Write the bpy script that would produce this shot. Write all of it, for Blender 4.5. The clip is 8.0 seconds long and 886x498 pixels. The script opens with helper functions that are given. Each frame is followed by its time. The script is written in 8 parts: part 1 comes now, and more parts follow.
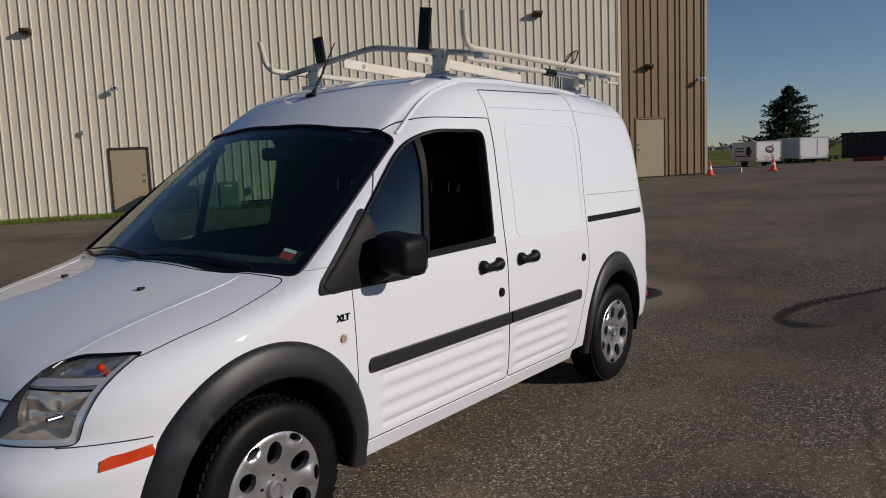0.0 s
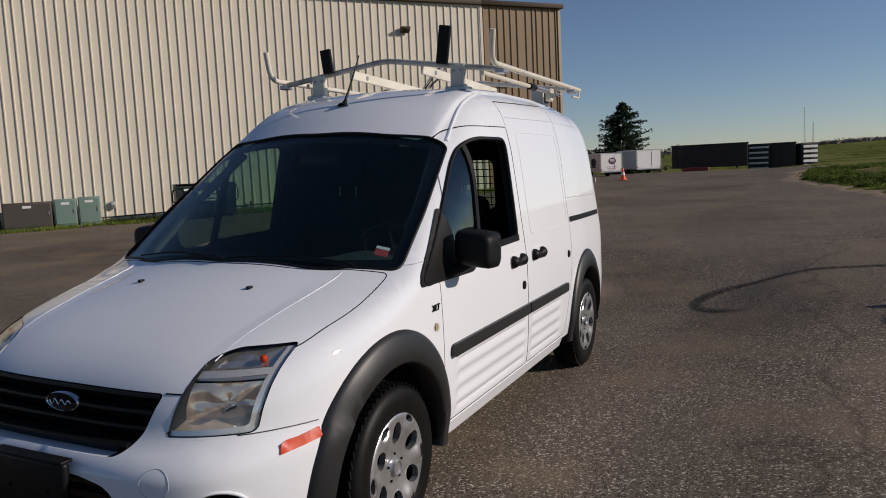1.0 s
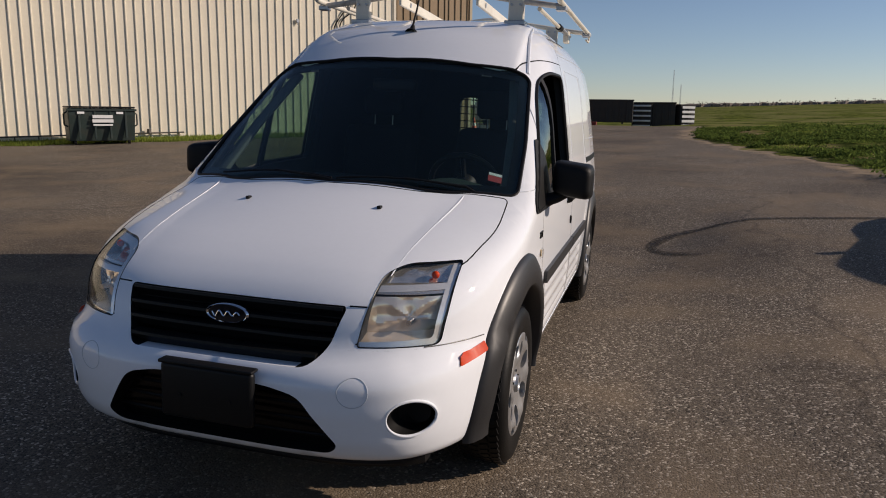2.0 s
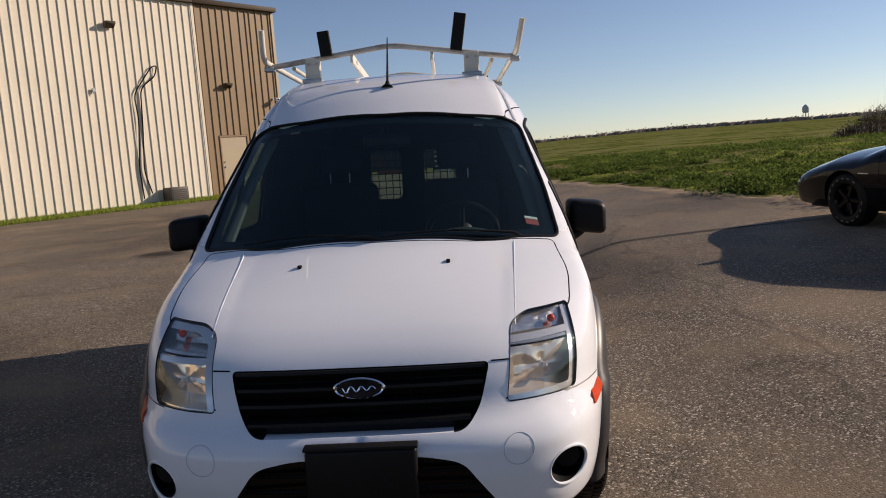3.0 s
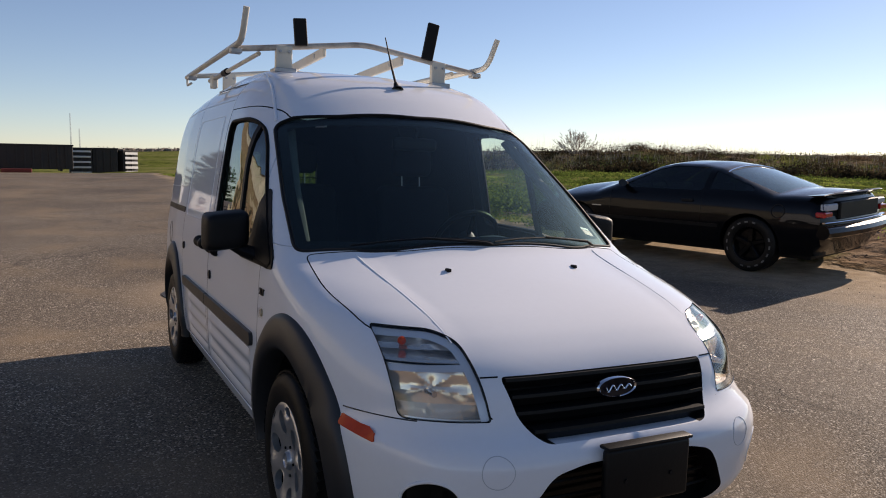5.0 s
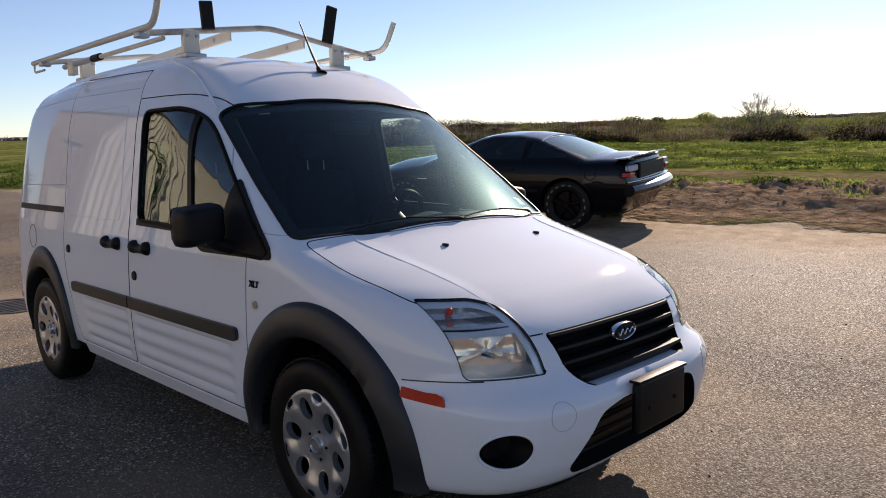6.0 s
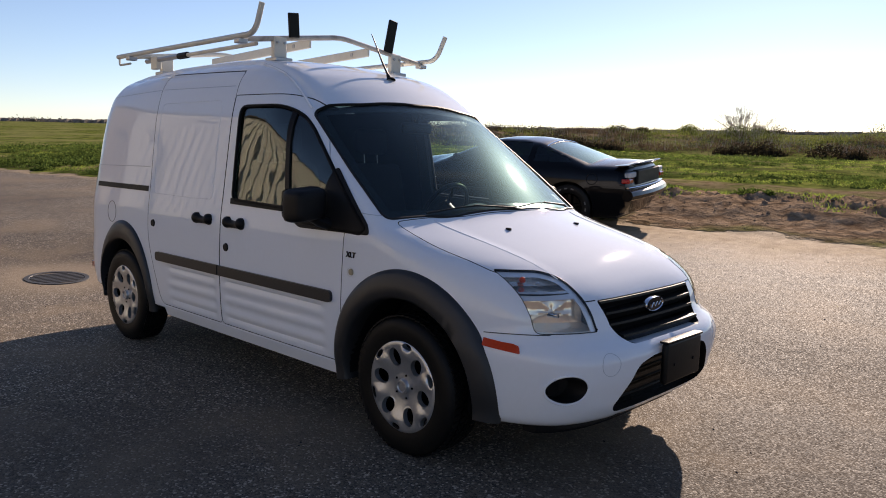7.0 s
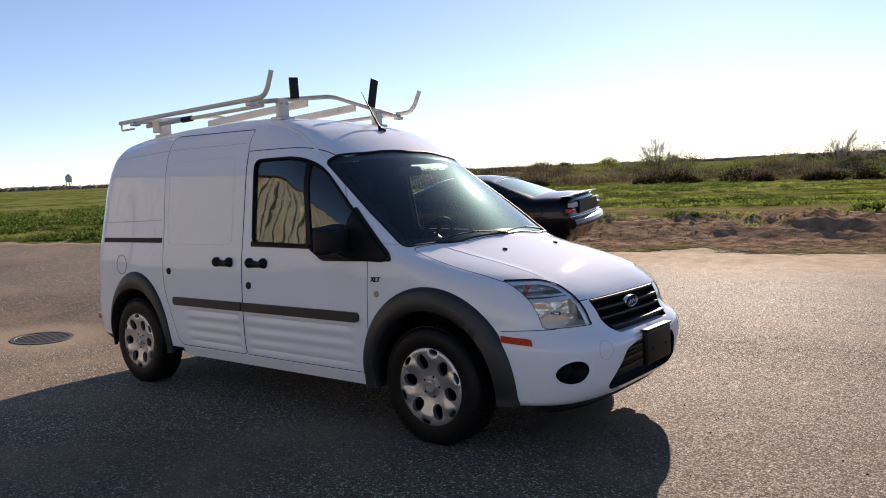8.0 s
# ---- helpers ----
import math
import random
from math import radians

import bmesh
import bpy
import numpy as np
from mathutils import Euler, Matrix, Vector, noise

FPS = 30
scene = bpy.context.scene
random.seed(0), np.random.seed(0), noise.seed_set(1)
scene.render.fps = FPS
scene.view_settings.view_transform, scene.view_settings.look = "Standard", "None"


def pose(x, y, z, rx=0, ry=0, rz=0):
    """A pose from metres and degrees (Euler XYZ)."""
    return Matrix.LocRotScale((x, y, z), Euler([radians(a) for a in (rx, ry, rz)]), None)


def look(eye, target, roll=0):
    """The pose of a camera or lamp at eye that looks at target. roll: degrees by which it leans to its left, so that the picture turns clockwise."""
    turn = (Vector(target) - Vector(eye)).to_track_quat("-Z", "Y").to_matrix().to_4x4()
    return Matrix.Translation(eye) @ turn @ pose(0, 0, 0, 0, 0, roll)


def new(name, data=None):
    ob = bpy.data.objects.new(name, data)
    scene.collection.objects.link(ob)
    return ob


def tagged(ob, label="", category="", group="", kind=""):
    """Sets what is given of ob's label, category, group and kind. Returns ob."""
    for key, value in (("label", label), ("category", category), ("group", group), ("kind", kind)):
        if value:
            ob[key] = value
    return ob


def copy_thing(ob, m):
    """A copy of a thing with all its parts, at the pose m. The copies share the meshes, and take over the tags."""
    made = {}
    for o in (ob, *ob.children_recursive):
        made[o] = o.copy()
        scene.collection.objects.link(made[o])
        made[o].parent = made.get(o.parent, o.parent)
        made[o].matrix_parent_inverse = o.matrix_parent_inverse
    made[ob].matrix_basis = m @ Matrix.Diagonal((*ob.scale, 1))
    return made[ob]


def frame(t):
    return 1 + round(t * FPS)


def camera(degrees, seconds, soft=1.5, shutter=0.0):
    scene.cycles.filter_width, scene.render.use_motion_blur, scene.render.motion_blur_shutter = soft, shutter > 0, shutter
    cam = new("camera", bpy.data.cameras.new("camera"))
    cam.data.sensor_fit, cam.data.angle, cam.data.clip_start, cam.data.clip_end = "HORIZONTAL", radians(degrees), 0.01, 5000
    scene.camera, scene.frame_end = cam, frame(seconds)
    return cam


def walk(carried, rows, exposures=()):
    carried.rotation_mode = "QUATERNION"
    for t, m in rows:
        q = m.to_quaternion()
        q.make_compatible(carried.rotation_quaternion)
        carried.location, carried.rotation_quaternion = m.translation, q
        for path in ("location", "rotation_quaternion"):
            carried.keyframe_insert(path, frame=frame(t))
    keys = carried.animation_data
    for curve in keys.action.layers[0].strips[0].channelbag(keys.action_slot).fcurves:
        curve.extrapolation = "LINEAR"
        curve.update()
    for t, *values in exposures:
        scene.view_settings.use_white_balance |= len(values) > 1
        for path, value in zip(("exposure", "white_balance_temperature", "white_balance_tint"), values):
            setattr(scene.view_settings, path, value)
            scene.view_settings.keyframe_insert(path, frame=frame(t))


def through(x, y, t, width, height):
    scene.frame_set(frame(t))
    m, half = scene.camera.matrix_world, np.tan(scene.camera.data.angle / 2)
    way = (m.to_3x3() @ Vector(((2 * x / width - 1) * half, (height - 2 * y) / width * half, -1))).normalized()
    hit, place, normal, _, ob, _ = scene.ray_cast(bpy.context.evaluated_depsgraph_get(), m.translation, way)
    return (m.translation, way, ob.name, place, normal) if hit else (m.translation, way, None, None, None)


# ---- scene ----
cam = camera(61.2, 8.0, soft=1.0)
PATH = [
    (0, (2.945, -1.671, 1.438), (1.744, -0.089, 1.21), -2.4),
    (0.3, (2.807, -1.884, 1.428), (1.674, -0.255, 1.176), -1.2),
    (0.5, (2.651, -2.042, 1.424), (1.598, -0.357, 1.193), -1.6),
    (0.8, (2.458, -2.287, 1.451), (1.530, -0.529, 1.232), -2.1),
    (1, (2.28, -2.445, 1.44), (1.426, -0.649, 1.228), -2.8),
    (1.2, (2.147, -2.577, 1.419), (1.351, -0.758, 1.181), -1.7),
    (1.5, (1.855, -2.73, 1.412), (1.159, -0.886, 1.068), -0.3),
    (1.7, (1.681, -2.798, 1.394), (1.039, -0.938, 1.037), 0.4),
    (2.8, (0.509, -3.053, 1.402), (0.355, -1.092, 1.041), -2.4),
    (3, (0.344, -3.031, 1.414), (0.315, -1.046, 1.171), -4.1),
    (3.2, (0.149, -3.073, 1.443), (0.280, -1.084, 1.282), -5.9),
    (3.5, (-0.137, -3.079, 1.474), (0.116, -1.095, 1.433), -4.1),
    (3.8, (-0.462, -3.046, 1.467), (-0.123, -1.082, 1.294), -3.5),
    (4, (-0.623, -2.999, 1.479), (-0.192, -1.053, 1.314), -2.8),
    (4.2, (-0.807, -2.901, 1.450), (-0.290, -0.975, 1.297), -3.4),
    (4.5, (-1.051, -2.739, 1.433), (-0.444, -0.85, 1.178), -1.6),
    (4.7, (-1.26, -2.695, 1.419), (-0.543, -0.846, 1.156), -0.3),
    (5.8, (-2.221, -2.247, 1.458), (-0.877, -0.78, 1.251), -1.2),
    (6, (-2.362, -2.223, 1.447), (-0.969, -0.817, 1.155), -1.9),
    (6.2, (-2.509, -2.221, 1.465), (-1.086, -0.852, 1.150), -1.6),
    (6.5, (-2.724, -2.307, 1.484), (-1.285, -0.941, 1.232), -0.2),
    (6.8, (-2.971, -2.361, 1.465), (-1.576, -0.959, 1.162), -1.7),
    (7, (-3.109, -2.392, 1.459), (-1.677, -1.027, 1.167), 0.7),
    (7.5, (-3.517, -2.394, 1.483), (-1.982, -1.133, 1.254), -1.2),
    (8, (-3.886, -2.52, 1.429), (-2.322, -1.286, 1.251), -2.8),
]
# the paved lot falls a little under the van: its body leans against the level world
LEVEL = Vector((-0.026, -0.007, 1)).rotation_difference(Vector((0, 0, 1))).to_matrix().to_4x4()
walk(cam, [(t, look(eye, target, roll)) for t, eye, target, roll in PATH],
     [(0, -0.58, 6650, 16), (1.5, -0.17, 6950, 18), (3, 0.24, 7550, 21), (3.5, 0.42, 7550, 21), (4.5, 0.42, 7550, 21), (6, 0.70, 7450, 22), (7, 0.70, 7430, 22), (8, 0.79, 7400, 22)])

# ---- sky and sun ----
SUN_AZ, SUN_EL = 72.0, 23.6
world = bpy.data.worlds.new("sky")
scene.world = world
world.use_nodes = True
_wn = world.node_tree.nodes
_sky = _wn.new("ShaderNodeTexSky")
_sky.sky_type, _sky.sun_disc = "NISHITA", False
_sky.sun_elevation, _sky.sun_rotation = radians(SUN_EL), radians(SUN_AZ)
_sky.air_density, _sky.dust_density, _sky.ozone_density = 0.8, 0.07, 3.6
world.node_tree.links.new(_sky.outputs[0], _wn["Background"].inputs[0])
_wn["Background"].inputs[1].default_value = 0.09
_sun = bpy.data.lights.new("sun", "SUN")
_sun.energy, _sun.angle, _sun.color = 4.4, radians(0.55), (1.0, 0.93, 0.82)
sun = new("sun", _sun)
_d = Vector((math.sin(radians(SUN_AZ)) * math.cos(radians(SUN_EL)), math.cos(radians(SUN_AZ)) * math.cos(radians(SUN_EL)), math.sin(radians(SUN_EL))))
sun.matrix_world = look(_d * 60, (0, 0, 0))


# ---- materials ----
def mat(name, color, rough=0.5, metal=0.0, var=0.12, scale=3.0, fine=60.0, bump=0.0, coat=0.0, spec=0.5, coat_rough=0.02, tint=None, tint_amount=0.0, tint_scale=1.0, rnd=0.0, island=0.0):
    """A surface with variation at two scales, optional stains towards tint and fine relief."""
    m = bpy.data.materials.new(name)
    m.use_nodes = True
    nt = m.node_tree
    b = nt.nodes["Principled BSDF"]
    b.inputs["Roughness"].default_value, b.inputs["Metallic"].default_value = rough, metal
    b.inputs["Coat Weight"].default_value, b.inputs["Coat Roughness"].default_value = coat, coat_rough
    b.inputs["Specular IOR Level"].default_value = spec
    tc = nt.nodes.new("ShaderNodeTexCoord")
    n1 = nt.nodes.new("ShaderNodeTexNoise")
    n1.inputs["Scale"].default_value, n1.inputs["Detail"].default_value = scale, 5
    n2 = nt.nodes.new("ShaderNodeTexNoise")
    n2.inputs["Scale"].default_value, n2.inputs["Detail"].default_value = fine, 3
    for n in (n1, n2):
        nt.links.new(tc.outputs["Object"], n.inputs["Vector"])
    mm = nt.nodes.new("ShaderNodeMath")
    mm.operation = "ADD"
    nt.links.new(n1.outputs[0], mm.inputs[0]), nt.links.new(n2.outputs[0], mm.inputs[1])
    fac = mm.outputs[0]
    if rnd or island:
        src = nt.nodes.new("ShaderNodeObjectInfo").outputs["Random"] if rnd else nt.nodes.new("ShaderNodeNewGeometry").outputs["Random Per Island"]
        ma = nt.nodes.new("ShaderNodeMath")
        ma.operation, ma.inputs[1].default_value = "MULTIPLY_ADD", 2 * (rnd or island)
        nt.links.new(src, ma.inputs[0]), nt.links.new(fac, ma.inputs[2])
        m3 = nt.nodes.new("ShaderNodeMath")
        m3.operation, m3.inputs[1].default_value = "SUBTRACT", rnd or island
        nt.links.new(ma.outputs[0], m3.inputs[0])
        fac = m3.outputs[0]
    mr = nt.nodes.new("ShaderNodeMapRange")
    mr.inputs["From Min"].default_value, mr.inputs["From Max"].default_value = 0.6, 1.4
    mr.inputs["To Min"].default_value, mr.inputs["To Max"].default_value = 1 - var, 1 + var
    mr.clamp = False
    nt.links.new(fac, mr.inputs["Value"])
    vm = nt.nodes.new("ShaderNodeVectorMath")
    vm.operation, vm.inputs[0].default_value = "SCALE", color
    nt.links.new(mr.outputs[0], vm.inputs["Scale"])
    out = vm.outputs[0]
    if tint is not None:
        n3 = nt.nodes.new("ShaderNodeTexNoise")
        n3.inputs["Scale"].default_value, n3.inputs["Detail"].default_value = tint_scale, 7
        nt.links.new(tc.outputs["Object"], n3.inputs["Vector"])
        r3 = nt.nodes.new("ShaderNodeMapRange")
        r3.inputs["From Min"].default_value, r3.inputs["From Max"].default_value = 0.5, 0.75
        r3.inputs["To Max"].default_value = tint_amount
        nt.links.new(n3.outputs[0], r3.inputs["Value"])
        mx = nt.nodes.new("ShaderNodeMix")
        mx.data_type = "RGBA"
        mx.inputs["B"].default_value = (*tint, 1)
        for s in mx.inputs:
            if s.name == "B" and s.type == "RGBA":
                s.default_value = (*tint, 1)
            if s.name == "A" and s.type == "RGBA":
                nt.links.new(out, s)
        nt.links.new(r3.outputs[0], mx.inputs[0])
        out = [o for o in mx.outputs if o.type == "RGBA"][0]
    nt.links.new(out, b.inputs["Base Color"])
    rr = nt.nodes.new("ShaderNodeMapRange")
    rr.inputs["To Min"].default_value, rr.inputs["To Max"].default_value = max(rough - 0.07, 0.02), min(rough + 0.07, 1)
    nt.links.new(n1.outputs[0], rr.inputs["Value"]), nt.links.new(rr.outputs[0], b.inputs["Roughness"])
    if bump:
        bp = nt.nodes.new("ShaderNodeBump")
        bp.inputs["Strength"].default_value, bp.inputs["Distance"].default_value = bump, 0.01
        nt.links.new(n2.outputs[0], bp.inputs["Height"]), nt.links.new(bp.outputs[0], b.inputs["Normal"])
    return m


def glass(name, tint, gloss=1.0, rough=0.0, ior=1.5, dust_sheen=0.0, wavy=0.0):
    """A thin pane: clear through, with a Fresnel gloss and a teal film for dust, haze and sky sheen."""
    m = bpy.data.materials.new(name)
    m.use_nodes = True
    nt = m.node_tree
    nt.nodes.remove(nt.nodes["Principled BSDF"])
    tr, gl, mx, lw = (nt.nodes.new(k) for k in ("ShaderNodeBsdfTransparent", "ShaderNodeBsdfGlossy", "ShaderNodeMixShader", "ShaderNodeLayerWeight"))
    tr.inputs[0].default_value = (*tint, 1)
    gl.inputs["Color"].default_value = (gloss, gloss, gloss, 1)
    gl.inputs["Roughness"].default_value = rough
    lw.inputs[0].default_value = 0.5
    if wavy:
        tc, ns, bp = (nt.nodes.new(k) for k in ("ShaderNodeTexCoord", "ShaderNodeTexNoise", "ShaderNodeBump"))
        ns.inputs["Scale"].default_value, ns.inputs["Detail"].default_value = 5.5, 1
        bp.inputs["Strength"].default_value, bp.inputs["Distance"].default_value = wavy, 0.02
        nt.links.new(tc.outputs["Object"], ns.inputs["Vector"]), nt.links.new(ns.outputs[0], bp.inputs["Height"]), nt.links.new(bp.outputs[0], gl.inputs["Normal"])
    pw, ma = nt.nodes.new("ShaderNodeMath"), nt.nodes.new("ShaderNodeMath")
    pw.operation, pw.inputs[1].default_value = "POWER", 5.0
    f0 = ((ior - 1) / (ior + 1)) ** 2
    ma.operation, ma.inputs[1].default_value, ma.inputs[2].default_value = "MULTIPLY_ADD", 1 - f0, f0
    nt.links.new(lw.outputs["Facing"], pw.inputs[0]), nt.links.new(pw.outputs[0], ma.inputs[0])
    if dust_sheen:
        df, tl, m1, m2 = (nt.nodes.new(k) for k in ("ShaderNodeBsdfDiffuse", "ShaderNodeBsdfGlossy", "ShaderNodeMixShader", "ShaderNodeMixShader"))
        tl.inputs["Roughness"].default_value = 0.38
        for n in (df, tl):
            n.inputs[0].default_value = (0.55, 0.85, 0.85, 1)
        m1.inputs[0].default_value, m2.inputs[0].default_value = 0.92, dust_sheen
        nt.links.new(df.outputs[0], m1.inputs[1]), nt.links.new(tl.outputs[0], m1.inputs[2])
        nt.links.new(tr.outputs[0], m2.inputs[1]), nt.links.new(m1.outputs[0], m2.inputs[2])
        tr = m2
    nt.links.new(ma.outputs[0], mx.inputs[0]), nt.links.new(tr.outputs[0], mx.inputs[1]), nt.links.new(gl.outputs[0], mx.inputs[2])
    nt.links.new(mx.outputs[0], nt.nodes["Material Output"].inputs["Surface"])
    return m


def leafy(name, color, var=0.5, through=0.45, scale=0.5):
    """Leaf and blade surface: matt, lit through from behind, each leaf a little different."""
    m = bpy.data.materials.new(name)
    m.use_nodes = True
    nt = m.node_tree
    nt.nodes.remove(nt.nodes["Principled BSDF"])
    df, tl, mx = (nt.nodes.new(k) for k in ("ShaderNodeBsdfDiffuse", "ShaderNodeBsdfTranslucent", "ShaderNodeMixShader"))
    geo, ns = nt.nodes.new("ShaderNodeNewGeometry"), nt.nodes.new("ShaderNodeTexNoise")
    ns.inputs["Scale"].default_value, ns.inputs["Detail"].default_value = scale, 4
    nt.links.new(geo.outputs["Position"], ns.inputs["Vector"])
    ad, mr = nt.nodes.new("ShaderNodeMath"), nt.nodes.new("ShaderNodeMapRange")
    nt.links.new(geo.outputs["Random Per Island"], ad.inputs[0]), nt.links.new(ns.outputs[0], ad.inputs[1])
    mr.inputs["From Min"].default_value, mr.inputs["From Max"].default_value = 0.3, 1.7
    mr.inputs["To Min"].default_value, mr.inputs["To Max"].default_value = 1 - var, 1 + var
    nt.links.new(ad.outputs[0], mr.inputs["Value"])
    vm = nt.nodes.new("ShaderNodeVectorMath")
    vm.operation, vm.inputs[0].default_value = "SCALE", color
    nt.links.new(mr.outputs[0], vm.inputs["Scale"])
    mx.inputs[0].default_value = through
    for n in (df, tl):
        nt.links.new(vm.outputs[0], n.inputs[0])
    nt.links.new(df.outputs[0], mx.inputs[1]), nt.links.new(tl.outputs[0], mx.inputs[2])
    nt.links.new(mx.outputs[0], nt.nodes["Material Output"].inputs["Surface"])
    return m


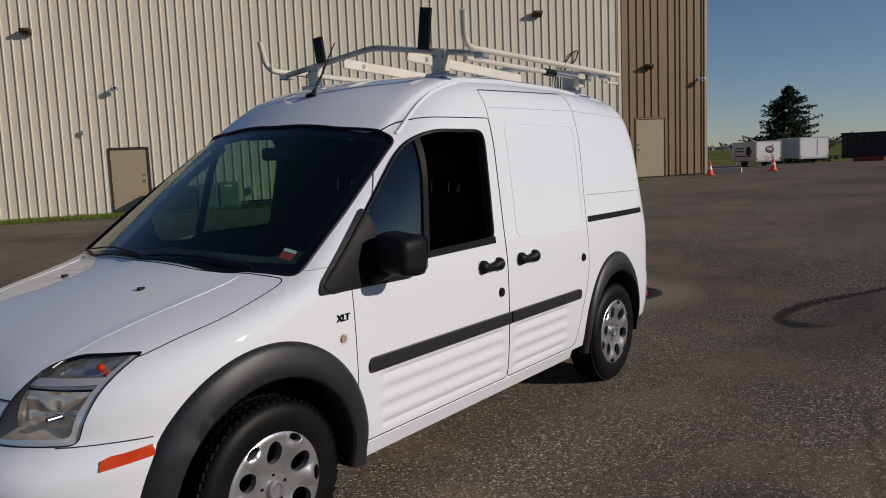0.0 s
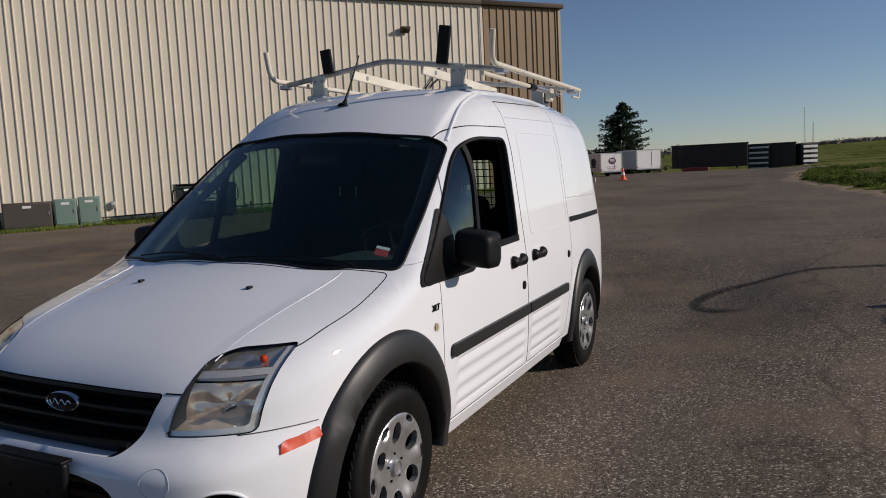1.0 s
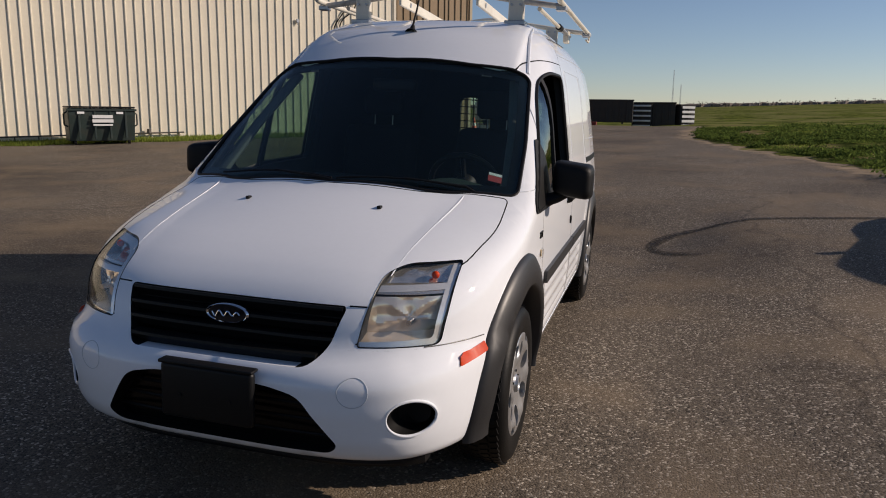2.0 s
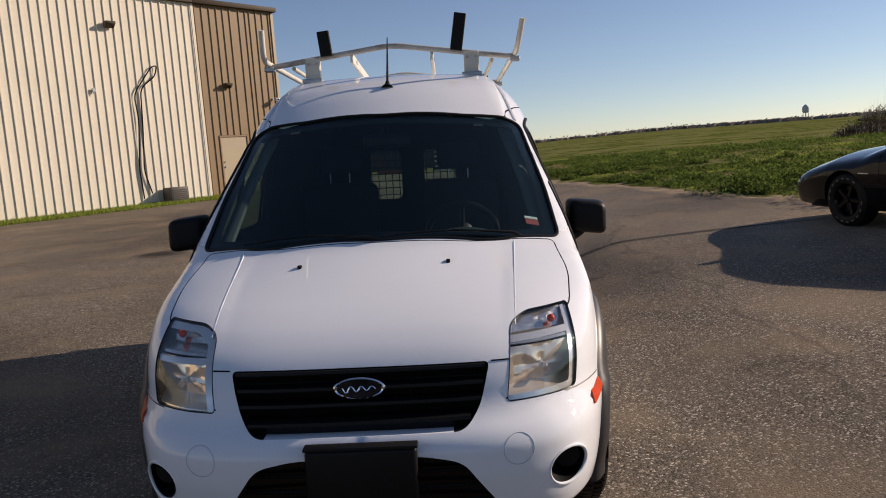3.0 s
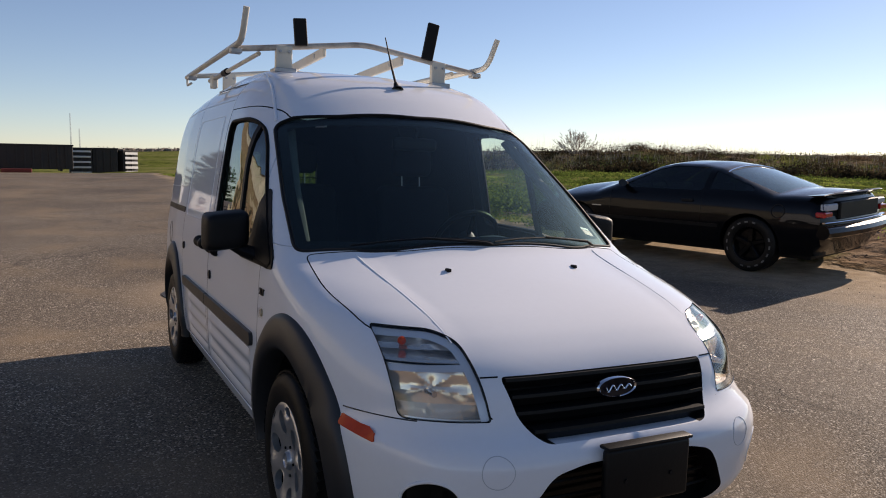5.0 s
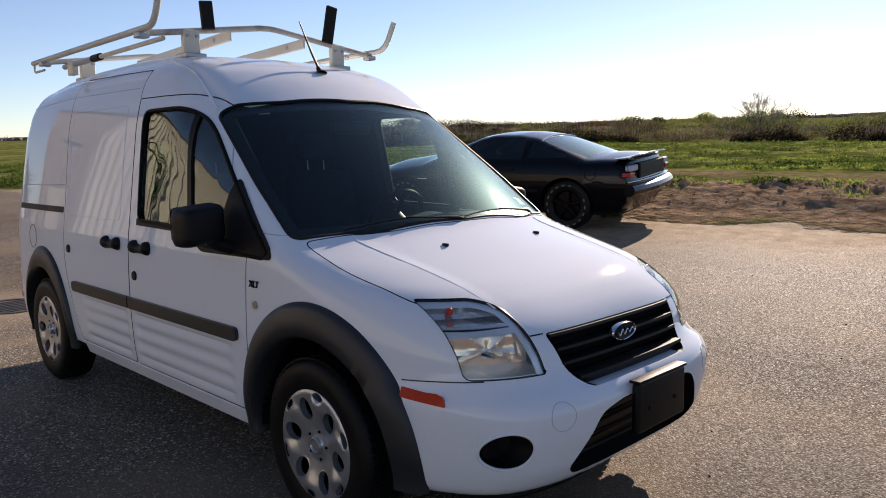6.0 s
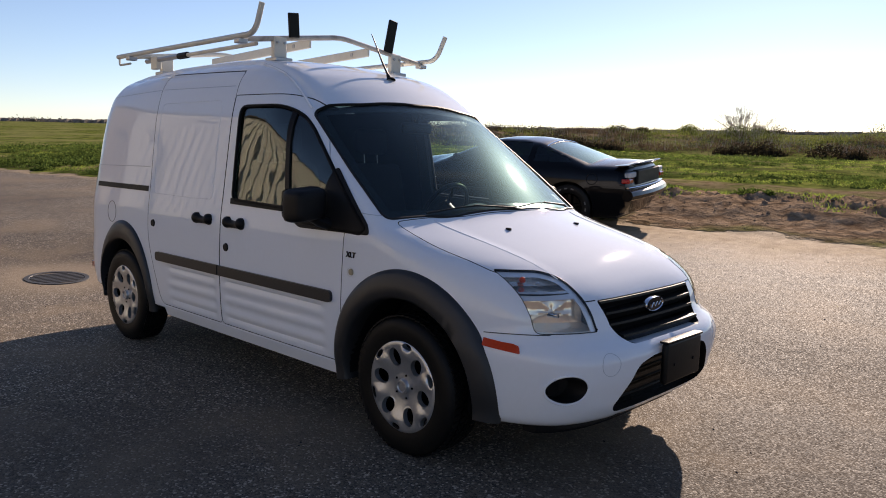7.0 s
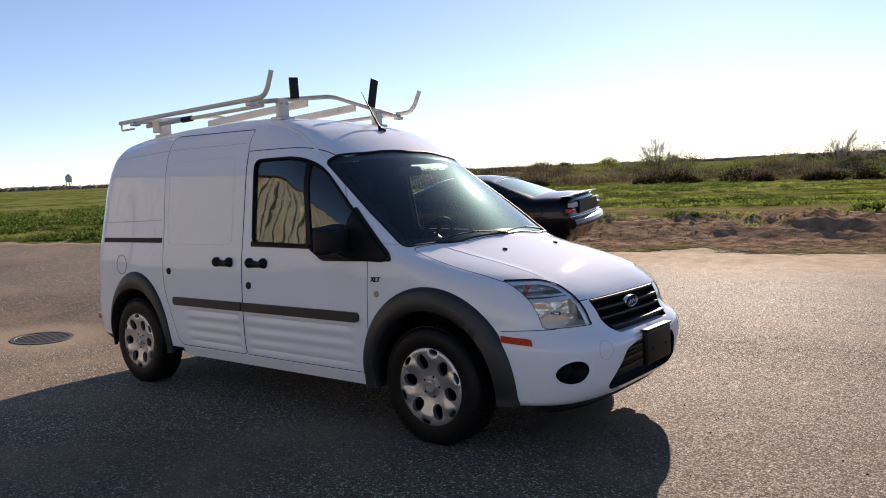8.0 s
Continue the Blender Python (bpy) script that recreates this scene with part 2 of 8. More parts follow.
M = {
    "paint": mat("white_car_paint", (0.755, 0.785, 0.82), 0.8, 0, 0.015, 2.0, 40, 0, 1.0, 0.04, 0.03),
    "black_plastic": mat("black_plastic", (0.007, 0.007, 0.0075), 0.5, 0, 0.2, 6, 300, 0.12, 0, 0.18),
    "grey_plastic": mat("dark_grey_cladding", (0.017, 0.0175, 0.019), 0.45, 0, 0.15, 5, 400, 0.06),
    "gloss_black": mat("gloss_black_trim", (0.003, 0.003, 0.003), 0.2, 0, 0.1, 5, 100, 0, 0, 0.25),
    "dark_slat": mat("matt_black_slat", (0.005, 0.0055, 0.006), 0.45, 0, 0.1, 5, 100, 0.05, 0, 0.2),
    "rubber": mat("tyre_rubber", (0.0045, 0.0045, 0.0045), 0.5, 0, 0.25, 6, 120, 0.08, 0, 0.18, tint=(0.02, 0.018, 0.015), tint_amount=0.2, tint_scale=9),
    "hubcap": mat("silver_hubcap", (0.47, 0.48, 0.49), 0.33, 0.75, 0.1, 8, 90, 0.05, 0.3, tint=(0.22, 0.20, 0.18), tint_amount=0.3, tint_scale=14),
    "chrome": mat("chrome", (0.75, 0.75, 0.77), 0.1, 1.0, 0.05, 6, 80),
    # silver bowl; its warm tint paints in the sunlit ground it mirrors
    "reflector": mat("lamp_reflector", (0.97, 0.86, 0.74), 0.14, 0.68, 0.02, 12, 60, 0, 0.0),
    "upper_reflector": mat("upper_lamp_reflector", (0.80, 0.80, 0.80), 0.16, 0.85, 0.02, 12, 60, 0, 0.0),
    "amber": mat("amber_lens", (0.56, 0.045, 0.003), 0.35, 0, 0.1, 10, 80, 0.05, 0.35, 0.15),
    "red": mat("red_lens", (0.45, 0.015, 0.015), 0.2, 0, 0.08, 10, 80, 0, 0.8),
    "interior": mat("dark_grey_cabin_trim", (0.022, 0.025, 0.026), 0.7, 0, 0.15, 5, 200, 0.1, 0, 0.15),
    "pillar": mat("pale_pillar_trim", (0.10, 0.11, 0.108), 0.7, 0, 0.06, 5, 200, 0.05, 0, 0.2),
    "dash": mat("grey_dashboard_plastic", (0.075, 0.083, 0.086), 0.6, 0, 0.12, 5, 200, 0.1, 0, 0.3),
    "seat": mat("dark_seat_cloth", (0.010, 0.011, 0.013), 0.9, 0, 0.2, 8, 250, 0.2, 0, 0.1),
    "rack": mat("white_painted_steel", (0.66, 0.62, 0.52), 0.42, 0, 0.06, 5, 60, 0.04, 0.2, tint=(0.35, 0.25, 0.15), tint_amount=0.3, tint_scale=6),
    "worn_rack": mat("weathered_white_tube", (0.50, 0.46, 0.40), 0.45, 0, 0.12, 5, 60, 0.06, 0.1, tint=(0.16, 0.10, 0.06), tint_amount=0.75, tint_scale=11),
    "steel": mat("galvanised_steel", (0.42, 0.43, 0.44), 0.4, 0.8, 0.12, 9, 80, 0.05),
    "sticker_red": mat("red_sticker", (0.45, 0.06, 0.06), 0.5, 0, 0.05),
    "emblem_red": mat("dull_red_blue_print", (0.22, 0.10, 0.14), 0.5, 0, 0.5, 12, 40),
    "faded_red": mat("faded_red_lettering", (0.42, 0.22, 0.22), 0.6, 0, 0.1),
    "sticker_white": mat("white_sticker", (0.75, 0.75, 0.73), 0.5, 0, 0.05),
    "badge_blue": mat("dark_badge_enamel", (0.008, 0.010, 0.02), 0.3, 0, 0.05, 5, 60, 0, 0.3),
    "glass": glass("tinted_car_glass", (0.84, 0.92, 0.90), 0.7, 0.03, 1.36, 0.010),
    "side_glass": glass("dark_side_glass", (0.50, 0.62, 0.54), 1.0, 0.0, 1.85, 0.0, 0.032),
    "coupe_glass": glass("dark_coupe_glass", (0.42, 0.52, 0.52), 1.0, 0.0, 1.55),
    # the teal film here stands in for sky mirrored in the hatch
    "hatch_glass": glass("sky_sheen_hatch_glass", (0.42, 0.52, 0.52), 1.0, 0.0, 1.7, 0.05),
    # darker than coupe_glass, added to keep sunlight out of the coupe's shadow
    "coupe_far_glass": glass("sun_dimming_glass", (0.20, 0.25, 0.25), 1.0, 0.0, 1.55),
    "lens": glass("clear_lamp_lens", (1.0, 0.985, 0.96), 0.8, 0.02, 1.45, 0.006),
    "car_black": mat("black_car_paint", (0.0022, 0.0024, 0.0034), 0.4, 0, 0.1, 3, 50, 0, 1.0, 0.05, 0.04),
    "wall_white": mat("cream_wall_sheet", (0.70, 0.64, 0.515), 0.55, 0, 0.05, 0.7, 12, 0.03, 0, tint=(0.56, 0.51, 0.41), tint_amount=0.3, tint_scale=0.8),
    "wall_tan": mat("tan_wall_sheet", (0.25, 0.165, 0.083), 0.55, 0, 0.06, 0.7, 12, 0.03, 0, tint=(0.15, 0.095, 0.045), tint_amount=0.4, tint_scale=0.9),
    "tan_trim": mat("tan_door_paint", (0.40, 0.33, 0.22), 0.5, 0, 0.08, 1.5, 20, 0.05, tint=(0.45, 0.30, 0.16), tint_amount=0.3, tint_scale=1.5),
    "brown_trim": mat("brown_gutter", (0.065, 0.048, 0.034), 0.6, 0, 0.1, 2, 30, 0, 0, 0.15),
    "concrete": mat("concrete", (0.38, 0.36, 0.32), 0.85, 0, 0.15, 3, 60, 0.3),
    "pale_concrete": mat("pale_weathered_concrete", (0.55, 0.49, 0.40), 0.85, 0, 0.15, 3, 60, 0.3),
    "worn_white": mat("worn_white_rubber", (0.13, 0.13, 0.125), 0.8, 0, 0.4, 8, 40),
    "green_box": mat("green_cabinet_paint", (0.16, 0.24, 0.20), 0.5, 0, 0.08, 2, 30, 0.03),
    "brown_box": mat("brown_cabinet", (0.07, 0.06, 0.05), 0.6, 0, 0.12, 2, 30, 0.05),
    "dumpster": mat("dark_green_dumpster_paint", (0.016, 0.030, 0.026), 0.5, 0, 0.2, 3, 40, 0.1, tint=(0.08, 0.05, 0.03), tint_amount=0.25, tint_scale=4),
    "trailer": mat("white_trailer_skin", (0.72, 0.72, 0.71), 0.45, 0, 0.05, 1.5, 20, 0.03),
    "trailer_grey": mat("grey_trailer_skin", (0.42, 0.46, 0.50), 0.45, 0, 0.06, 1.5, 20, 0.03),
    "roll_off": mat("dark_container_paint", (0.020, 0.019, 0.020), 0.6, 0, 0.25, 2, 30, 0.1, tint=(0.06, 0.035, 0.02), tint_amount=0.4, tint_scale=2),
    "cone": mat("orange_cone_plastic", (0.80, 0.10, 0.03), 0.5, 0, 0.1, 8, 60),
    "bark": mat("bark", (0.09, 0.07, 0.05), 0.9, 0, 0.25, 6, 60, 0.4),
    "needles": leafy("conifer_needles", (0.035, 0.060, 0.036), 0.5, 0.35),
    "grass": leafy("field_grass_blades", (0.205, 0.26, 0.055), 0.5, 0.58, 0.35),
    "weeds": leafy("broad_weeds", (0.098, 0.140, 0.034), 0.6, 0.42),
    "brush": leafy("brown_brush", (0.125, 0.088, 0.055), 0.65, 0.36),
    "brush_green": leafy("spring_brush", (0.155, 0.175, 0.05), 0.6, 0.5),
    "shrub": leafy("dark_shrub_backlit_brush", (0.042, 0.034, 0.021), 0.6, 0.3),
    # grey-brown, its base colour lightened for the haze of distance
    "far_woods": leafy("far_woods", (0.23, 0.20, 0.17), 0.45, 0.2, 0.12),
    "twigs": mat("bare_twigs", (0.46, 0.40, 0.34), 0.9, 0, 0.2, 2, 20),
    "white_steel": mat("white_tank_paint", (0.42, 0.44, 0.47), 0.5, 0, 0.04),
    "iron": mat("cast_iron", (0.05, 0.045, 0.04), 0.6, 0.4, 0.3, 12, 80, 0.3),
    "lamp_shell": mat("silver_lamp_bezel", (0.78, 0.82, 0.88), 0.2, 0.55, 0.06, 10, 60),
    "bars_white": mat("white_lettering", (0.7, 0.7, 0.68), 0.6, 0, 0.03),
    "bars_dark": mat("dark_lettering", (0.04, 0.045, 0.08), 0.6, 0, 0.05),
}


M["car_black"].node_tree.nodes["Principled BSDF"].inputs["Coat IOR"].default_value = 1.28


# ---- mesh helpers ----
def obj(name, verts, faces, material, parent=None, label="", smooth=35, mats=None):
    me = bpy.data.meshes.new(name)
    me.from_pydata([tuple(v) for v in verts], [], faces)
    me.update()
    ob = new(name, me)
    finish(ob, material, smooth)
    if parent is not None:
        ob.parent = parent
    if label:
        ob["label"] = label
    return ob


def finish(ob, material, smooth=35):
    ms = material if isinstance(material, (list, tuple)) else [material]
    ob.data.materials.clear()
    for m in ms:
        ob.data.materials.append(m)
    if smooth:
        ob.data.polygons.foreach_set("use_smooth", [True] * len(ob.data.polygons))
        ob.data.set_sharp_from_angle(angle=radians(smooth))


def part(name, bm, material, parent=None, label="", smooth=35):
    """Links a bmesh as one mesh object under a thing or a part."""
    me = bpy.data.meshes.new(name)
    bmesh.ops.recalc_face_normals(bm, faces=bm.faces)
    bm.to_mesh(me)
    bm.free()
    ob = new(name, me)
    finish(ob, material, smooth)
    if parent is not None:
        ob.parent = parent
    if label:
        ob["label"] = label
    return ob


def thing(name, m, label, category, group="", kind=""):
    ob = tagged(new(name), label, category, group, kind)
    ob.empty_display_size = 0.2
    ob.matrix_world = m
    return ob


def box(bm, lo, hi, bevel=0.0, seg=2, m=None):
    r = bmesh.ops.create_cube(bm, size=1)
    vs = r["verts"]
    c = [(a + b) / 2 for a, b in zip(lo, hi)]
    for v in vs:
        v.co = Vector([c[i] + v.co[i] * (hi[i] - lo[i]) for i in range(3)])
    if bevel:
        es = list({e for v in vs for e in v.link_edges})
        out = bmesh.ops.bevel(bm, geom=es, offset=bevel, segments=seg, profile=0.5, affect="EDGES")
        vs = list({v for f in out["faces"] for v in f.verts} | {v for v in vs if v.is_valid})
    if m is not None:
        for v in vs:
            v.co = m @ v.co
    return vs


def cyl(bm, p, q, r, r2=None, n=16, cap=True):
    p, q = Vector(p), Vector(q)
    d = q - p
    m = Matrix.Translation((p + q) / 2) @ d.to_track_quat("Z", "Y").to_matrix().to_4x4()
    bmesh.ops.create_cone(bm, cap_ends=cap, segments=n, radius1=r, radius2=r if r2 is None else r2, depth=d.length, matrix=m)


def tube(bm, pts, r, n=10, closed=False, flat=1.0):
    """A round bar along points; flat squeezes it across its second axis."""
    pts = [Vector(p) for p in pts]
    k = len(pts)
    rings, up = [], None
    for i, p in enumerate(pts):
        a = pts[(i - 1) % k] if closed or i else p
        b = pts[(i + 1) % k] if closed or i < k - 1 else p
        t = (b - a).normalized()
        if up is None:
            up = Vector((0, 0, 1)) if abs(t.z) < 0.9 else Vector((1, 0, 0))
        side = t.cross(up).normalized()
        up = side.cross(t).normalized()
        rr = r[i] if isinstance(r, (list, tuple)) else r
        rings.append([bm.verts.new(p + (side * math.cos(2 * math.pi * j / n) + up * flat * math.sin(2 * math.pi * j / n)) * rr) for j in range(n)])
    for i in range(k if closed else k - 1):
        a, b = rings[i], rings[(i + 1) % k]
        for j in range(n):
            bm.faces.new((a[j], a[(j + 1) % n], b[(j + 1) % n], b[j]))
    if not closed:
        bm.faces.new(rings[0][::-1]), bm.faces.new(rings[-1])


def arc_path(pts, r=0.05, n=6):
    """Polyline with its corners rounded."""
    pts = [Vector(p) for p in pts]
    out = [pts[0]]
    for a, b, c in zip(pts, pts[1:], pts[2:]):
        k = min(r, (a - b).length * 0.45, (c - b).length * 0.45)
        p, q = b + (a - b).normalized() * k, b + (c - b).normalized() * k
        for i in range(n + 1):
            s = i / n
            out.append(p * (1 - s) ** 2 + b * 2 * s * (1 - s) + q * s * s)
    return out + [pts[-1]]


def rounded(poly, r, n=5):
    """A closed 2D outline with rounded corners; r one radius or one for each corner."""
    k, out = len(poly), []
    for i in range(k):
        a, b, c = Vector(poly[i - 1]), Vector(poly[i]), Vector(poly[(i + 1) % k])
        rr = r[i] if isinstance(r, (list, tuple)) else r
        if rr <= 0:
            out.append(tuple(b))
            continue
        d = min(rr, (a - b).length * 0.48, (c - b).length * 0.48)
        p, q = b + (a - b).normalized() * d, b + (c - b).normalized() * d
        for j in range(n + 1):
            s = j / n
            v = p * (1 - s) ** 2 + b * 2 * s * (1 - s) + q * s * s
            out.append((v.x, v.y))
    return out


def lathe(bm, prof, axis="x", n=48, c=(0, 0, 0), a0=0.0, a1=2 * math.pi):
    """Turns a profile of (along, radius) about an axis through c."""
    full = abs(a1 - a0 - 2 * math.pi) < 1e-6
    cnt = n if full else n + 1
    rings = []
    for i in range(cnt):
        a = a0 + (a1 - a0) * i / n
        ring = []
        for h, r in prof:
            u, v = r * math.cos(a), r * math.sin(a)
            p = (h, u, v) if axis == "x" else ((u, h, v) if axis == "y" else (u, v, h))
            ring.append(bm.verts.new((p[0] + c[0], p[1] + c[1], p[2] + c[2])))
        rings.append(ring)
    for i in range(n):
        a, b = rings[i], rings[(i + 1) % cnt]
        for j in range(len(prof) - 1):
            bm.faces.new((a[j], a[j + 1], b[j + 1], b[j]))


# ---- the lie of the land ----
EDGE = [(-60, 15.0), (-12, 8.8), (-1, 7.9), (2.6, 7.2), (6, 6.75), (9.5, 6.1), (14.2, 4.85), (19, 3.4), (22.7, 2.4), (30, 2.7), (46, 4.0), (50, -9.0), (54, -60), (90, -90)]


def edge_x(y):
    """Where the pavement ends and the field begins, for each y."""
    return float(np.interp(y, [e[0] for e in EDGE], [e[1] for e in EDGE]))


RISE_AZ = [-70, -16, 4, 9, 16, 21, 26, 40, 70, 130, 170]
RISE = [1.5, 2.2, 4.6, 5.9, 7.3, 7.2, 7.0, 7.2, 5.5, 3.0, 1.5]


def ground_z(x, y):
    d = math.hypot(x, y - 1.4)
    s = min(1, max(0, (d - 3) / 4))
    side = min(1, max(0, (x - 0.95) / 1.6))
    s = max(s * s * (3 - 2 * s), side * side * (3 - 2 * side))
    far = 0.0215 * min(max(y, 0), 28) + 0.02 * min(max(x, 0), 25) + 0.002 * min(max(-x, 0), 25)
    # the far end of the lot lies level, the field beside it falls away
    west = min(1, max(0, (22 - x) / 14))
    far += west * (0.006 * min(max(y - 14, 0), 12) - 0.012 * min(max(y - 28, 0), 13) - 0.008 * min(max(y - 60, 0), 40)) - (1 - west) * 0.021 * min(max(y - 28, 0), 20)
    z = (-0.026 * x - 0.007 * y) * (1 - s) + far * s - 0.08 * math.exp(-((x + 0.25) ** 2 + (y - 5.9) ** 2) / 4)
    # the land rises gently towards the horizon, most in the north-east
    dist = math.hypot(x, y)
    if dist > 70:
        z += min(1, (dist - 70) / 360) * float(np.interp(math.degrees(math.atan2(x, y)), RISE_AZ, RISE))
    f = x - edge_x(y)
    if f > 0:
        k = noise.noise((x * 0.35, y * 0.35, 0.0)) * 0.5 + noise.noise((x * 1.3, y * 1.3, 3.0)) * 0.25
        lumps = abs(noise.noise((x * 0.9, y * 0.9, 7.0))) * 0.08 + abs(noise.noise((x * 2.3, y * 2.3, 1.0))) * 0.20 + abs(noise.noise((x * 4.6, y * 4.6, 2.0))) * 0.15
        bank = math.exp(-((f - 2.5 - 0.4 * noise.noise((y * 0.4, 4.0, 0))) / (1.45 if f < 2.5 else 0.9)) ** 2) * min(1, max(0, (8.5 - y) / 5))
        z += min(f, 1) * 0.10 * k + bank * (0.25 + 0.20 * k + 0.85 * lumps) + 0.35 * min(1, f / 30) - 0.8 * min(1, max(0, (f - 8) / 36))
        z += 0.05 * min(1, f / 3) * noise.noise((x * 0.8, y * 0.8, 12.0))
        # the overgrown bank that closes the field towards the sun
        br = math.hypot(x - 4, y + 2)
        az = math.degrees(math.atan2(x - 4, y + 2))
        if 22 < az < 140:
            w = min(1, max(0, (az - 23.5) / 3.5))
            z += w * float(np.interp(az, [24, 28, 42, 52, 62, 85], [1.9, 2.35, 2.35, 1.7, 1.5, 1.2])) * math.exp(-((br - 62 - 3 * noise.noise((az * 0.12, 0, 0))) / 6.5) ** 2) * (0.95 + 0.14 * noise.noise((az * 0.25, 5, 0)))
    return z


# ---- ground ----
def ground_material():
    m = bpy.data.materials.new("asphalt_and_field")
    m.use_nodes = True
    nt = m.node_tree
    L = nt.links.new
    b = nt.nodes["Principled BSDF"]
    pos = nt.nodes.new("ShaderNodeNewGeometry").outputs["Position"]

    def tex(kind, scale, detail=4.0, vec=None):
        n = nt.nodes.new(kind)
        n.inputs["Scale"].default_value = scale
        if "Detail" in n.inputs:
            n.inputs["Detail"].default_value = 0.0 if "Voronoi" in kind else detail
        L(vec or pos, n.inputs["Vector"])
        return n

    def rng(src, a, c, lo, hi):
        n = nt.nodes.new("ShaderNodeMapRange")
        for k, v in zip(("From Min", "From Max", "To Min", "To Max"), (a, c, lo, hi)):
            n.inputs[k].default_value = v
        L(src, n.inputs["Value"])
        return n.outputs[0]

    def mix(f, a, c):
        n = nt.nodes.new("ShaderNodeMix")
        n.data_type = "RGBA"
        ins = [s for s in n.inputs if s.type == "RGBA"]
        for s, v in zip(ins, (a, c)):
            if isinstance(v, tuple):
                s.default_value = (*v, 1)
            else:
                L(v, s)
        if isinstance(f, float):
            n.inputs[0].default_value = f
        else:
            L(f, n.inputs[0])
        return [o for o in n.outputs if o.type == "RGBA"][0]

    def math_(op, a, c):
        n = nt.nodes.new("ShaderNodeMath")
        n.operation = op
        for s, v in zip(n.inputs, (a, c)):
            if isinstance(v, float):
                s.default_value = v
            else:
                L(v, s)
        return n.outputs[0]

    # asphalt: bound stones, worn patches, sand, cracks
    stones = tex("ShaderNodeTexVoronoi", 105)
    small = tex("ShaderNodeTexVoronoi", 240)

    def pick(node):
        n = nt.nodes.new("ShaderNodeSeparateColor")
        L(node.outputs["Color"], n.inputs[0])
        return n.outputs

    pk, ps = pick(stones), pick(small)
    asphalt = mix(rng(pk[1], 0.0, 1.0, 0.0, 1.0), (0.030, 0.0258, 0.0213), (0.191, 0.157, 0.120))
    asphalt = mix(rng(ps[0], 0.5, 0.95, 0.0, 0.5), asphalt, (0.284, 0.235, 0.185))
    asphalt = mix(rng(pk[0], 0.86, 0.96, 0.0, 1.0), asphalt, (0.56, 0.49, 0.40))
    wear = tex("ShaderNodeTexNoise", 0.55, 3)
    asphalt = mix(rng(wear.outputs[0], 0.42, 0.66, 0.0, 0.42), asphalt, (0.125, 0.100, 0.076))
    dark = tex("ShaderNodeTexNoise", 0.23, 3)
    asphalt = mix(rng(dark.outputs[0], 0.46, 0.66, 0.0, 0.55), asphalt, (0.055, 0.044, 0.036))
    sand = tex("ShaderNodeTexNoise", 0.9, 5)
    asphalt = mix(rng(sand.outputs[0], 0.48, 0.70, 0.0, 0.6), asphalt, (0.26, 0.195, 0.13))
    warp = nt.nodes.new("ShaderNodeVectorMath")
    warp.operation = "MULTIPLY_ADD"
    wn = tex("ShaderNodeTexNoise", 1.1, 4)
    L(wn.outputs["Color"], warp.inputs[0])
    warp.inputs[1].default_value = (1.6, 1.6, 0)
    L(pos, warp.inputs[2])
    crack = tex("ShaderNodeTexVoronoi", 0.07, vec=warp.outputs[0])
    crack.feature = "DISTANCE_TO_EDGE"
    cr = rng(crack.outputs["Distance"], 0.0, 0.0035, 1.0, 0.0)
    asphalt = mix(math_("MULTIPLY", cr, 0.35), asphalt, (0.02, 0.018, 0.017))
    # sand washed round the drain, spilt oil
    def spot(x, y, r0, r1, amount, color, base):
        sb, ln = nt.nodes.new("ShaderNodeVectorMath"), nt.nodes.new("ShaderNodeVectorMath")
        sb.operation, ln.operation = "SUBTRACT", "LENGTH"
        sb.inputs[1].default_value = (x, y, 0)
        fl = nt.nodes.new("ShaderNodeVectorMath")
        fl.operation, fl.inputs[1].default_value = "MULTIPLY", (1, 1, 0)
        L(pos, fl.inputs[0]), L(fl.outputs[0], sb.inputs[0]), L(sb.outputs[0], ln.inputs[0])
        d = math_("ADD", ln.outputs["Value"], math_("MULTIPLY", math_("SUBTRACT", sand.outputs[0], 0.5), r1 * 1.6))
        return mix(rng(d, r0, r1, amount, 0.0), base, color)

    asphalt = spot(-0.28, 5.95, 0.30, 0.95, 0.75, (0.30, 0.235, 0.165), asphalt)
    asphalt = spot(3.17, 2.60, 0.10, 0.75, 0.55, (0.27, 0.205, 0.14), asphalt)
    asphalt = spot(-4.4, 8.9, 0.15, 0.55, 0.8, (0.012, 0.011, 0.010), asphalt)
    # field: grass, dry grass, bare earth
    g1 = tex("ShaderNodeTexNoise", 0.12, 6)
    g2 = tex("ShaderNodeTexNoise", 5.0, 9)
    green = mix(rng(g2.outputs[0], 0.3, 0.7, 0.0, 1.0), (0.070, 0.095, 0.022), (0.225, 0.245, 0.058))
    g3 = tex("ShaderNodeTexNoise", 0.7, 5)
    green = mix(rng(g3.outputs[0], 0.42, 0.58, 0.0, 0.9), green, (0.040, 0.056, 0.015))
    field = mix(rng(g1.outputs[0], 0.44, 0.58, 0.0, 0.75), green, (0.20, 0.19, 0.078))
    soil = mix(rng(g2.outputs[0], 0.3, 0.7, 0.0, 1.0), (0.15, 0.097, 0.060), (0.37, 0.265, 0.175))
    at = nt.nodes.new("ShaderNodeAttribute")
    at.attribute_name = "bare"
    s1 = tex("ShaderNodeTexNoise", 0.9, 7)
    soil = mix(rng(g1.outputs[0], 0.45, 0.6, 0.0, 0.35), soil, (0.10, 0.064, 0.042))
    bare = rng(math_("ADD", at.outputs["Fac"], math_("MULTIPLY", s1.outputs[0], 0.9)), 0.85, 1.15, 0.0, 1.0)
    field = mix(bare, field, soil)
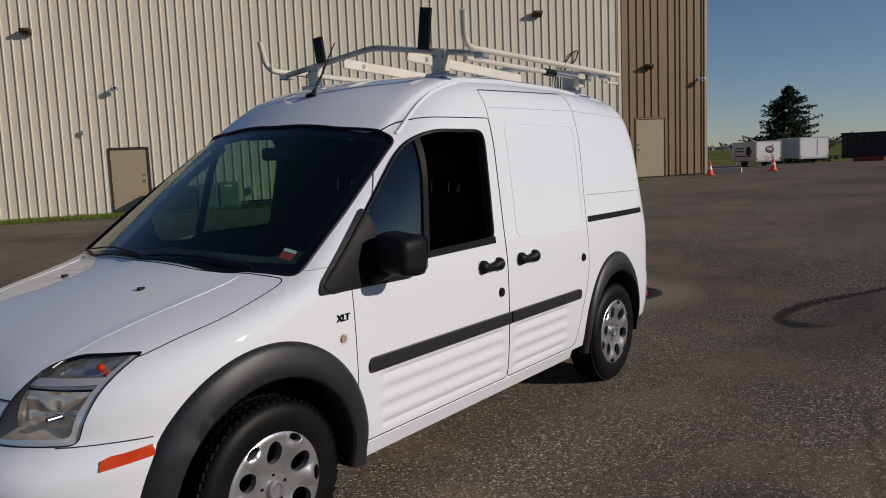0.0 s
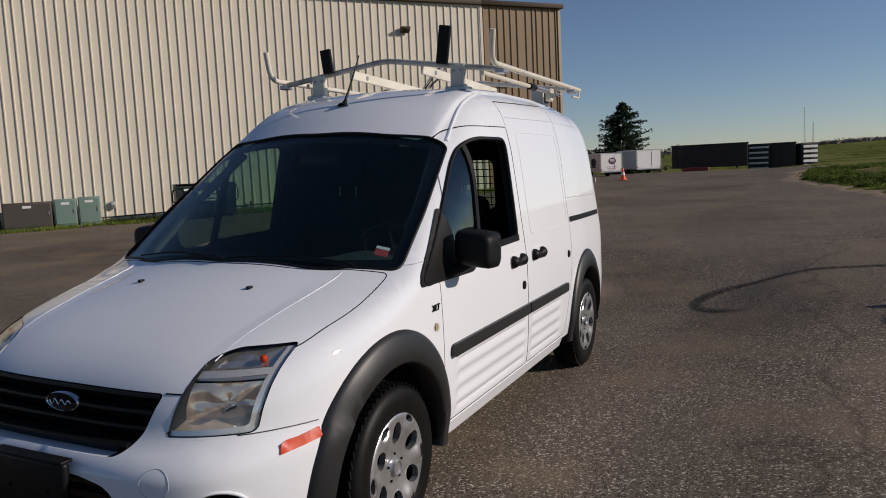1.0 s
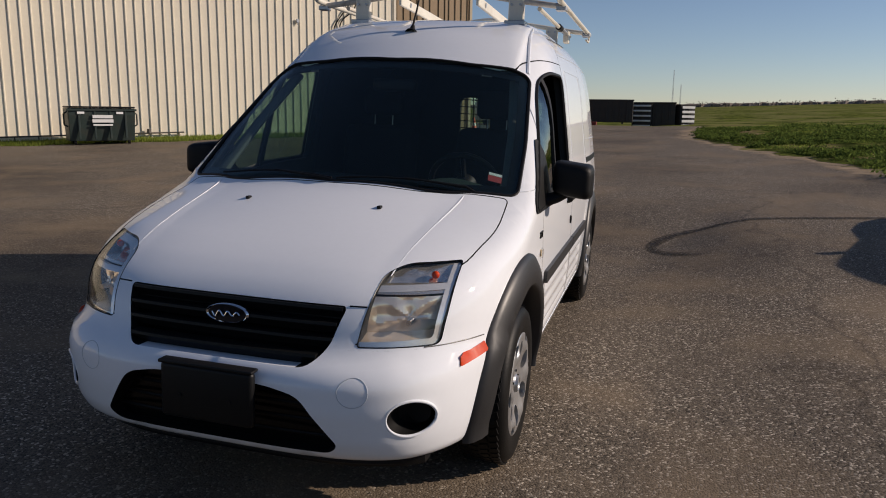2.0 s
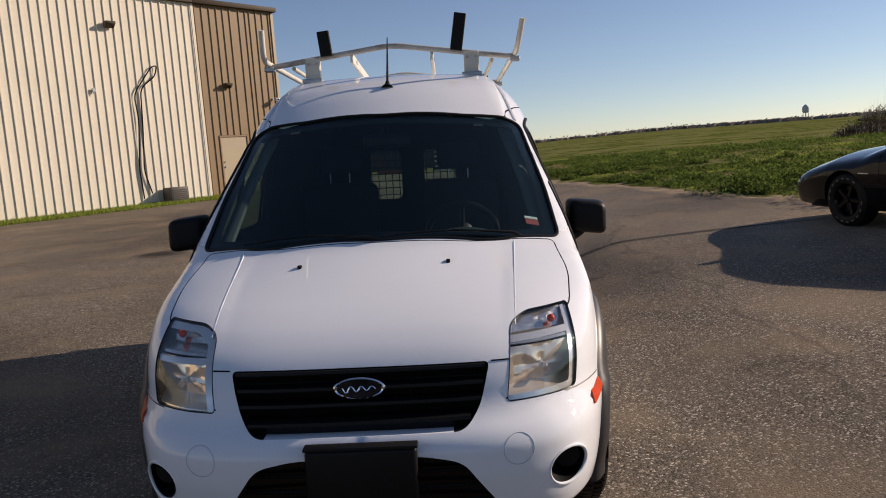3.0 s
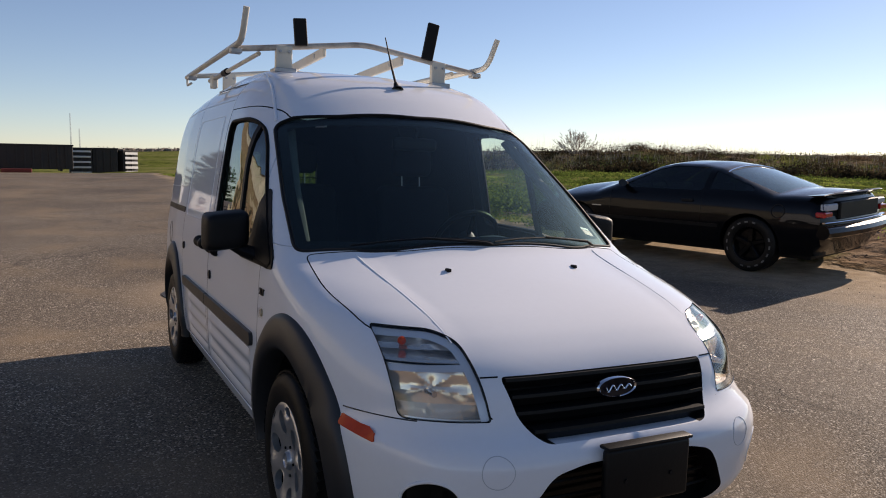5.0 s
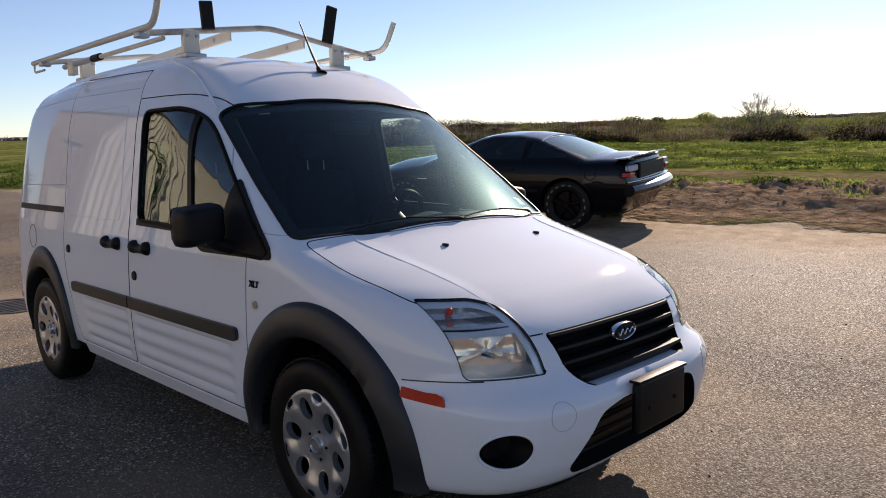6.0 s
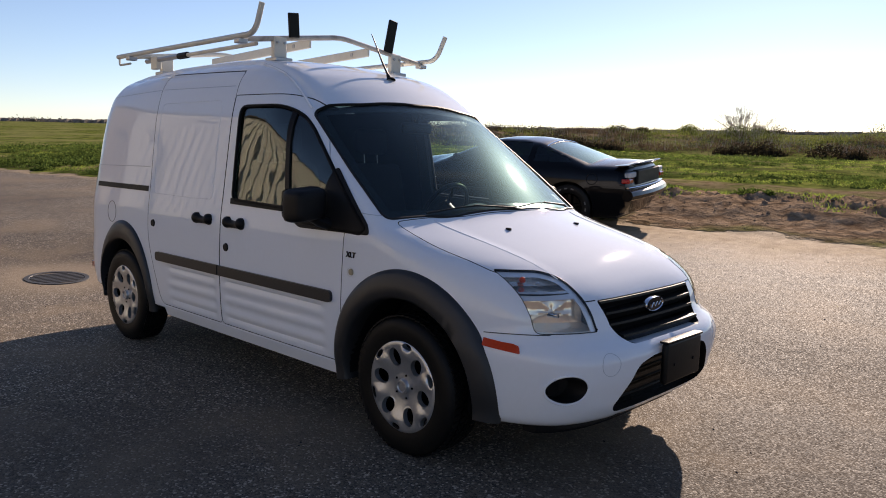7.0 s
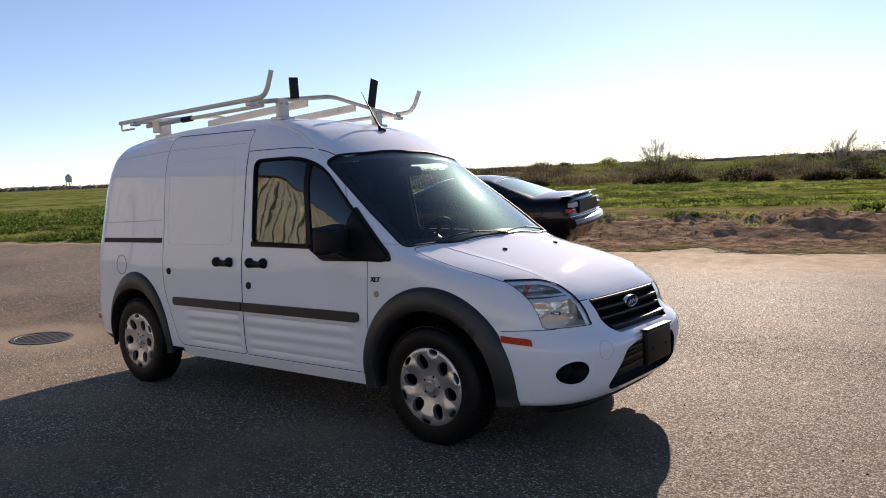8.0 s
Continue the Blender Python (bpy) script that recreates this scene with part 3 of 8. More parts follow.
    de = nt.nodes.new("ShaderNodeAttribute")
    de.attribute_name = "off_pavement"
    e1 = tex("ShaderNodeTexNoise", 1.6, 8)
    offp = math_("ADD", de.outputs["Fac"], math_("MULTIPLY", math_("SUBTRACT", e1.outputs[0], 0.5), 1.6))
    xyz = nt.nodes.new("ShaderNodeSeparateXYZ")
    L(pos, xyz.inputs[0])
    sandy = math_("ADD", math_("MULTIPLY", rng(offp, -2.7, -0.7, 0.0, 0.95), rng(xyz.outputs["Y"], 5.0, 9.0, 1.0, 0.0)), math_("MULTIPLY", rng(offp, -0.6, -0.1, 0.0, 0.8), rng(xyz.outputs["Y"], 5.0, 9.0, 0.0, 1.0)))
    asphalt = mix(sandy, asphalt, mix(rng(g2.outputs[0], 0.3, 0.7, 0.0, 1.0), (0.30, 0.22, 0.14), (0.50, 0.385, 0.26)))
    isf = rng(offp, -0.06, 0.1, 0.0, 1.0)
    L(mix(isf, asphalt, field), b.inputs["Base Color"])
    b.inputs["Roughness"].default_value = 0.8
    L(rng(pk[2], 0.0, 1.0, 0.55, 0.95), b.inputs["Roughness"])
    L(math_("MULTIPLY", rng(isf, 0.0, 1.0, 0.06, 0.0), rng(sandy, 0.0, 0.9, 1.0, 0.15)), b.inputs["Specular IOR Level"])
    fine = tex("ShaderNodeTexNoise", 160, 2)
    h = math_("ADD", math_("MULTIPLY", stones.outputs["Distance"], -1.0), math_("MULTIPLY", fine.outputs[0], 0.4))
    bp = nt.nodes.new("ShaderNodeBump")
    bp.inputs["Strength"].default_value, bp.inputs["Distance"].default_value = 0.4, 0.008
    L(h, bp.inputs["Height"])
    bp2 = nt.nodes.new("ShaderNodeBump")
    bp2.inputs["Strength"].default_value, bp2.inputs["Distance"].default_value = 0.9, 0.10
    L(math_("MULTIPLY", g2.outputs[0], isf), bp2.inputs["Height"])
    L(bp.outputs[0], bp2.inputs["Normal"])
    L(bp2.outputs[0], b.inputs["Normal"])
    return m


def build_ground():
    def axis(lo, hi, step, far):
        a = list(np.arange(lo, hi + 1e-6, step))
        d = step
        while a[-1] < far:
            d *= 1.22
            a.append(a[-1] + d)
        d = step
        while a[0] > -far:
            d *= 1.22
            a.insert(0, a[0] - d)
        return a

    def finer(a, lo, hi, step):
        return [v for v in a if v < lo] + list(np.arange(lo, hi, step)) + [v for v in a if v >= hi]

    xs, ys = finer(finer(axis(-12, 30, 0.4, 2200), 0.8, 5.0, 0.15), 5.0, 12.5, 0.10), finer(axis(-8, 34, 0.4, 2200), -7.0, 11.0, 0.12)
    vs = [(x, y, ground_z(x, y)) for y in ys for x in xs]
    w = len(xs)
    fs = [(j * w + i, j * w + i + 1, (j + 1) * w + i + 1, (j + 1) * w + i) for j in range(len(ys) - 1) for i in range(w - 1)]
    ob = obj("ground", vs, fs, ground_material(), smooth=180)
    off = ob.data.attributes.new("off_pavement", "FLOAT", "POINT")
    bare = ob.data.attributes.new("bare", "FLOAT", "POINT")
    o, r = [], []
    for x, y, z in vs:
        f = x - edge_x(y)
        if x * 0.7604 - y * 0.6494 < -20.7 and y < 40 and x * 0.6494 + y * 0.7604 < 12.9:
            f = max(f, 0.4)
        o.append(max(-30, min(30, f)))
        k = max(0, 1 - abs(f - 1.5) / 2.9) * (1.15 if y < 7.5 else 0.62)
        br = math.hypot(x - 4, y + 2)
        k = max(k, 0.62 * math.exp(-((f - 7.0) / 1.3) ** 2) if y < 12 and f > 2 else 0)
        az = math.degrees(math.atan2(x - 4, y + 2))
        if 24 < az < 138:
            k = max(k, 0.62 * math.exp(-((br - 60) / 5) ** 2))
        r.append(k)
    off.data.foreach_set("value", o), bare.data.foreach_set("value", r)
    return tagged(ob, "worn speckled asphalt lot running into a green field", "ground", kind="structure")


build_ground()


def ground_strip(name, pts, width, material, label, category, lift=0.004, z=None):
    """A thin worn mark on the pavement along a path, its width uneven."""
    vs, fs = [], []
    pts = [Vector(p) for p in pts]
    for i, p in enumerate(pts):
        t = (pts[min(i + 1, len(pts) - 1)] - pts[max(i - 1, 0)]).normalized()
        nrm = Vector((-t.y, t.x))
        k = width * (0.85 + 0.3 * noise.noise((p.x * 2, p.y * 2, 0))) * min(1, 0.3 + i / 6, 0.3 + (len(pts) - 1 - i) / 6)
        for s in (-0.5, -0.25, 0, 0.25, 0.5):
            q = p + nrm * k * s
            vs.append((q.x, q.y, ground_z(q.x, q.y) + lift))
        if i:
            fs += [(5 * i - 5 + j, 5 * i - 4 + j, 5 * i + 1 + j, 5 * i + j) for j in range(4)]
    ob = obj(name, vs, fs, material, smooth=180)
    wear = ob.data.attributes.new("wear", "FLOAT", "POINT")
    n = len(pts)
    wear.data.foreach_set("value", [(0.0, 0.8, 1.0, 0.8, 0.0)[j] * min(1, i / 8, (n - 1 - i) / 12) for i in range(n) for j in range(5)])
    return tagged(ob, label, category, kind="structure")


def skid_material():
    """Rubber left on the stones: broken up by the grain, thin at its edges."""
    m = mat("tyre_mark", (0.020, 0.018, 0.017), 0.8, 0, 0.4, 3, 60, 0.6, 0, 0.3)
    nt = m.node_tree
    at, ns, ma, mr = (nt.nodes.new(k) for k in ("ShaderNodeAttribute", "ShaderNodeTexNoise", "ShaderNodeMath", "ShaderNodeMapRange"))
    tr, mx = nt.nodes.new("ShaderNodeBsdfTransparent"), nt.nodes.new("ShaderNodeMixShader")
    at.attribute_name = "wear"
    ns.inputs["Scale"].default_value, ns.inputs["Detail"].default_value = 34, 6
    nt.links.new(nt.nodes["Texture Coordinate"].outputs["Object"], ns.inputs["Vector"])
    ma.operation = "MULTIPLY"
    nt.links.new(at.outputs["Fac"], ma.inputs[0]), nt.links.new(ns.outputs[0], ma.inputs[1])
    mr.inputs["From Min"].default_value, mr.inputs["From Max"].default_value = 0.18, 0.58
    mr.inputs["To Max"].default_value = 0.85
    nt.links.new(ma.outputs[0], mr.inputs["Value"]), nt.links.new(mr.outputs[0], mx.inputs[0])
    nt.links.new(tr.outputs[0], mx.inputs[1]), nt.links.new(nt.nodes["Principled BSDF"].outputs[0], mx.inputs[2])
    nt.links.new(mx.outputs[0], nt.nodes["Material Output"].inputs["Surface"])
    return m


def fine_path(pts, step=0.12):
    pts = arc_path([(p[0], p[1], 0) for p in pts], 0.6, 8)
    out = [pts[0]]
    for a, b in zip(pts, pts[1:]):
        n = max(1, int((b - a).length / step))
        out += [a + (b - a) * (i / n) for i in range(1, n + 1)]
    return [(p.x, p.y) for p in out]


ground_strip("tyre_mark", fine_path([(2.3, 4.55), (1.66, 4.85), (1.27, 5.45), (1.6, 6.15), (2.45, 6.5), (4.2, 6.8), (6.0, 6.8)]), 0.26, skid_material(), "black curved tyre skid mark on the asphalt", "tyre mark", lift=0.006)


def manhole():
    t = thing("drain_cover", Matrix.Translation((-0.28, 5.95, ground_z(-0.28, 5.95))) @ Vector((0, 0, 1)).rotation_difference(Vector((ground_z(-0.58, 5.95) - ground_z(0.02, 5.95), ground_z(-0.28, 5.65) - ground_z(-0.28, 6.25), 0.6))).to_matrix().to_4x4(), "rusty cast iron drain grate set in sandy asphalt", "drain cover", kind="structure")
    bm = bmesh.new()
    lathe(bm, [(0.006, 0.26), (0.012, 0.266), (0.012, 0.31), (-0.04, 0.325)], "z", 32)
    part("ring", bm, M["iron"], t)
    for i in range(-3, 4):
        bm = bmesh.new()
        w = math.sqrt(0.26 ** 2 - (i * 0.065) ** 2)
        box(bm, (-w, i * 0.065 - 0.02, -0.02), (w, i * 0.065 + 0.02, 0.010), 0.004, 1)
        part("bar", bm, M["iron"], t)


manhole()

# ---- the metal building ----
WALL = Matrix(((0.6494, -0.7604, 0, -21.5 * 0.7604), (0.7604, 0.6494, 0, 21.5 * 0.6494), (0, 0, 1, 0), (0, 0, 0, 1)))
SEAM_S, CORNER_S, SOUTH_S, EAVE = 12.65, 16.03, -49.0, 7.35


def wall_point(s, out=0.0, z=0.0):
    return WALL @ Vector((s, -out, z))


def wall_ground(s, out=0.0):
    p = wall_point(s, out)
    return ground_z(p.x, p.y)


def building():
    b = thing("metal_building", WALL, "large cream and tan ribbed metal warehouse", "building")
    # ribbed sheets, each panel 0.92 m wide with three ribs of its own
    doors = [(-4.27, -3.2, 2.25), (13.29, 14.38, 2.68)]

    def sheet(s0, s1, z0, z1, pitch=0.275):
        prof = [(0, 0), (0.09, 0), (0.100, 0.032), (0.128, 0.032), (0.138, 0), (pitch, 0)]
        vs, fs = [], []
        s, row = s0, []
        while s < s1 - 1e-4:
            for a, h in prof[:-1]:
                if s + a < s1:
                    row.append((s + a, -h))
            s += pitch
        row.append((s1, 0))
        for a, h in row:
            vs += [(a, h, z0), (a, h, z1)]
        n = len(row)
        fs = [(2 * i, 2 * i + 2, 2 * i + 3, 2 * i + 1) for i in range(n - 1)]
        k = len(vs)
        vs += [(row[0][0], 0.06, z0), (row[-1][0], 0.06, z0), (row[-1][0], 0.06, z1), (row[0][0], 0.06, z1)]
        fs += [(k, k + 3, k + 2, k + 1), (k, 0, 1, k + 3), (2 * n - 2, k + 1, k + 2, 2 * n - 1)]
        return vs, fs

    def run(s0, s1, material, zbase, pitch):
        w = 4 * pitch if pitch < 0.3 else 3 * pitch
        s = s0
        while s < s1 - 0.02:
            e = min(s + w, s1)
            z0 = zbase(s)
            cut = [d for d in doors if d[0] < e - 0.01 and d[1] > s + 0.01]
            if cut:
                d = cut[0]
                pieces = [(s, min(e, max(s, d[0] - 0.06)), z0), (max(s, d[0] - 0.06), min(e, d[1] + 0.06), d[2] + 0.07), (max(s, min(e, d[1] + 0.06)), e, z0)]
            else:
                pieces = [(s, e, z0)]
            for a, c, zz in pieces:
                if c - a > 0.02:
                    vs, fs = sheet(a, c, zz, EAVE, pitch)
                    obj("wall_panel", vs, fs, material, b, smooth=0)
            s = e

    run(-21.085, SEAM_S, M["wall_white"], lambda s: wall_ground(s) + 0.05, 0.275)
    run(SEAM_S, CORNER_S, M["wall_tan"], lambda s: wall_ground(s) + 0.05, 0.2817)
    for a, c in ((SOUTH_S, -21.085),):
        vs, fs = sheet(a, c, 0.15, EAVE)
        obj("far_wall", vs, fs, M["wall_white"], b, smooth=0)
    # other walls, roof, base
    bm = bmesh.new()
    box(bm, (CORNER_S - 0.10, 0.005, -0.2), (CORNER_S, 30, EAVE))
    part("end_wall", bm, M["wall_tan"], b)
    bm = bmesh.new()
    box(bm, (SOUTH_S, 0.07, -0.3), (CORNER_S - 0.11, 0.25, EAVE - 0.05))
    part("inner_wall", bm, M["concrete"], b)
    bm = bmesh.new()
    box(bm, (SOUTH_S, 29.8, -0.2), (CORNER_S - 0.11, 30, EAVE))
    part("back_wall", bm, M["wall_white"], b)
    bm = bmesh.new()
    box(bm, (SOUTH_S, 0.26, -0.2), (SOUTH_S + 0.1, 29.7, EAVE))
    part("south_wall", bm, M["wall_white"], b)
    bm = bmesh.new()
    vs = [bm.verts.new(p) for p in ((SOUTH_S - .2, -.1, EAVE + .1), (CORNER_S + .2, -.1, EAVE + .1), (CORNER_S + .2, 15, EAVE + 1.1), (SOUTH_S - .2, 15, EAVE + 1.1), (CORNER_S + .2, 30.1, EAVE + .1), (SOUTH_S - .2, 30.1, EAVE + .1))]
    bm.faces.new(vs[:4]), bm.faces.new((vs[3], vs[2], vs[4], vs[5]))
    bmesh.ops.solidify(bm, geom=bm.faces[:], thickness=0.06)
    part("roof", bm, M["wall_white"], b)
    for a, c in ((SOUTH_S, SEAM_S), (SEAM_S + 0.004, CORNER_S + 0.12)):
        bm = bmesh.new()
        box(bm, (a, -0.16, EAVE - 0.07), (c, 0.02, EAVE + 0.10), 0.02)
        part("gutter", bm, M["brown_trim"], b)
    bm = bmesh.new()
    box(bm, (CORNER_S - 0.09, -0.05, 0.4), (CORNER_S + 0.03, 0.09, EAVE - 0.075), 0.006, 1)
    part("corner_trim", bm, M["tan_trim"], b)
    bm = bmesh.new()
    box(bm, (SEAM_S - 0.05, -0.046, 0.35), (SEAM_S + 0.05, 0.0, EAVE - 0.075), 0.004, 1)
    part("seam_trim", bm, M["wall_white"], b)
    # doors
    for i, (s0, s1, zt) in enumerate(doors):
        z0 = wall_ground((s0 + s1) / 2) + 0.04
        d = new("door")
        d.parent = b
        bm = bmesh.new()
        box(bm, (s0, 0.0, z0), (s1, 0.045, zt), 0.004, 1)
        leaf = part("leaf", bm, M["tan_trim"], d, "tan painted steel door" if i else "dull beige steel door")
        bm = bmesh.new()
        for lo, hi in (((s0 - 0.06, -0.03, z0), (s0 - 0.004, 0.06, zt + 0.06)), ((s1 + 0.004, -0.03, z0), (s1 + 0.06, 0.06, zt + 0.06)), ((s0 - 0.003, -0.03, zt + 0.004), (s1 + 0.003, 0.06, zt + 0.06))):
            box(bm, lo, hi, 0.004, 1)
        part("door_frame", bm, M["brown_trim"] if not i else M["wall_tan"], d)
        hx = s1 - 0.10 if not i else s0 + 0.09
        for zz, r in ((z0 + 0.98, 0.032), (z0 + 1.16, 0.022)):
            bm = bmesh.new()
            cyl(bm, (hx, -0.0, zz), (hx, -0.045, zz), r, r * 0.8, 14)
            part("door_knob", bm, M["steel"], d)
        for zz in (z0 + 0.25, z0 + 1.0, zt - 0.25):
            bm = bmesh.new()
            hs = s0 + 0.004 if not i else s1 - 0.004
            cyl(bm, (hs, -0.008, zz - 0.05), (hs, -0.008, zz + 0.05), 0.01, None, 8)
            part("hinge", bm, M["steel"], d)
    return b


building()


def wall_lamp(s, z, label, size=1.0):
    """A box lamp with a sloped glass front on a wall plate."""
    t = thing("wall_lamp", WALL @ Matrix.Translation((s, -0.036, z)), label, "wall lamp", "lamps on the warehouse wall")
    k = size
    bm = bmesh.new()
    box(bm, (-.09 * k, -.02, -.10 * k), (.09 * k, 0.002, .10 * k), 0.006, 1)
    part("wall_plate", bm, M["brown_trim"], t)
    bm = bmesh.new()
    vs = [bm.verts.new((x * k, y * k, zz * k)) for x in (-.15, .15) for y, zz in ((-.02, .09), (-.24, .09), (-.24, .01), (-.10, -.10), (-.02, -.10))]
    for a in range(5):
        bm.faces.new((vs[a], vs[(a + 1) % 5], vs[5 + (a + 1) % 5], vs[5 + a]))
    bm.faces.new(vs[:5]), bm.faces.new(vs[5:])
    bmesh.ops.bevel(bm, geom=bm.edges[:], offset=0.008, segments=1, affect="EDGES")
    part("housing", bm, M["brown_trim"], t)
    bm = bmesh.new()
    p, q = Vector((0, -.235 * k, 0.0)), Vector((0, -.115 * k, -.098 * k))
    n = Vector((0, -0.6, -0.75)).normalized() * 0.006
    vs = [bm.verts.new(v) for v in (p + Vector((-.13 * k, 0, 0)) + n, p + Vector((.13 * k, 0, 0)) + n, q + Vector((.13 * k, 0, 0)) + n, q + Vector((-.13 * k, 0, 0)) + n)]
    bm.faces.new(vs)
    bmesh.ops.solidify(bm, geom=bm.faces[:], thickness=0.004)
    part("lens", bm, M["lens"], t)
    return t


wall_lamp(-6.25, 5.78, "bronze box wall lamp on the ribbed wall")
wall_lamp(9.62, 6.3, "bronze box wall lamp high on the ribbed wall")
wall_lamp(13.72, 4.5, "bronze box wall lamp above the tan door", 0.9)


def camera_on_wall(s, z):
    t = thing("security_camera", WALL @ Matrix.Translation((s, -0.036, z)), "small white floodlight camera on a wall bracket", "security camera", "cameras on the warehouse wall")
    bm = bmesh.new()
    cyl(bm, (0, 0.0, 0), (0, -0.03, 0), 0.05, None, 16)
    part("base", bm, M["white_steel"], t)
    bm = bmesh.new()
    tube(bm, [(0, -0.02, 0), (0.02, -0.10, 0.03), (0.05, -0.14, 0.0)], 0.014, 8)
    part("arm", bm, M["white_steel"], t)
    bm = bmesh.new()
    box(bm, (-0.05, -0.26, -0.10), (0.13, -0.12, 0.02), 0.015)
    part("head", bm, M["white_steel"], t)
    bm = bmesh.new()
    cyl(bm, (0.04, -0.259, -0.04), (0.04, -0.27, -0.04), 0.035, None, 14)
    part("lens", bm, M["gloss_black"], t)


camera_on_wall(-3.95, 4.13)
camera_on_wall(15.72, 4.06)


def wall_bits():
    for s, z in ((-5.0, 2.8), (8.9, 4.25)):
        t = thing("wall_outlet", WALL @ Matrix.Translation((s, -0.036, z)), "small grey outlet box on the wall", "outlet box", "outlet boxes on the wall")
        bm = bmesh.new()
        box(bm, (-.05, -.07, -.06), (.05, 0.002, .06), 0.008, 1)
        part("cover", bm, M["steel"], t)
        bm = bmesh.new()
        cyl(bm, (0, -.03, -.06), (0.0, -.03, -.12), 0.014, None, 8)
        part("conduit", bm, M["steel"], t)
    # cable loop hanging down the wall
    t = thing("cable", WALL @ Matrix.Translation((10.15, -0.05, 0.75)), "grey cable looping down the cream wall", "cable")
    bm = bmesh.new()
    tube(bm, arc_path([(0.0, 0, 0), (-0.05, -.01, 1.0), (0.12, -.01, 2.6), (0.05, -.01, 3.4), (0.75, -.02, 4.3), (0.95, -.02, 4.35), (0.85, -.02, 4.0), (0.3, -.01, 3.6), (0.22, -.01, 2.2), (0.1, -.01, 0.9), (0.3, -.01, 0.15)], 0.25, 6), 0.022, 6)
    part("cord", bm, M["black_plastic"], t)
    # air unit at the wall's foot
    t = thing("air_unit", WALL @ Matrix.Translation((11.13, -0.06, wall_ground(11.13) + 0.02)), "rusty brown box air unit on the grass", "air unit")
    bm = bmesh.new()
    box(bm, (-0.32, -0.55, 0.0), (0.32, 0.0, 0.48), 0.02)
    part("case", bm, M["brown_box"], t)
    for i in range(6):
        bm = bmesh.new()
        box(bm, (-0.27, -0.565, 0.07 + i * 0.062), (0.27, -0.545, 0.095 + i * 0.062), 0.004, 1)
        part("louvre", bm, M["brown_box"], t)
    # pipe run near the ground, with its posts
    t = thing("gas_pipe", WALL @ Matrix.Translation((0, -0.12, 0)), "thin rusty pipe along the foot of the wall", "pipe")
    bm = bmesh.new()
    tube(bm, [(-0.5, 0, wall_ground(-0.5) + 0.16), (5.0, 0, wall_ground(5) + 0.18)], 0.022, 8)
    part("run", bm, M["brown_box"], t)
    for s in (-0.45, 0.35, 0.95, 2.95, 3.95, 4.85):
        bm = bmesh.new()
        cyl(bm, (s, 0, wall_ground(s, 0.12) - 0.02), (s, 0, wall_ground(s) + 0.17), 0.018, None, 8)
        part("post", bm, M["brown_box"], t)
    bm = bmesh.new()
    cyl(bm, (3.95, 0, wall_ground(3.95) + 0.17), (3.95, 0, wall_ground(3.95) + 0.30), 0.06, 0.05, 12)
    part("valve", bm, M["brown_box"], t)
    t = thing("meter_box", WALL @ Matrix.Translation((-0.16, -0.036, wall_ground(-0.16) + 0.52)) @ Matrix.Diagonal((0.65, 0.65, 0.65, 1)), "small grey electric meter on the wall", "meter")
    bm = bmesh.new()
    box(bm, (-.10, -.12, -.16), (.10, 0.002, .16), 0.012)
    part("case", bm, M["steel"], t)
    bm = bmesh.new()
    cyl(bm, (0, -.118, .05), (0, -.16, .05), 0.07, 0.06, 18)
    part("dial", bm, M["white_steel"], t)


wall_bits()


def cabinet(s, w, h, material, label, out=0.3, depth=0.55):
    z = wall_ground(s, out + depth / 2)
    t = thing("utility_cabinet", WALL @ Matrix.Translation((s, -out, z)), label, "utility cabinet", "cabinets along the wall")
    bm = bmesh.new()
    box(bm, (-w / 2 - .03, -depth - .03, -0.05), (w / 2 + .03, .03, 0.03), 0.01, 1)
    part("plinth", bm, M["concrete"], t)
    bm = bmesh.new()
    box(bm, (-w / 2, -depth, 0.03), (w / 2, 0, h), 0.015)
    part("body", bm, material, t)
    bm = bmesh.new()
    box(bm, (-w / 2 + .03, -depth - .012, 0.10), (w / 2 - .03, -depth + .004, h - .05), 0.006, 1)
    dd = part("door", bm, material, t)
    bm = bmesh.new()
    box(bm, (w / 2 - .09, -depth - .03, h * .5), (w / 2 - .06, -depth - .01, h * .5 + .12), 0.004, 1)
    part("handle", bm, M["steel"], dd)
    bm = bmesh.new()
    box(bm, (-.11, -depth - .016, h - .16), (.11, -depth - .011, h - .09))
    part("notice", bm, M["bars_white"], dd)


cabinet(-1.41, 0.58, 0.81, M["green_box"], "pale green metal utility cabinet beside the wall")
cabinet(-0.79, 0.58, 0.83, M["green_box"], "pale green metal utility cabinet beside the wall")
cabinet(-2.38, 1.24, 0.78, M["brown_box"], "dark brown low cabinet beside the wall")


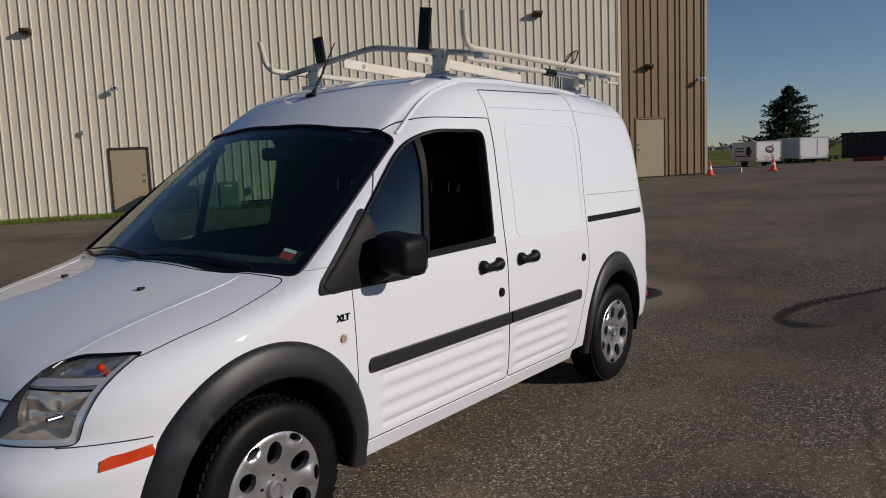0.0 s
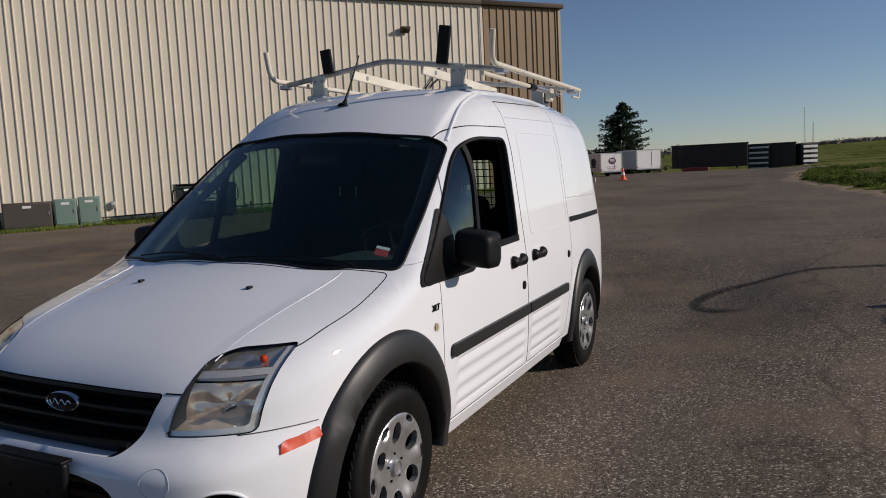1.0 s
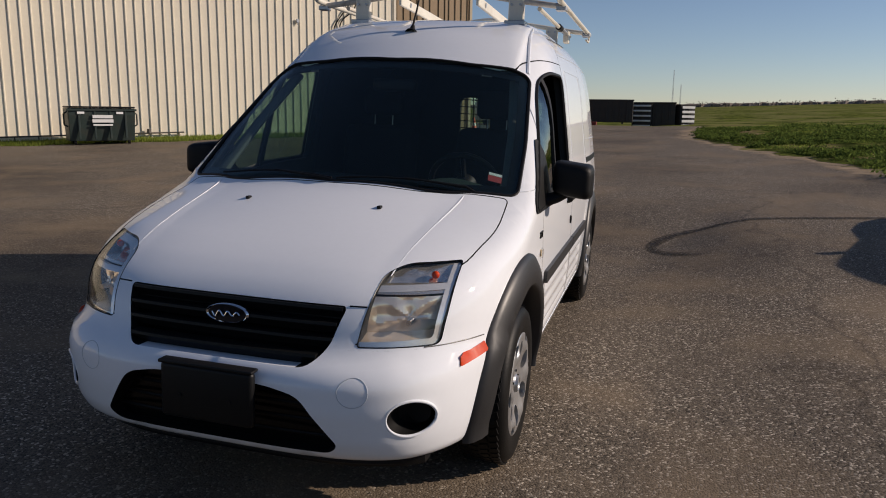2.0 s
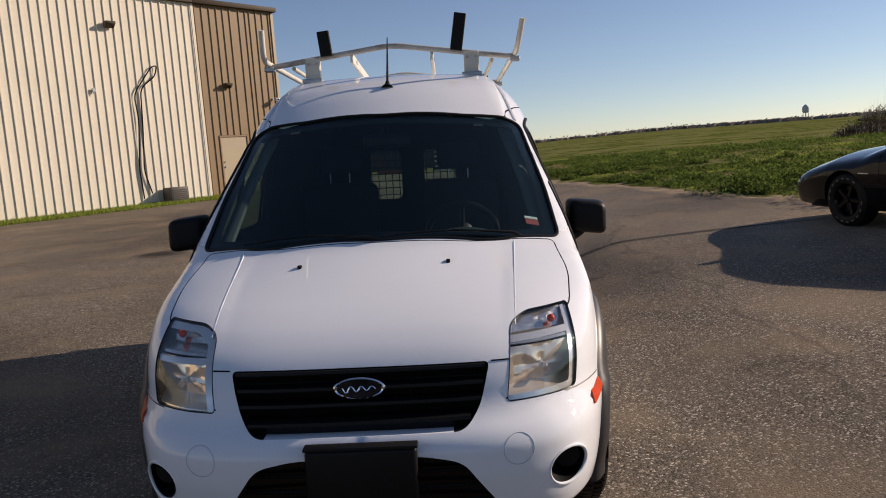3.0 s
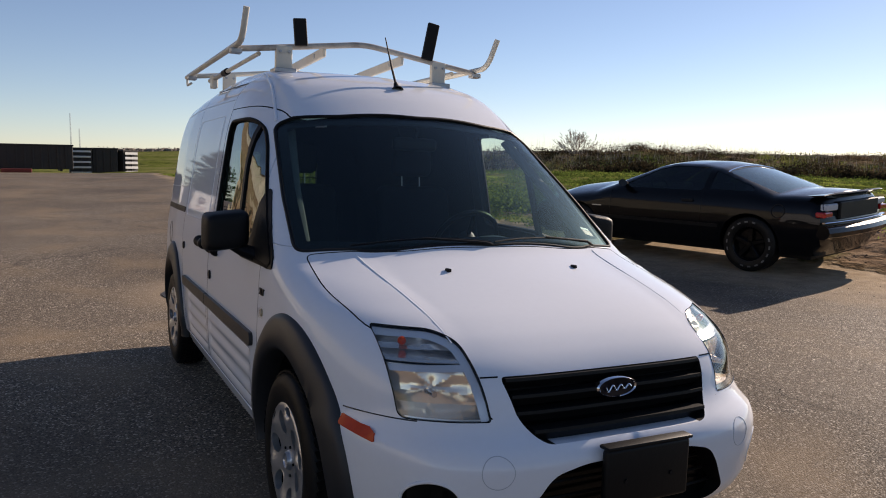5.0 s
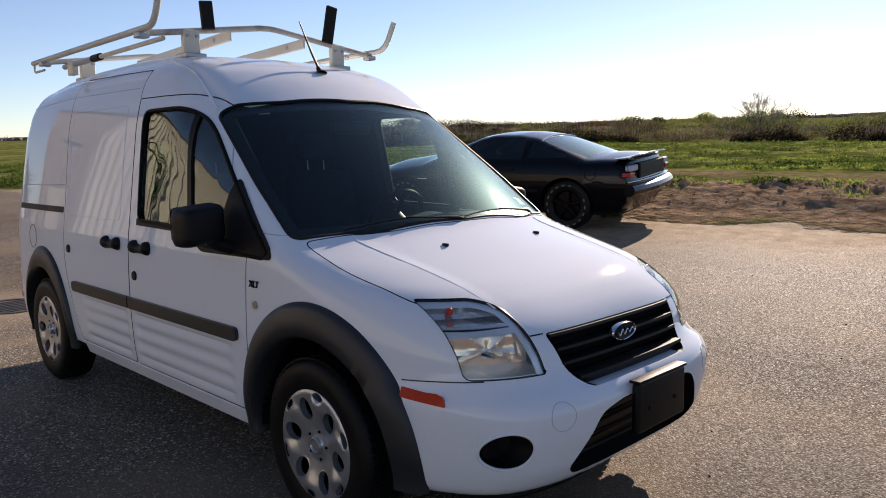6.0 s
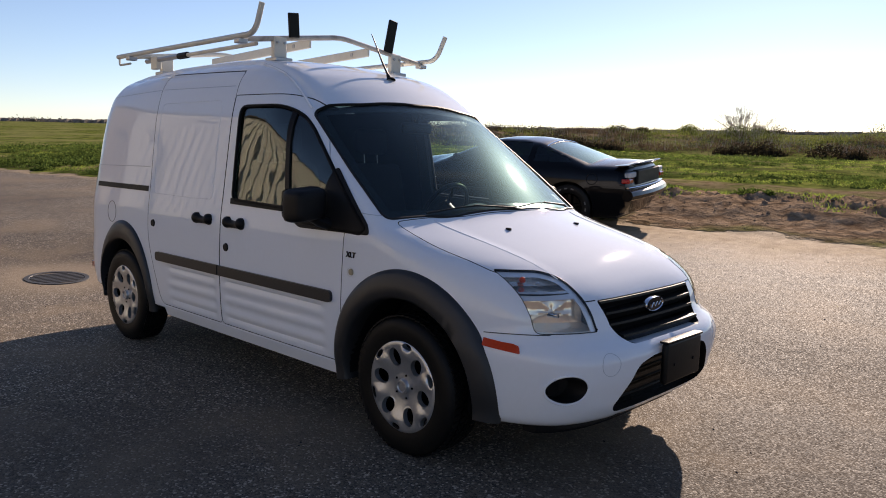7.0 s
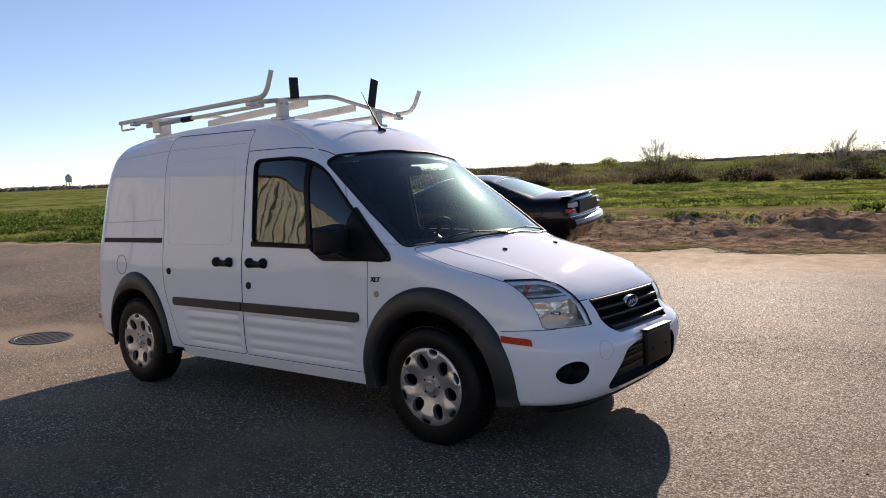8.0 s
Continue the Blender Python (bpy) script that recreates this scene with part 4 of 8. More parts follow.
def dumpster():
    p = wall_point(2.35, 1.55)
    m = Matrix.Translation((p.x, p.y, ground_z(p.x, p.y))) @ WALL.to_3x3().to_4x4() @ Matrix.Diagonal((0.98, 0.9, 0.96, 1))
    t = thing("dumpster", m, "dark green steel waste dumpster with black lids", "dumpster")
    bm = bmesh.new()
    vs = []
    for z, y0, y1, x in ((0.10, -.42, .42, .84), (0.82, -.55, .50, .86), (1.02, -.55, .55, .86)):
        vs.append([bm.verts.new(q) for q in ((-x, y0, z), (x, y0, z), (x, y1, z), (-x, y1, z))])
    for a, c in zip(vs, vs[1:]):
        for i in range(4):
            bm.faces.new((a[i], a[(i + 1) % 4], c[(i + 1) % 4], c[i]))
    bm.faces.new(vs[0]), bm.faces.new(vs[-1])
    bmesh.ops.bevel(bm, geom=bm.edges[:], offset=0.012, segments=1, affect="EDGES")
    part("bin", bm, M["dumpster"], t)
    for x in (-.6, -.2, .2, .6):
        bm = bmesh.new()
        box(bm, (x - .025, -.575, .16), (x + .025, -.50, .98), 0.006, 1)
        part("rib", bm, M["dumpster"], t)
    bm = bmesh.new()
    box(bm, (-.90, -.60, .94), (.90, -.555, 1.0), 0.008, 1)
    part("rim", bm, M["dumpster"], t)
    for x in (-.435, .435):
        bm = bmesh.new()
        box(bm, (x - .425, -.60, 1.025), (x + .425, .56, 1.07), 0.015)
        part("lid", bm, M["black_plastic"], t)
    for x in (-.92, .92):
        bm = bmesh.new()
        tube(bm, arc_path([(x * .93, -.3, .92), (x * 1.03, -.3, .86), (x * 1.03, -.3, .55), (x * .93, -.3, .5)], .04), 0.022, 8)
        part("lift_handle", bm, M["dumpster"], t)
    for z, h, w in ((.74, .09, .52), (.62, .09, .54), (.53, .045, .50)):
        bm = bmesh.new()
        box(bm, (-w / 2, -.60 - (z - .6) * 0.02, z), (w / 2, -.586 - (z - .6) * .02, z + h))
        part("lettering", bm, M["bars_white"], t)
    for x in (-.55, .45):
        bm = bmesh.new()
        box(bm, (x - .09, -.585, .86), (x + .09, -.575, .92))
        part("notice", bm, M["sticker_white"], t)
    for x in (-.7, .7):
        for y in (-.33, .33):
            bm = bmesh.new()
            cyl(bm, (x - .03, y, 0.06), (x + .03, y, 0.06), 0.062, None, 16)
            part("caster", bm, M["rubber"], t)


dumpster()


# ---- the van: a smooth shell cut into body, doors, bonnet and bumper ----
def smooth_table(xs, ys, sigma, step=0.005):
    g = np.arange(xs[0], xs[-1] + step, step)
    v = np.interp(g, xs, ys)
    k = int(3 * sigma / step)
    w = np.exp(-0.5 * (np.arange(-k, k + 1) * step / sigma) ** 2)
    w /= w.sum()
    pad = np.concatenate([v[0] + (v[0] - v[k:0:-1]), v, v[-1] + (v[-1] - v[-2:-k - 2:-1])])
    s = np.convolve(pad, w, "valid")
    return lambda q: np.interp(q, g, s)


TOP_Y = [-1.2, -0.80, -0.75, -0.70, -0.60, -0.45, -0.30, -0.125, 0.0, 0.03, 0.82, 0.95, 1.065, 1.2, 1.4, 1.6, 2.0, 2.6, 3.1, 3.4, 3.6, 4.2]
TOP_Z = [0.50, 0.72, 0.782, 0.836, 0.888, 0.940, 0.982, 1.030, 1.066, 1.080, 1.660, 1.752, 1.818, 1.866, 1.913, 1.940, 1.956, 1.952, 1.925, 1.890, 1.845, 1.60]
top_line = smooth_table(TOP_Y, TOP_Z, 0.028)
half_width = smooth_table([0.0, 0.20, 0.30, 0.40, 0.55, 0.66, 0.80, 0.96, 1.06, 1.3, 1.56, 1.68, 1.83, 2.2], [0.78, 0.82, 0.846, 0.864, 0.872, 0.875, 0.873, 0.867, 0.852, 0.816, 0.774, 0.742, 0.690, 0.55], 0.035)
taper = smooth_table([-1.2, -0.8, -0.58, -0.43, -0.2, 0.0, 0.3, 2.9, 3.4, 3.7, 4.2], [0.26, 0.165, 0.085, 0.043, 0.014, 0.005, 0.0, 0.004, 0.022, 0.045, 0.1], 0.06)
nose = smooth_table([0.0, 0.22, 0.28, 0.34, 0.45, 0.54, 0.58, 0.62, 0.66, 0.72, 0.78, 0.82, 0.87, 0.92, 1.0, 1.2, 2.2], [-0.68, -0.765, -0.822, -0.858, -0.886, -0.890, -0.868, -0.818, -0.792, -0.785, -0.757, -0.722, -0.668, -0.60, -0.45, -0.30, -0.3], 0.012)
tail = smooth_table([0.0, 0.3, 0.42, 0.6, 0.66, 1.0, 1.5, 1.8, 1.92, 2.2], [3.60, 3.66, 3.69, 3.69, 3.66, 3.65, 3.58, 3.50, 3.44, 3.2], 0.03)


def step01(t):
    t = np.clip(t, 0, 1)
    return t * t * (3 - 2 * t)


def smax(a, b, k):
    h = np.maximum(k - np.abs(a - b), 0) / k
    return np.maximum(a, b) + h * h * k * 0.25


def van_f(x, y, z):
    """Negative inside the van's outer skin."""
    ax = np.abs(x)
    w = half_width(z) - taper(y)
    # pressed ribs low on the doors, and the sunk panel of the sliding door
    ends = step01((y - 0.56) / 0.05) * step01((2.26 - y) / 0.05) * (1 - step01((y - 1.52) / 0.03) * step01((1.66 - y) / 0.03))
    rib = np.where((z > 0.375) & (z < 0.60), 0.5 - 0.5 * np.cos(2 * np.pi * (z - 0.375) / 0.075), 0)
    w = w - 0.009 * ends * (1 - rib) * step01((z - 0.36) / 0.02) * step01((0.615 - z) / 0.02)
    d_side = ax - w
    sw = step01((y + 0.80) / 0.9) * step01((1.75 - y) / 0.7)
    yy = y - 0.28 * x * x * sw
    hood = step01((0.45 - y) / 0.35)
    t = top_line(yy) - 0.06 * x * x
    t = t - 0.0045 * hood * step01((0.568 - 0.09 * (0.1 - y) - ax) / 0.04) * step01((y + 0.80) / 0.3)
    t = t - 0.020 * step01((ax - (0.61 - 0.05 * step01((y - 0.9) / 0.8))) / 0.016) * step01((y - 0.85) / 0.15) * step01((3.4 - y) / 0.2)
    sl = (top_line(yy + 0.01) - top_line(yy - 0.01)) / 0.02
    d_top = (z - t) / np.sqrt(1 + sl * sl)
    c = np.where(z < 0.6, 0.64, 0.75)
    nf = nose(z) + c * x ** 4
    sl2 = (nose(z + 0.01) - nose(z - 0.01)) / 0.02
    d_front = (nf - y) / np.sqrt(1 + (4 * c * ax ** 3) ** 2 + sl2 * sl2)
    d_rear = y - (tail(z) - 0.16 * x ** 4)
    d_bot = 0.245 - z
    f = smax(d_side, d_top, 0.05 + 0.13 * step01((y - 0.2) / 0.8))
    f = smax(f, d_front, 0.11)
    f = smax(f, d_rear, 0.12)
    return smax(f, d_bot, 0.05)


def bisect(fn, lo, hi, n=34):
    lo, hi = np.array(lo, float), np.array(hi, float)
    for _ in range(n):
        mid = (lo + hi) * 0.5
        inside = fn(mid) < 0
        lo, hi = np.where(inside, mid, lo), np.where(inside, hi, mid)
    return (lo + hi) * 0.5


SKIN = [van_f]


def side_x(y, z):
    y, z = np.asarray(y, float), np.asarray(z, float)
    return bisect(lambda x: SKIN[0](x, y, z), np.zeros_like(y), np.full_like(y, 1.3))


def front_y(x, z):
    x, z = np.asarray(x, float), np.asarray(z, float)
    return -bisect(lambda q: SKIN[0](x, -q, z), np.full_like(x, -0.6), np.full_like(x, 1.4))


def top_z(x, y):
    x, y = np.asarray(x, float), np.asarray(y, float)
    return bisect(lambda z: SKIN[0](x, y, z), np.full_like(x, 0.5), np.full_like(x, 2.4))


def van_normal(p):
    e = 0.004
    x, y, z = p.T
    n = np.stack([SKIN[0](x + e, y, z) - SKIN[0](x - e, y, z), SKIN[0](x, y + e, z) - SKIN[0](x, y - e, z), SKIN[0](x, y, z + e) - SKIN[0](x, y, z - e)], 1)
    return n / np.linalg.norm(n, axis=1)[:, None]


def shell_grid(fn, spine, angles, cap0, cap1, caps=26):
    """A closed quad skin round a spine of (y, z), by rays in its cross planes and fans at its two ends."""
    rows, n = [], len(angles)
    ca, sa = np.cos(angles), np.sin(angles)

    def shoot(o, d):
        return o + d * bisect(lambda r: fn(*(o + d * r[:, None]).T), np.zeros(len(d)), np.full(len(d), 3.0))[:, None]

    for k in range(1, caps):
        a = (math.pi / 2) * (k / caps) ** 0.8
        o = np.array([0, cap0[0], cap0[1]])
        rows.append(shoot(o, np.stack([ca * math.sin(a), np.full(n, -math.cos(a)), sa * math.sin(a)], 1)))
    for y, z in spine:
        rows.append(shoot(np.array([0, y, z]), np.stack([ca, np.zeros(n), sa], 1)))
    for k in range(caps - 1, 0, -1):
        a = (math.pi / 2) * (k / caps) ** 0.8
        o = np.array([0, cap1[0], cap1[1]])
        rows.append(shoot(o, np.stack([ca * math.sin(a), np.full(n, math.cos(a)), sa * math.sin(a)], 1)))
    p0 = shoot(np.array([[0, cap0[0], cap0[1]]]), np.array([[0, -1.0, 0]]))
    p1 = shoot(np.array([[0, cap1[0], cap1[1]]]), np.array([[0, 1.0, 0]]))
    vs = np.concatenate(rows + [p0, p1])
    m = len(rows)
    fs = [(i * n + j, i * n + (j + 1) % n, (i + 1) * n + (j + 1) % n, (i + 1) * n + j) for i in range(m - 1) for j in range(n)]
    fs += [(m * n, (j + 1) % n, j) for j in range(n)] + [(m * n + 1, (m - 1) * n + j, (m - 1) * n + (j + 1) % n) for j in range(n)]
    return vs, fs


def solid(name, vs, fs, index=0):
    me = bpy.data.meshes.new(name)
    me.from_pydata([tuple(v) for v in vs], [], fs)
    bm = bmesh.new()
    bm.from_mesh(me)
    bmesh.ops.recalc_face_normals(bm, faces=bm.faces)
    for f in bm.faces:
        f.material_index = index
    bm.to_mesh(me)
    bm.free()
    for i in range(3):
        me.materials.append(M[("paint", "black_plastic", "interior")[i]])
    return new(name, me)


def prism(poly, axis, lo, hi, index=0):
    """A closed block: a 2D outline drawn out along an axis. x: (y, z), y: (x, z), z: (x, y)."""
    n = len(poly)
    put3 = {"x": lambda p, h: (h, p[0], p[1]), "y": lambda p, h: (p[0], h, p[1]), "z": lambda p, h: (p[0], p[1], h)}[axis]
    vs = [put3(p, lo) for p in poly] + [put3(p, hi) for p in poly]
    fs = [tuple(range(n)), tuple(range(2 * n - 1, n - 1, -1))] + [(i, i + n, (i + 1) % n + n, (i + 1) % n) for i in range(n)]
    return solid("cutter", vs, fs, index)


def carve(ob, cutter, op="DIFFERENCE", keep=False):
    md = ob.modifiers.new("carve", "BOOLEAN")
    md.object, md.operation, md.solver = cutter, op, "MANIFOLD"
    me = bpy.data.meshes.new_from_object(ob.evaluated_get(bpy.context.evaluated_depsgraph_get()))
    ob.modifiers.clear()
    ob.data = me
    if not keep:
        bpy.data.objects.remove(cutter)
    return ob


def twin(ob):
    c = ob.copy()
    c.data = ob.data.copy()
    scene.collection.objects.link(c)
    return c


def shrink(poly, d):
    """An outline moved inwards by d."""
    n = len(poly)
    area = sum(poly[i - 1][0] * poly[i][1] - poly[i][0] * poly[i - 1][1] for i in range(n))
    s = 1 if area > 0 else -1
    out = []
    for i in range(n):
        a, b, c = Vector(poly[i - 1]), Vector(poly[i]), Vector(poly[(i + 1) % n])
        t = ((b - a).normalized() + (c - b).normalized()).normalized()
        out.append((b.x - t.y * d * s, b.y + t.x * d * s))
    return out


def patch(name, poly, mode, off, thick, material, parent, label="", res=0.03, side=1, hole=None, fn=None):
    """A sheet that lies on the van's skin within a 2D outline: side (y, z), front (x, z) or top (x, y)."""
    bm = bmesh.new()
    f = bm.faces.new([bm.verts.new((p[0], p[1], 0)) for p in poly])
    for k in (0, 1):
        lo, hi = min(p[k] for p in poly), max(p[k] for p in poly)
        for g in np.arange(lo + res, hi - res * 0.3, res):
            bmesh.ops.bisect_plane(bm, geom=bm.verts[:] + bm.edges[:] + bm.faces[:], plane_co=(g, g, 0), plane_no=(1 - k, k, 0))
    bmesh.ops.triangulate(bm, faces=[q for q in bm.faces if len(q.verts) > 4])
    bm.verts.index_update()
    uv = np.array([v.co[:2] for v in bm.verts])
    if mode == "side":
        p = np.stack([side_x(uv[:, 0], uv[:, 1]), uv[:, 0], uv[:, 1]], 1)
    elif mode == "front":
        p = np.stack([uv[:, 0], front_y(uv[:, 0], uv[:, 1]), uv[:, 1]], 1)
    else:
        p = np.stack([uv[:, 0], uv[:, 1], top_z(uv[:, 0], uv[:, 1])], 1)
    nrm = van_normal(p)
    a, b = p + nrm * off, p + nrm * (off - thick)
    if mode == "side":
        a[:, 0] *= side
        b[:, 0] *= side
    n = len(p)
    fs = [tuple(v.index for v in q.verts) for q in bm.faces]
    rim = [(e.verts[0].index, e.verts[1].index) for e in bm.edges if len(e.link_faces) == 1]
    bm.free()
    b2 = bmesh.new()
    vs = [b2.verts.new(v) for v in np.concatenate([a, b])]
    for q in fs:
        b2.faces.new([vs[i] for i in q]), b2.faces.new([vs[i + n] for i in reversed(q)])
    for i, j in rim:
        b2.faces.new((vs[i], vs[j], vs[j + n], vs[i + n]))
    return part(name, b2, material, parent, label, 40)


def seam(name, pts, mode, parent, material, r=0.004, side=1, closed=False, off=0.0):
    """A thin round bead that follows the skin."""
    uv = []
    k = len(pts)
    for i in range(k if closed else k - 1):
        a, b = Vector(pts[i]), Vector(pts[(i + 1) % k])
        m = max(1, int((b - a).length / 0.02))
        uv += [a + (b - a) * (j / m) for j in range(m)]
    if not closed:
        uv.append(Vector(pts[-1]))
    q = np.array([(v.x, v.y) for v in uv])
    if mode == "side":
        p = np.stack([side_x(q[:, 0], q[:, 1]), q[:, 0], q[:, 1]], 1)
    elif mode == "front":
        p = np.stack([q[:, 0], front_y(q[:, 0], q[:, 1]), q[:, 1]], 1)
    else:
        p = np.stack([q[:, 0], q[:, 1], top_z(q[:, 0], q[:, 1])], 1)
    p = p + van_normal(p) * off
    if mode == "side":
        p[:, 0] *= side
    bm = bmesh.new()
    tube(bm, p, r, 6, closed)
    return part(name, bm, material, parent)


VAN = LEVEL.copy()
van = thing("cargo_van", VAN, "white high-roof compact cargo van with dark grey wheel arches", "van")

WINDOW = rounded([(1.475, 1.078), (0.92, 1.060), (0.82, 1.0), (0.31, 0.985), (0.27, 1.012), (0.90, 1.545), (1.10, 1.622), (1.515, 1.625)], [0.05, 0.05, 0.08, 0.02, 0.02, 0.12, 0.12, 0.06])
FRONT_DOOR = rounded([(0.445, 0.335), (0.425, 1.03), (0.845, 1.60), (1.06, 1.682), (1.60, 1.690), (1.575, 1.10), (1.585, 0.335)], [0.03, 0.05, 0.18, 0.15, 0.02, 0.3, 0.03])
SLIDE_DOOR = rounded([(1.588, 0.335), (1.578, 1.10), (1.604, 1.690), (1.625, 1.842), (2.60, 1.872), (2.52, 1.10), (2.52, 0.78), (2.36, 0.335)], [0.03, 0.3, 0.0, 0.03, 0.05, 0.3, 0.1, 0.05])
HUBS = [(0.86, 0.0), (0.86, 2.912), (-0.86, 0.0), (-0.86, 2.912)]
HUB_Z = 0.316


def van_shell():
    up = []
    zs = 0.95
    for z in np.concatenate([np.arange(0.30, 0.655, 0.0125), np.arange(0.66, 1.70, 0.03)]):
        up.append(math.atan2(z - zs, 0.86))
    up += list(np.radians(np.arange(41.2, 53.6, 0.75)))
    for x in np.concatenate([np.arange(0.72, 0.54, -0.018), np.arange(0.54, -0.001, -0.03)]):
        up.append(math.atan2(0.97, max(x, 0.0)))
    for x in np.arange(0.0, 0.80, 0.09):
        up.append(math.atan2(-0.70, x))
    up = sorted(set(round(a, 4) for a in up if -math.pi / 2 < a < math.pi / 2 - 1e-3))
    ang = np.array(up + [math.pi / 2] + [math.pi - a for a in reversed(up)] + [-math.pi / 2])
    ys = np.arange(-0.45, 3.2, 0.026)
    spine = [(y, 0.55 + 0.40 * float(step01((y + 0.25) / 0.5))) for y in ys]
    vs, fs = shell_grid(van_f, spine, ang, (-0.47, 0.55), (3.2, 0.95))
    body = solid("body", vs, fs, 0)

    def cabin_f(x, y, z):
        f = van_f(x, y, z) + 0.045
        f = np.maximum(f, 0.44 - z)
        return smax(f, (0.34 + 0.55 * np.maximum(0, 0.9 - z) * 0) - y, 0.08)

    ys = np.arange(0.50, 3.2, 0.05)
    vs, fs = shell_grid(cabin_f, [(y, 0.98) for y in ys], ang[::2], (0.5, 0.98), (3.2, 0.98), 12)
    carve(body, solid("cutter", vs, fs, 2))
    for x, y in HUBS:
        s = 1 if x > 0 else -1
        circle = [(y + 0.395 * math.cos(a), HUB_Z + 0.02 + 0.395 * math.sin(a)) for a in np.linspace(0, 2 * math.pi, 49)[:-1]]
        carve(body, prism(circle, "x", *sorted((s * 0.56, s * 1.1)), 1))
    # bumper, bonnet and doors are lifted out of the shell
    bumper_cut = prism([(-0.405, 0.1), (-0.43, 0.638), (-0.60, 0.640), (-1.1, 0.640), (-1.1, 0.1)], "x", -1.2, 1.2)
    bumper = carve(twin(body), bumper_cut, "INTERSECT", True)
    carve(body, bumper_cut)
    face_poly = rounded([(-0.452, 0.6), (-0.47, 0.768), (0.47, 0.768), (0.452, 0.6)], 0.0)
    face_cut = prism(face_poly, "y", -1.2, -0.55)
    face = carve(twin(body), face_cut, "INTERSECT", True)
    carve(body, face_cut)
    carve(bumper, face, "UNION")
    hood_poly = rounded([(-0.42, -1.0), (-0.52, -0.60), (-0.715, -0.44), (-0.765, -0.1), (-0.748, 0.186), (-0.4, 0.068), (0, 0.036), (0.4, 0.068), (0.748, 0.186), (0.765, -0.1), (0.715, -0.44), (0.52, -0.60), (0.42, -1.0)], [0, .1, .1, .1, .03, .1, .1, .1, .03, .1, .1, .1, 0])
    hood_poly = [(x, y) for x, y in hood_poly]
    hood = carve(twin(body), prism(shrink(hood_poly, 0.0025), "z", 0.66, 1.3), "INTERSECT")
    carve(body, prism(shrink(hood_poly, -0.0025), "z", 0.655, 1.3))
    doors = {}
    for s in (1, -1):
        for nm, poly in (("front_door", FRONT_DOOR), ("sliding_door", SLIDE_DOOR)):
            rng_ = sorted((s * 0.50, s * 1.2))
            doors[nm, s] = carve(twin(body), prism(shrink(poly, 0.0028), "x", *rng_, 2), "INTERSECT")
            carve(body, prism(shrink(poly, -0.0022), "x", *rng_, 2))
        carve(doors["front_door", s], prism(WINDOW, "x", *sorted((s * 0.5, s * 1.2)), 1))
        carve(body, prism(WINDOW, "x", *sorted((s * 0.80, s * 1.2)), 1))
        carve(doors["front_door", s], prism(rounded(SCREEN, 0.05), "z", 0.9, 2.2, 1))
    # screen and rear windows
    carve(body, prism(rounded(SCREEN, 0.05), "z", 0.9, 2.2, 1))
    for s in (1, -1):
        carve(body, prism(rounded([(s * 0.10, 1.10), (s * 0.38, 1.10), (s * 0.36, 1.52), (s * 0.10, 1.52)], 0.06), "y", 3.2, 4.2, 1))
    # lamp housings, grille and lower intake are hollowed
    for s in (1, -1):
        carve(bumper, prism([(s * x, z) for x, z in LAMP], "y", -1.2, -0.30, 0))
        carve(body, prism([(s * x, z) for x, z in LAMP], "y", -1.2, -0.30, 0))
        carve(hood, prism([(s * x, z) for x, z in LAMP], "y", -1.2, -0.30, 0))
        fog = [(s * (0.650 + 0.064 * math.cos(a)), 0.432 + 0.060 * math.sin(a)) for a in np.linspace(0, 2 * math.pi, 33)[:-1]]
        carve(bumper, prism(fog, "y", -1.2, -0.62, 1))
    carve(bumper, prism(GRILLE, "y", -1.2, -0.70, 1))
    carve(hood, prism(GRILLE, "y", -1.2, -0.70, 1))
    carve(bumper, prism(INTAKE, "y", -1.2, -0.76, 1))
    body.name, bumper.name, hood.name = "body", "front_bumper", "bonnet"
    for ob in (body, bumper, hood, *doors.values()):
        finish(ob, [M["paint"], M["black_plastic"], M["interior"]], 32)
        # only the outer skin is painted
        c = np.array([p.center[:] for p in ob.data.polygons])
        ix = np.zeros(len(c), dtype=np.int32)
        ob.data.polygons.foreach_get("material_index", ix)
        nr = np.array([p.normal[:] for p in ob.data.polygons])
        ix[(ix == 0) & ((van_f(*c.T) < -0.012) | ((nr * van_normal(c)).sum(1) < 0.55))] = 1 if ob is bumper else 2
        ob.data.polygons.foreach_set("material_index", ix)
        ob.parent = van
    for k in ("front_door", "sliding_door"):
        for s in (1, -1):
            doors[k, s].name = k
    return body, bumper, hood, doors


SCREEN = [(-0.785, 0.215), (-0.45, 0.085), (0, 0.045), (0.45, 0.085), (0.785, 0.215), (0.760, 0.50), (0.690, 0.925), (0.40, 0.850), (0, 0.815), (-0.40, 0.850), (-0.690, 0.925), (-0.760, 0.50)]
LAMP = rounded([(0.462, 0.648), (0.700, 0.648), (0.716, 0.78), (0.710, 0.890), (0.545, 0.884), (0.490, 0.857)], [0.012, 0.02, 0.1, 0.012, 0.05, 0.025])
GRILLE = rounded([(-0.325, 0.588), (0.325, 0.588), (0.375, 0.64), (0.412, 0.768), (-0.412, 0.768), (-0.375, 0.64)], [0.06, 0.06, 0.05, 0.02, 0.02, 0.05])
INTAKE = rounded([(-0.40, 0.300), (0.40, 0.300), (0.435, 0.335), (0.315, 0.505), (0.20, 0.53), (-0.20, 0.53), (-0.315, 0.505), (-0.435, 0.335)], 0.04)

body, bumper, hood, doors = van_shell()


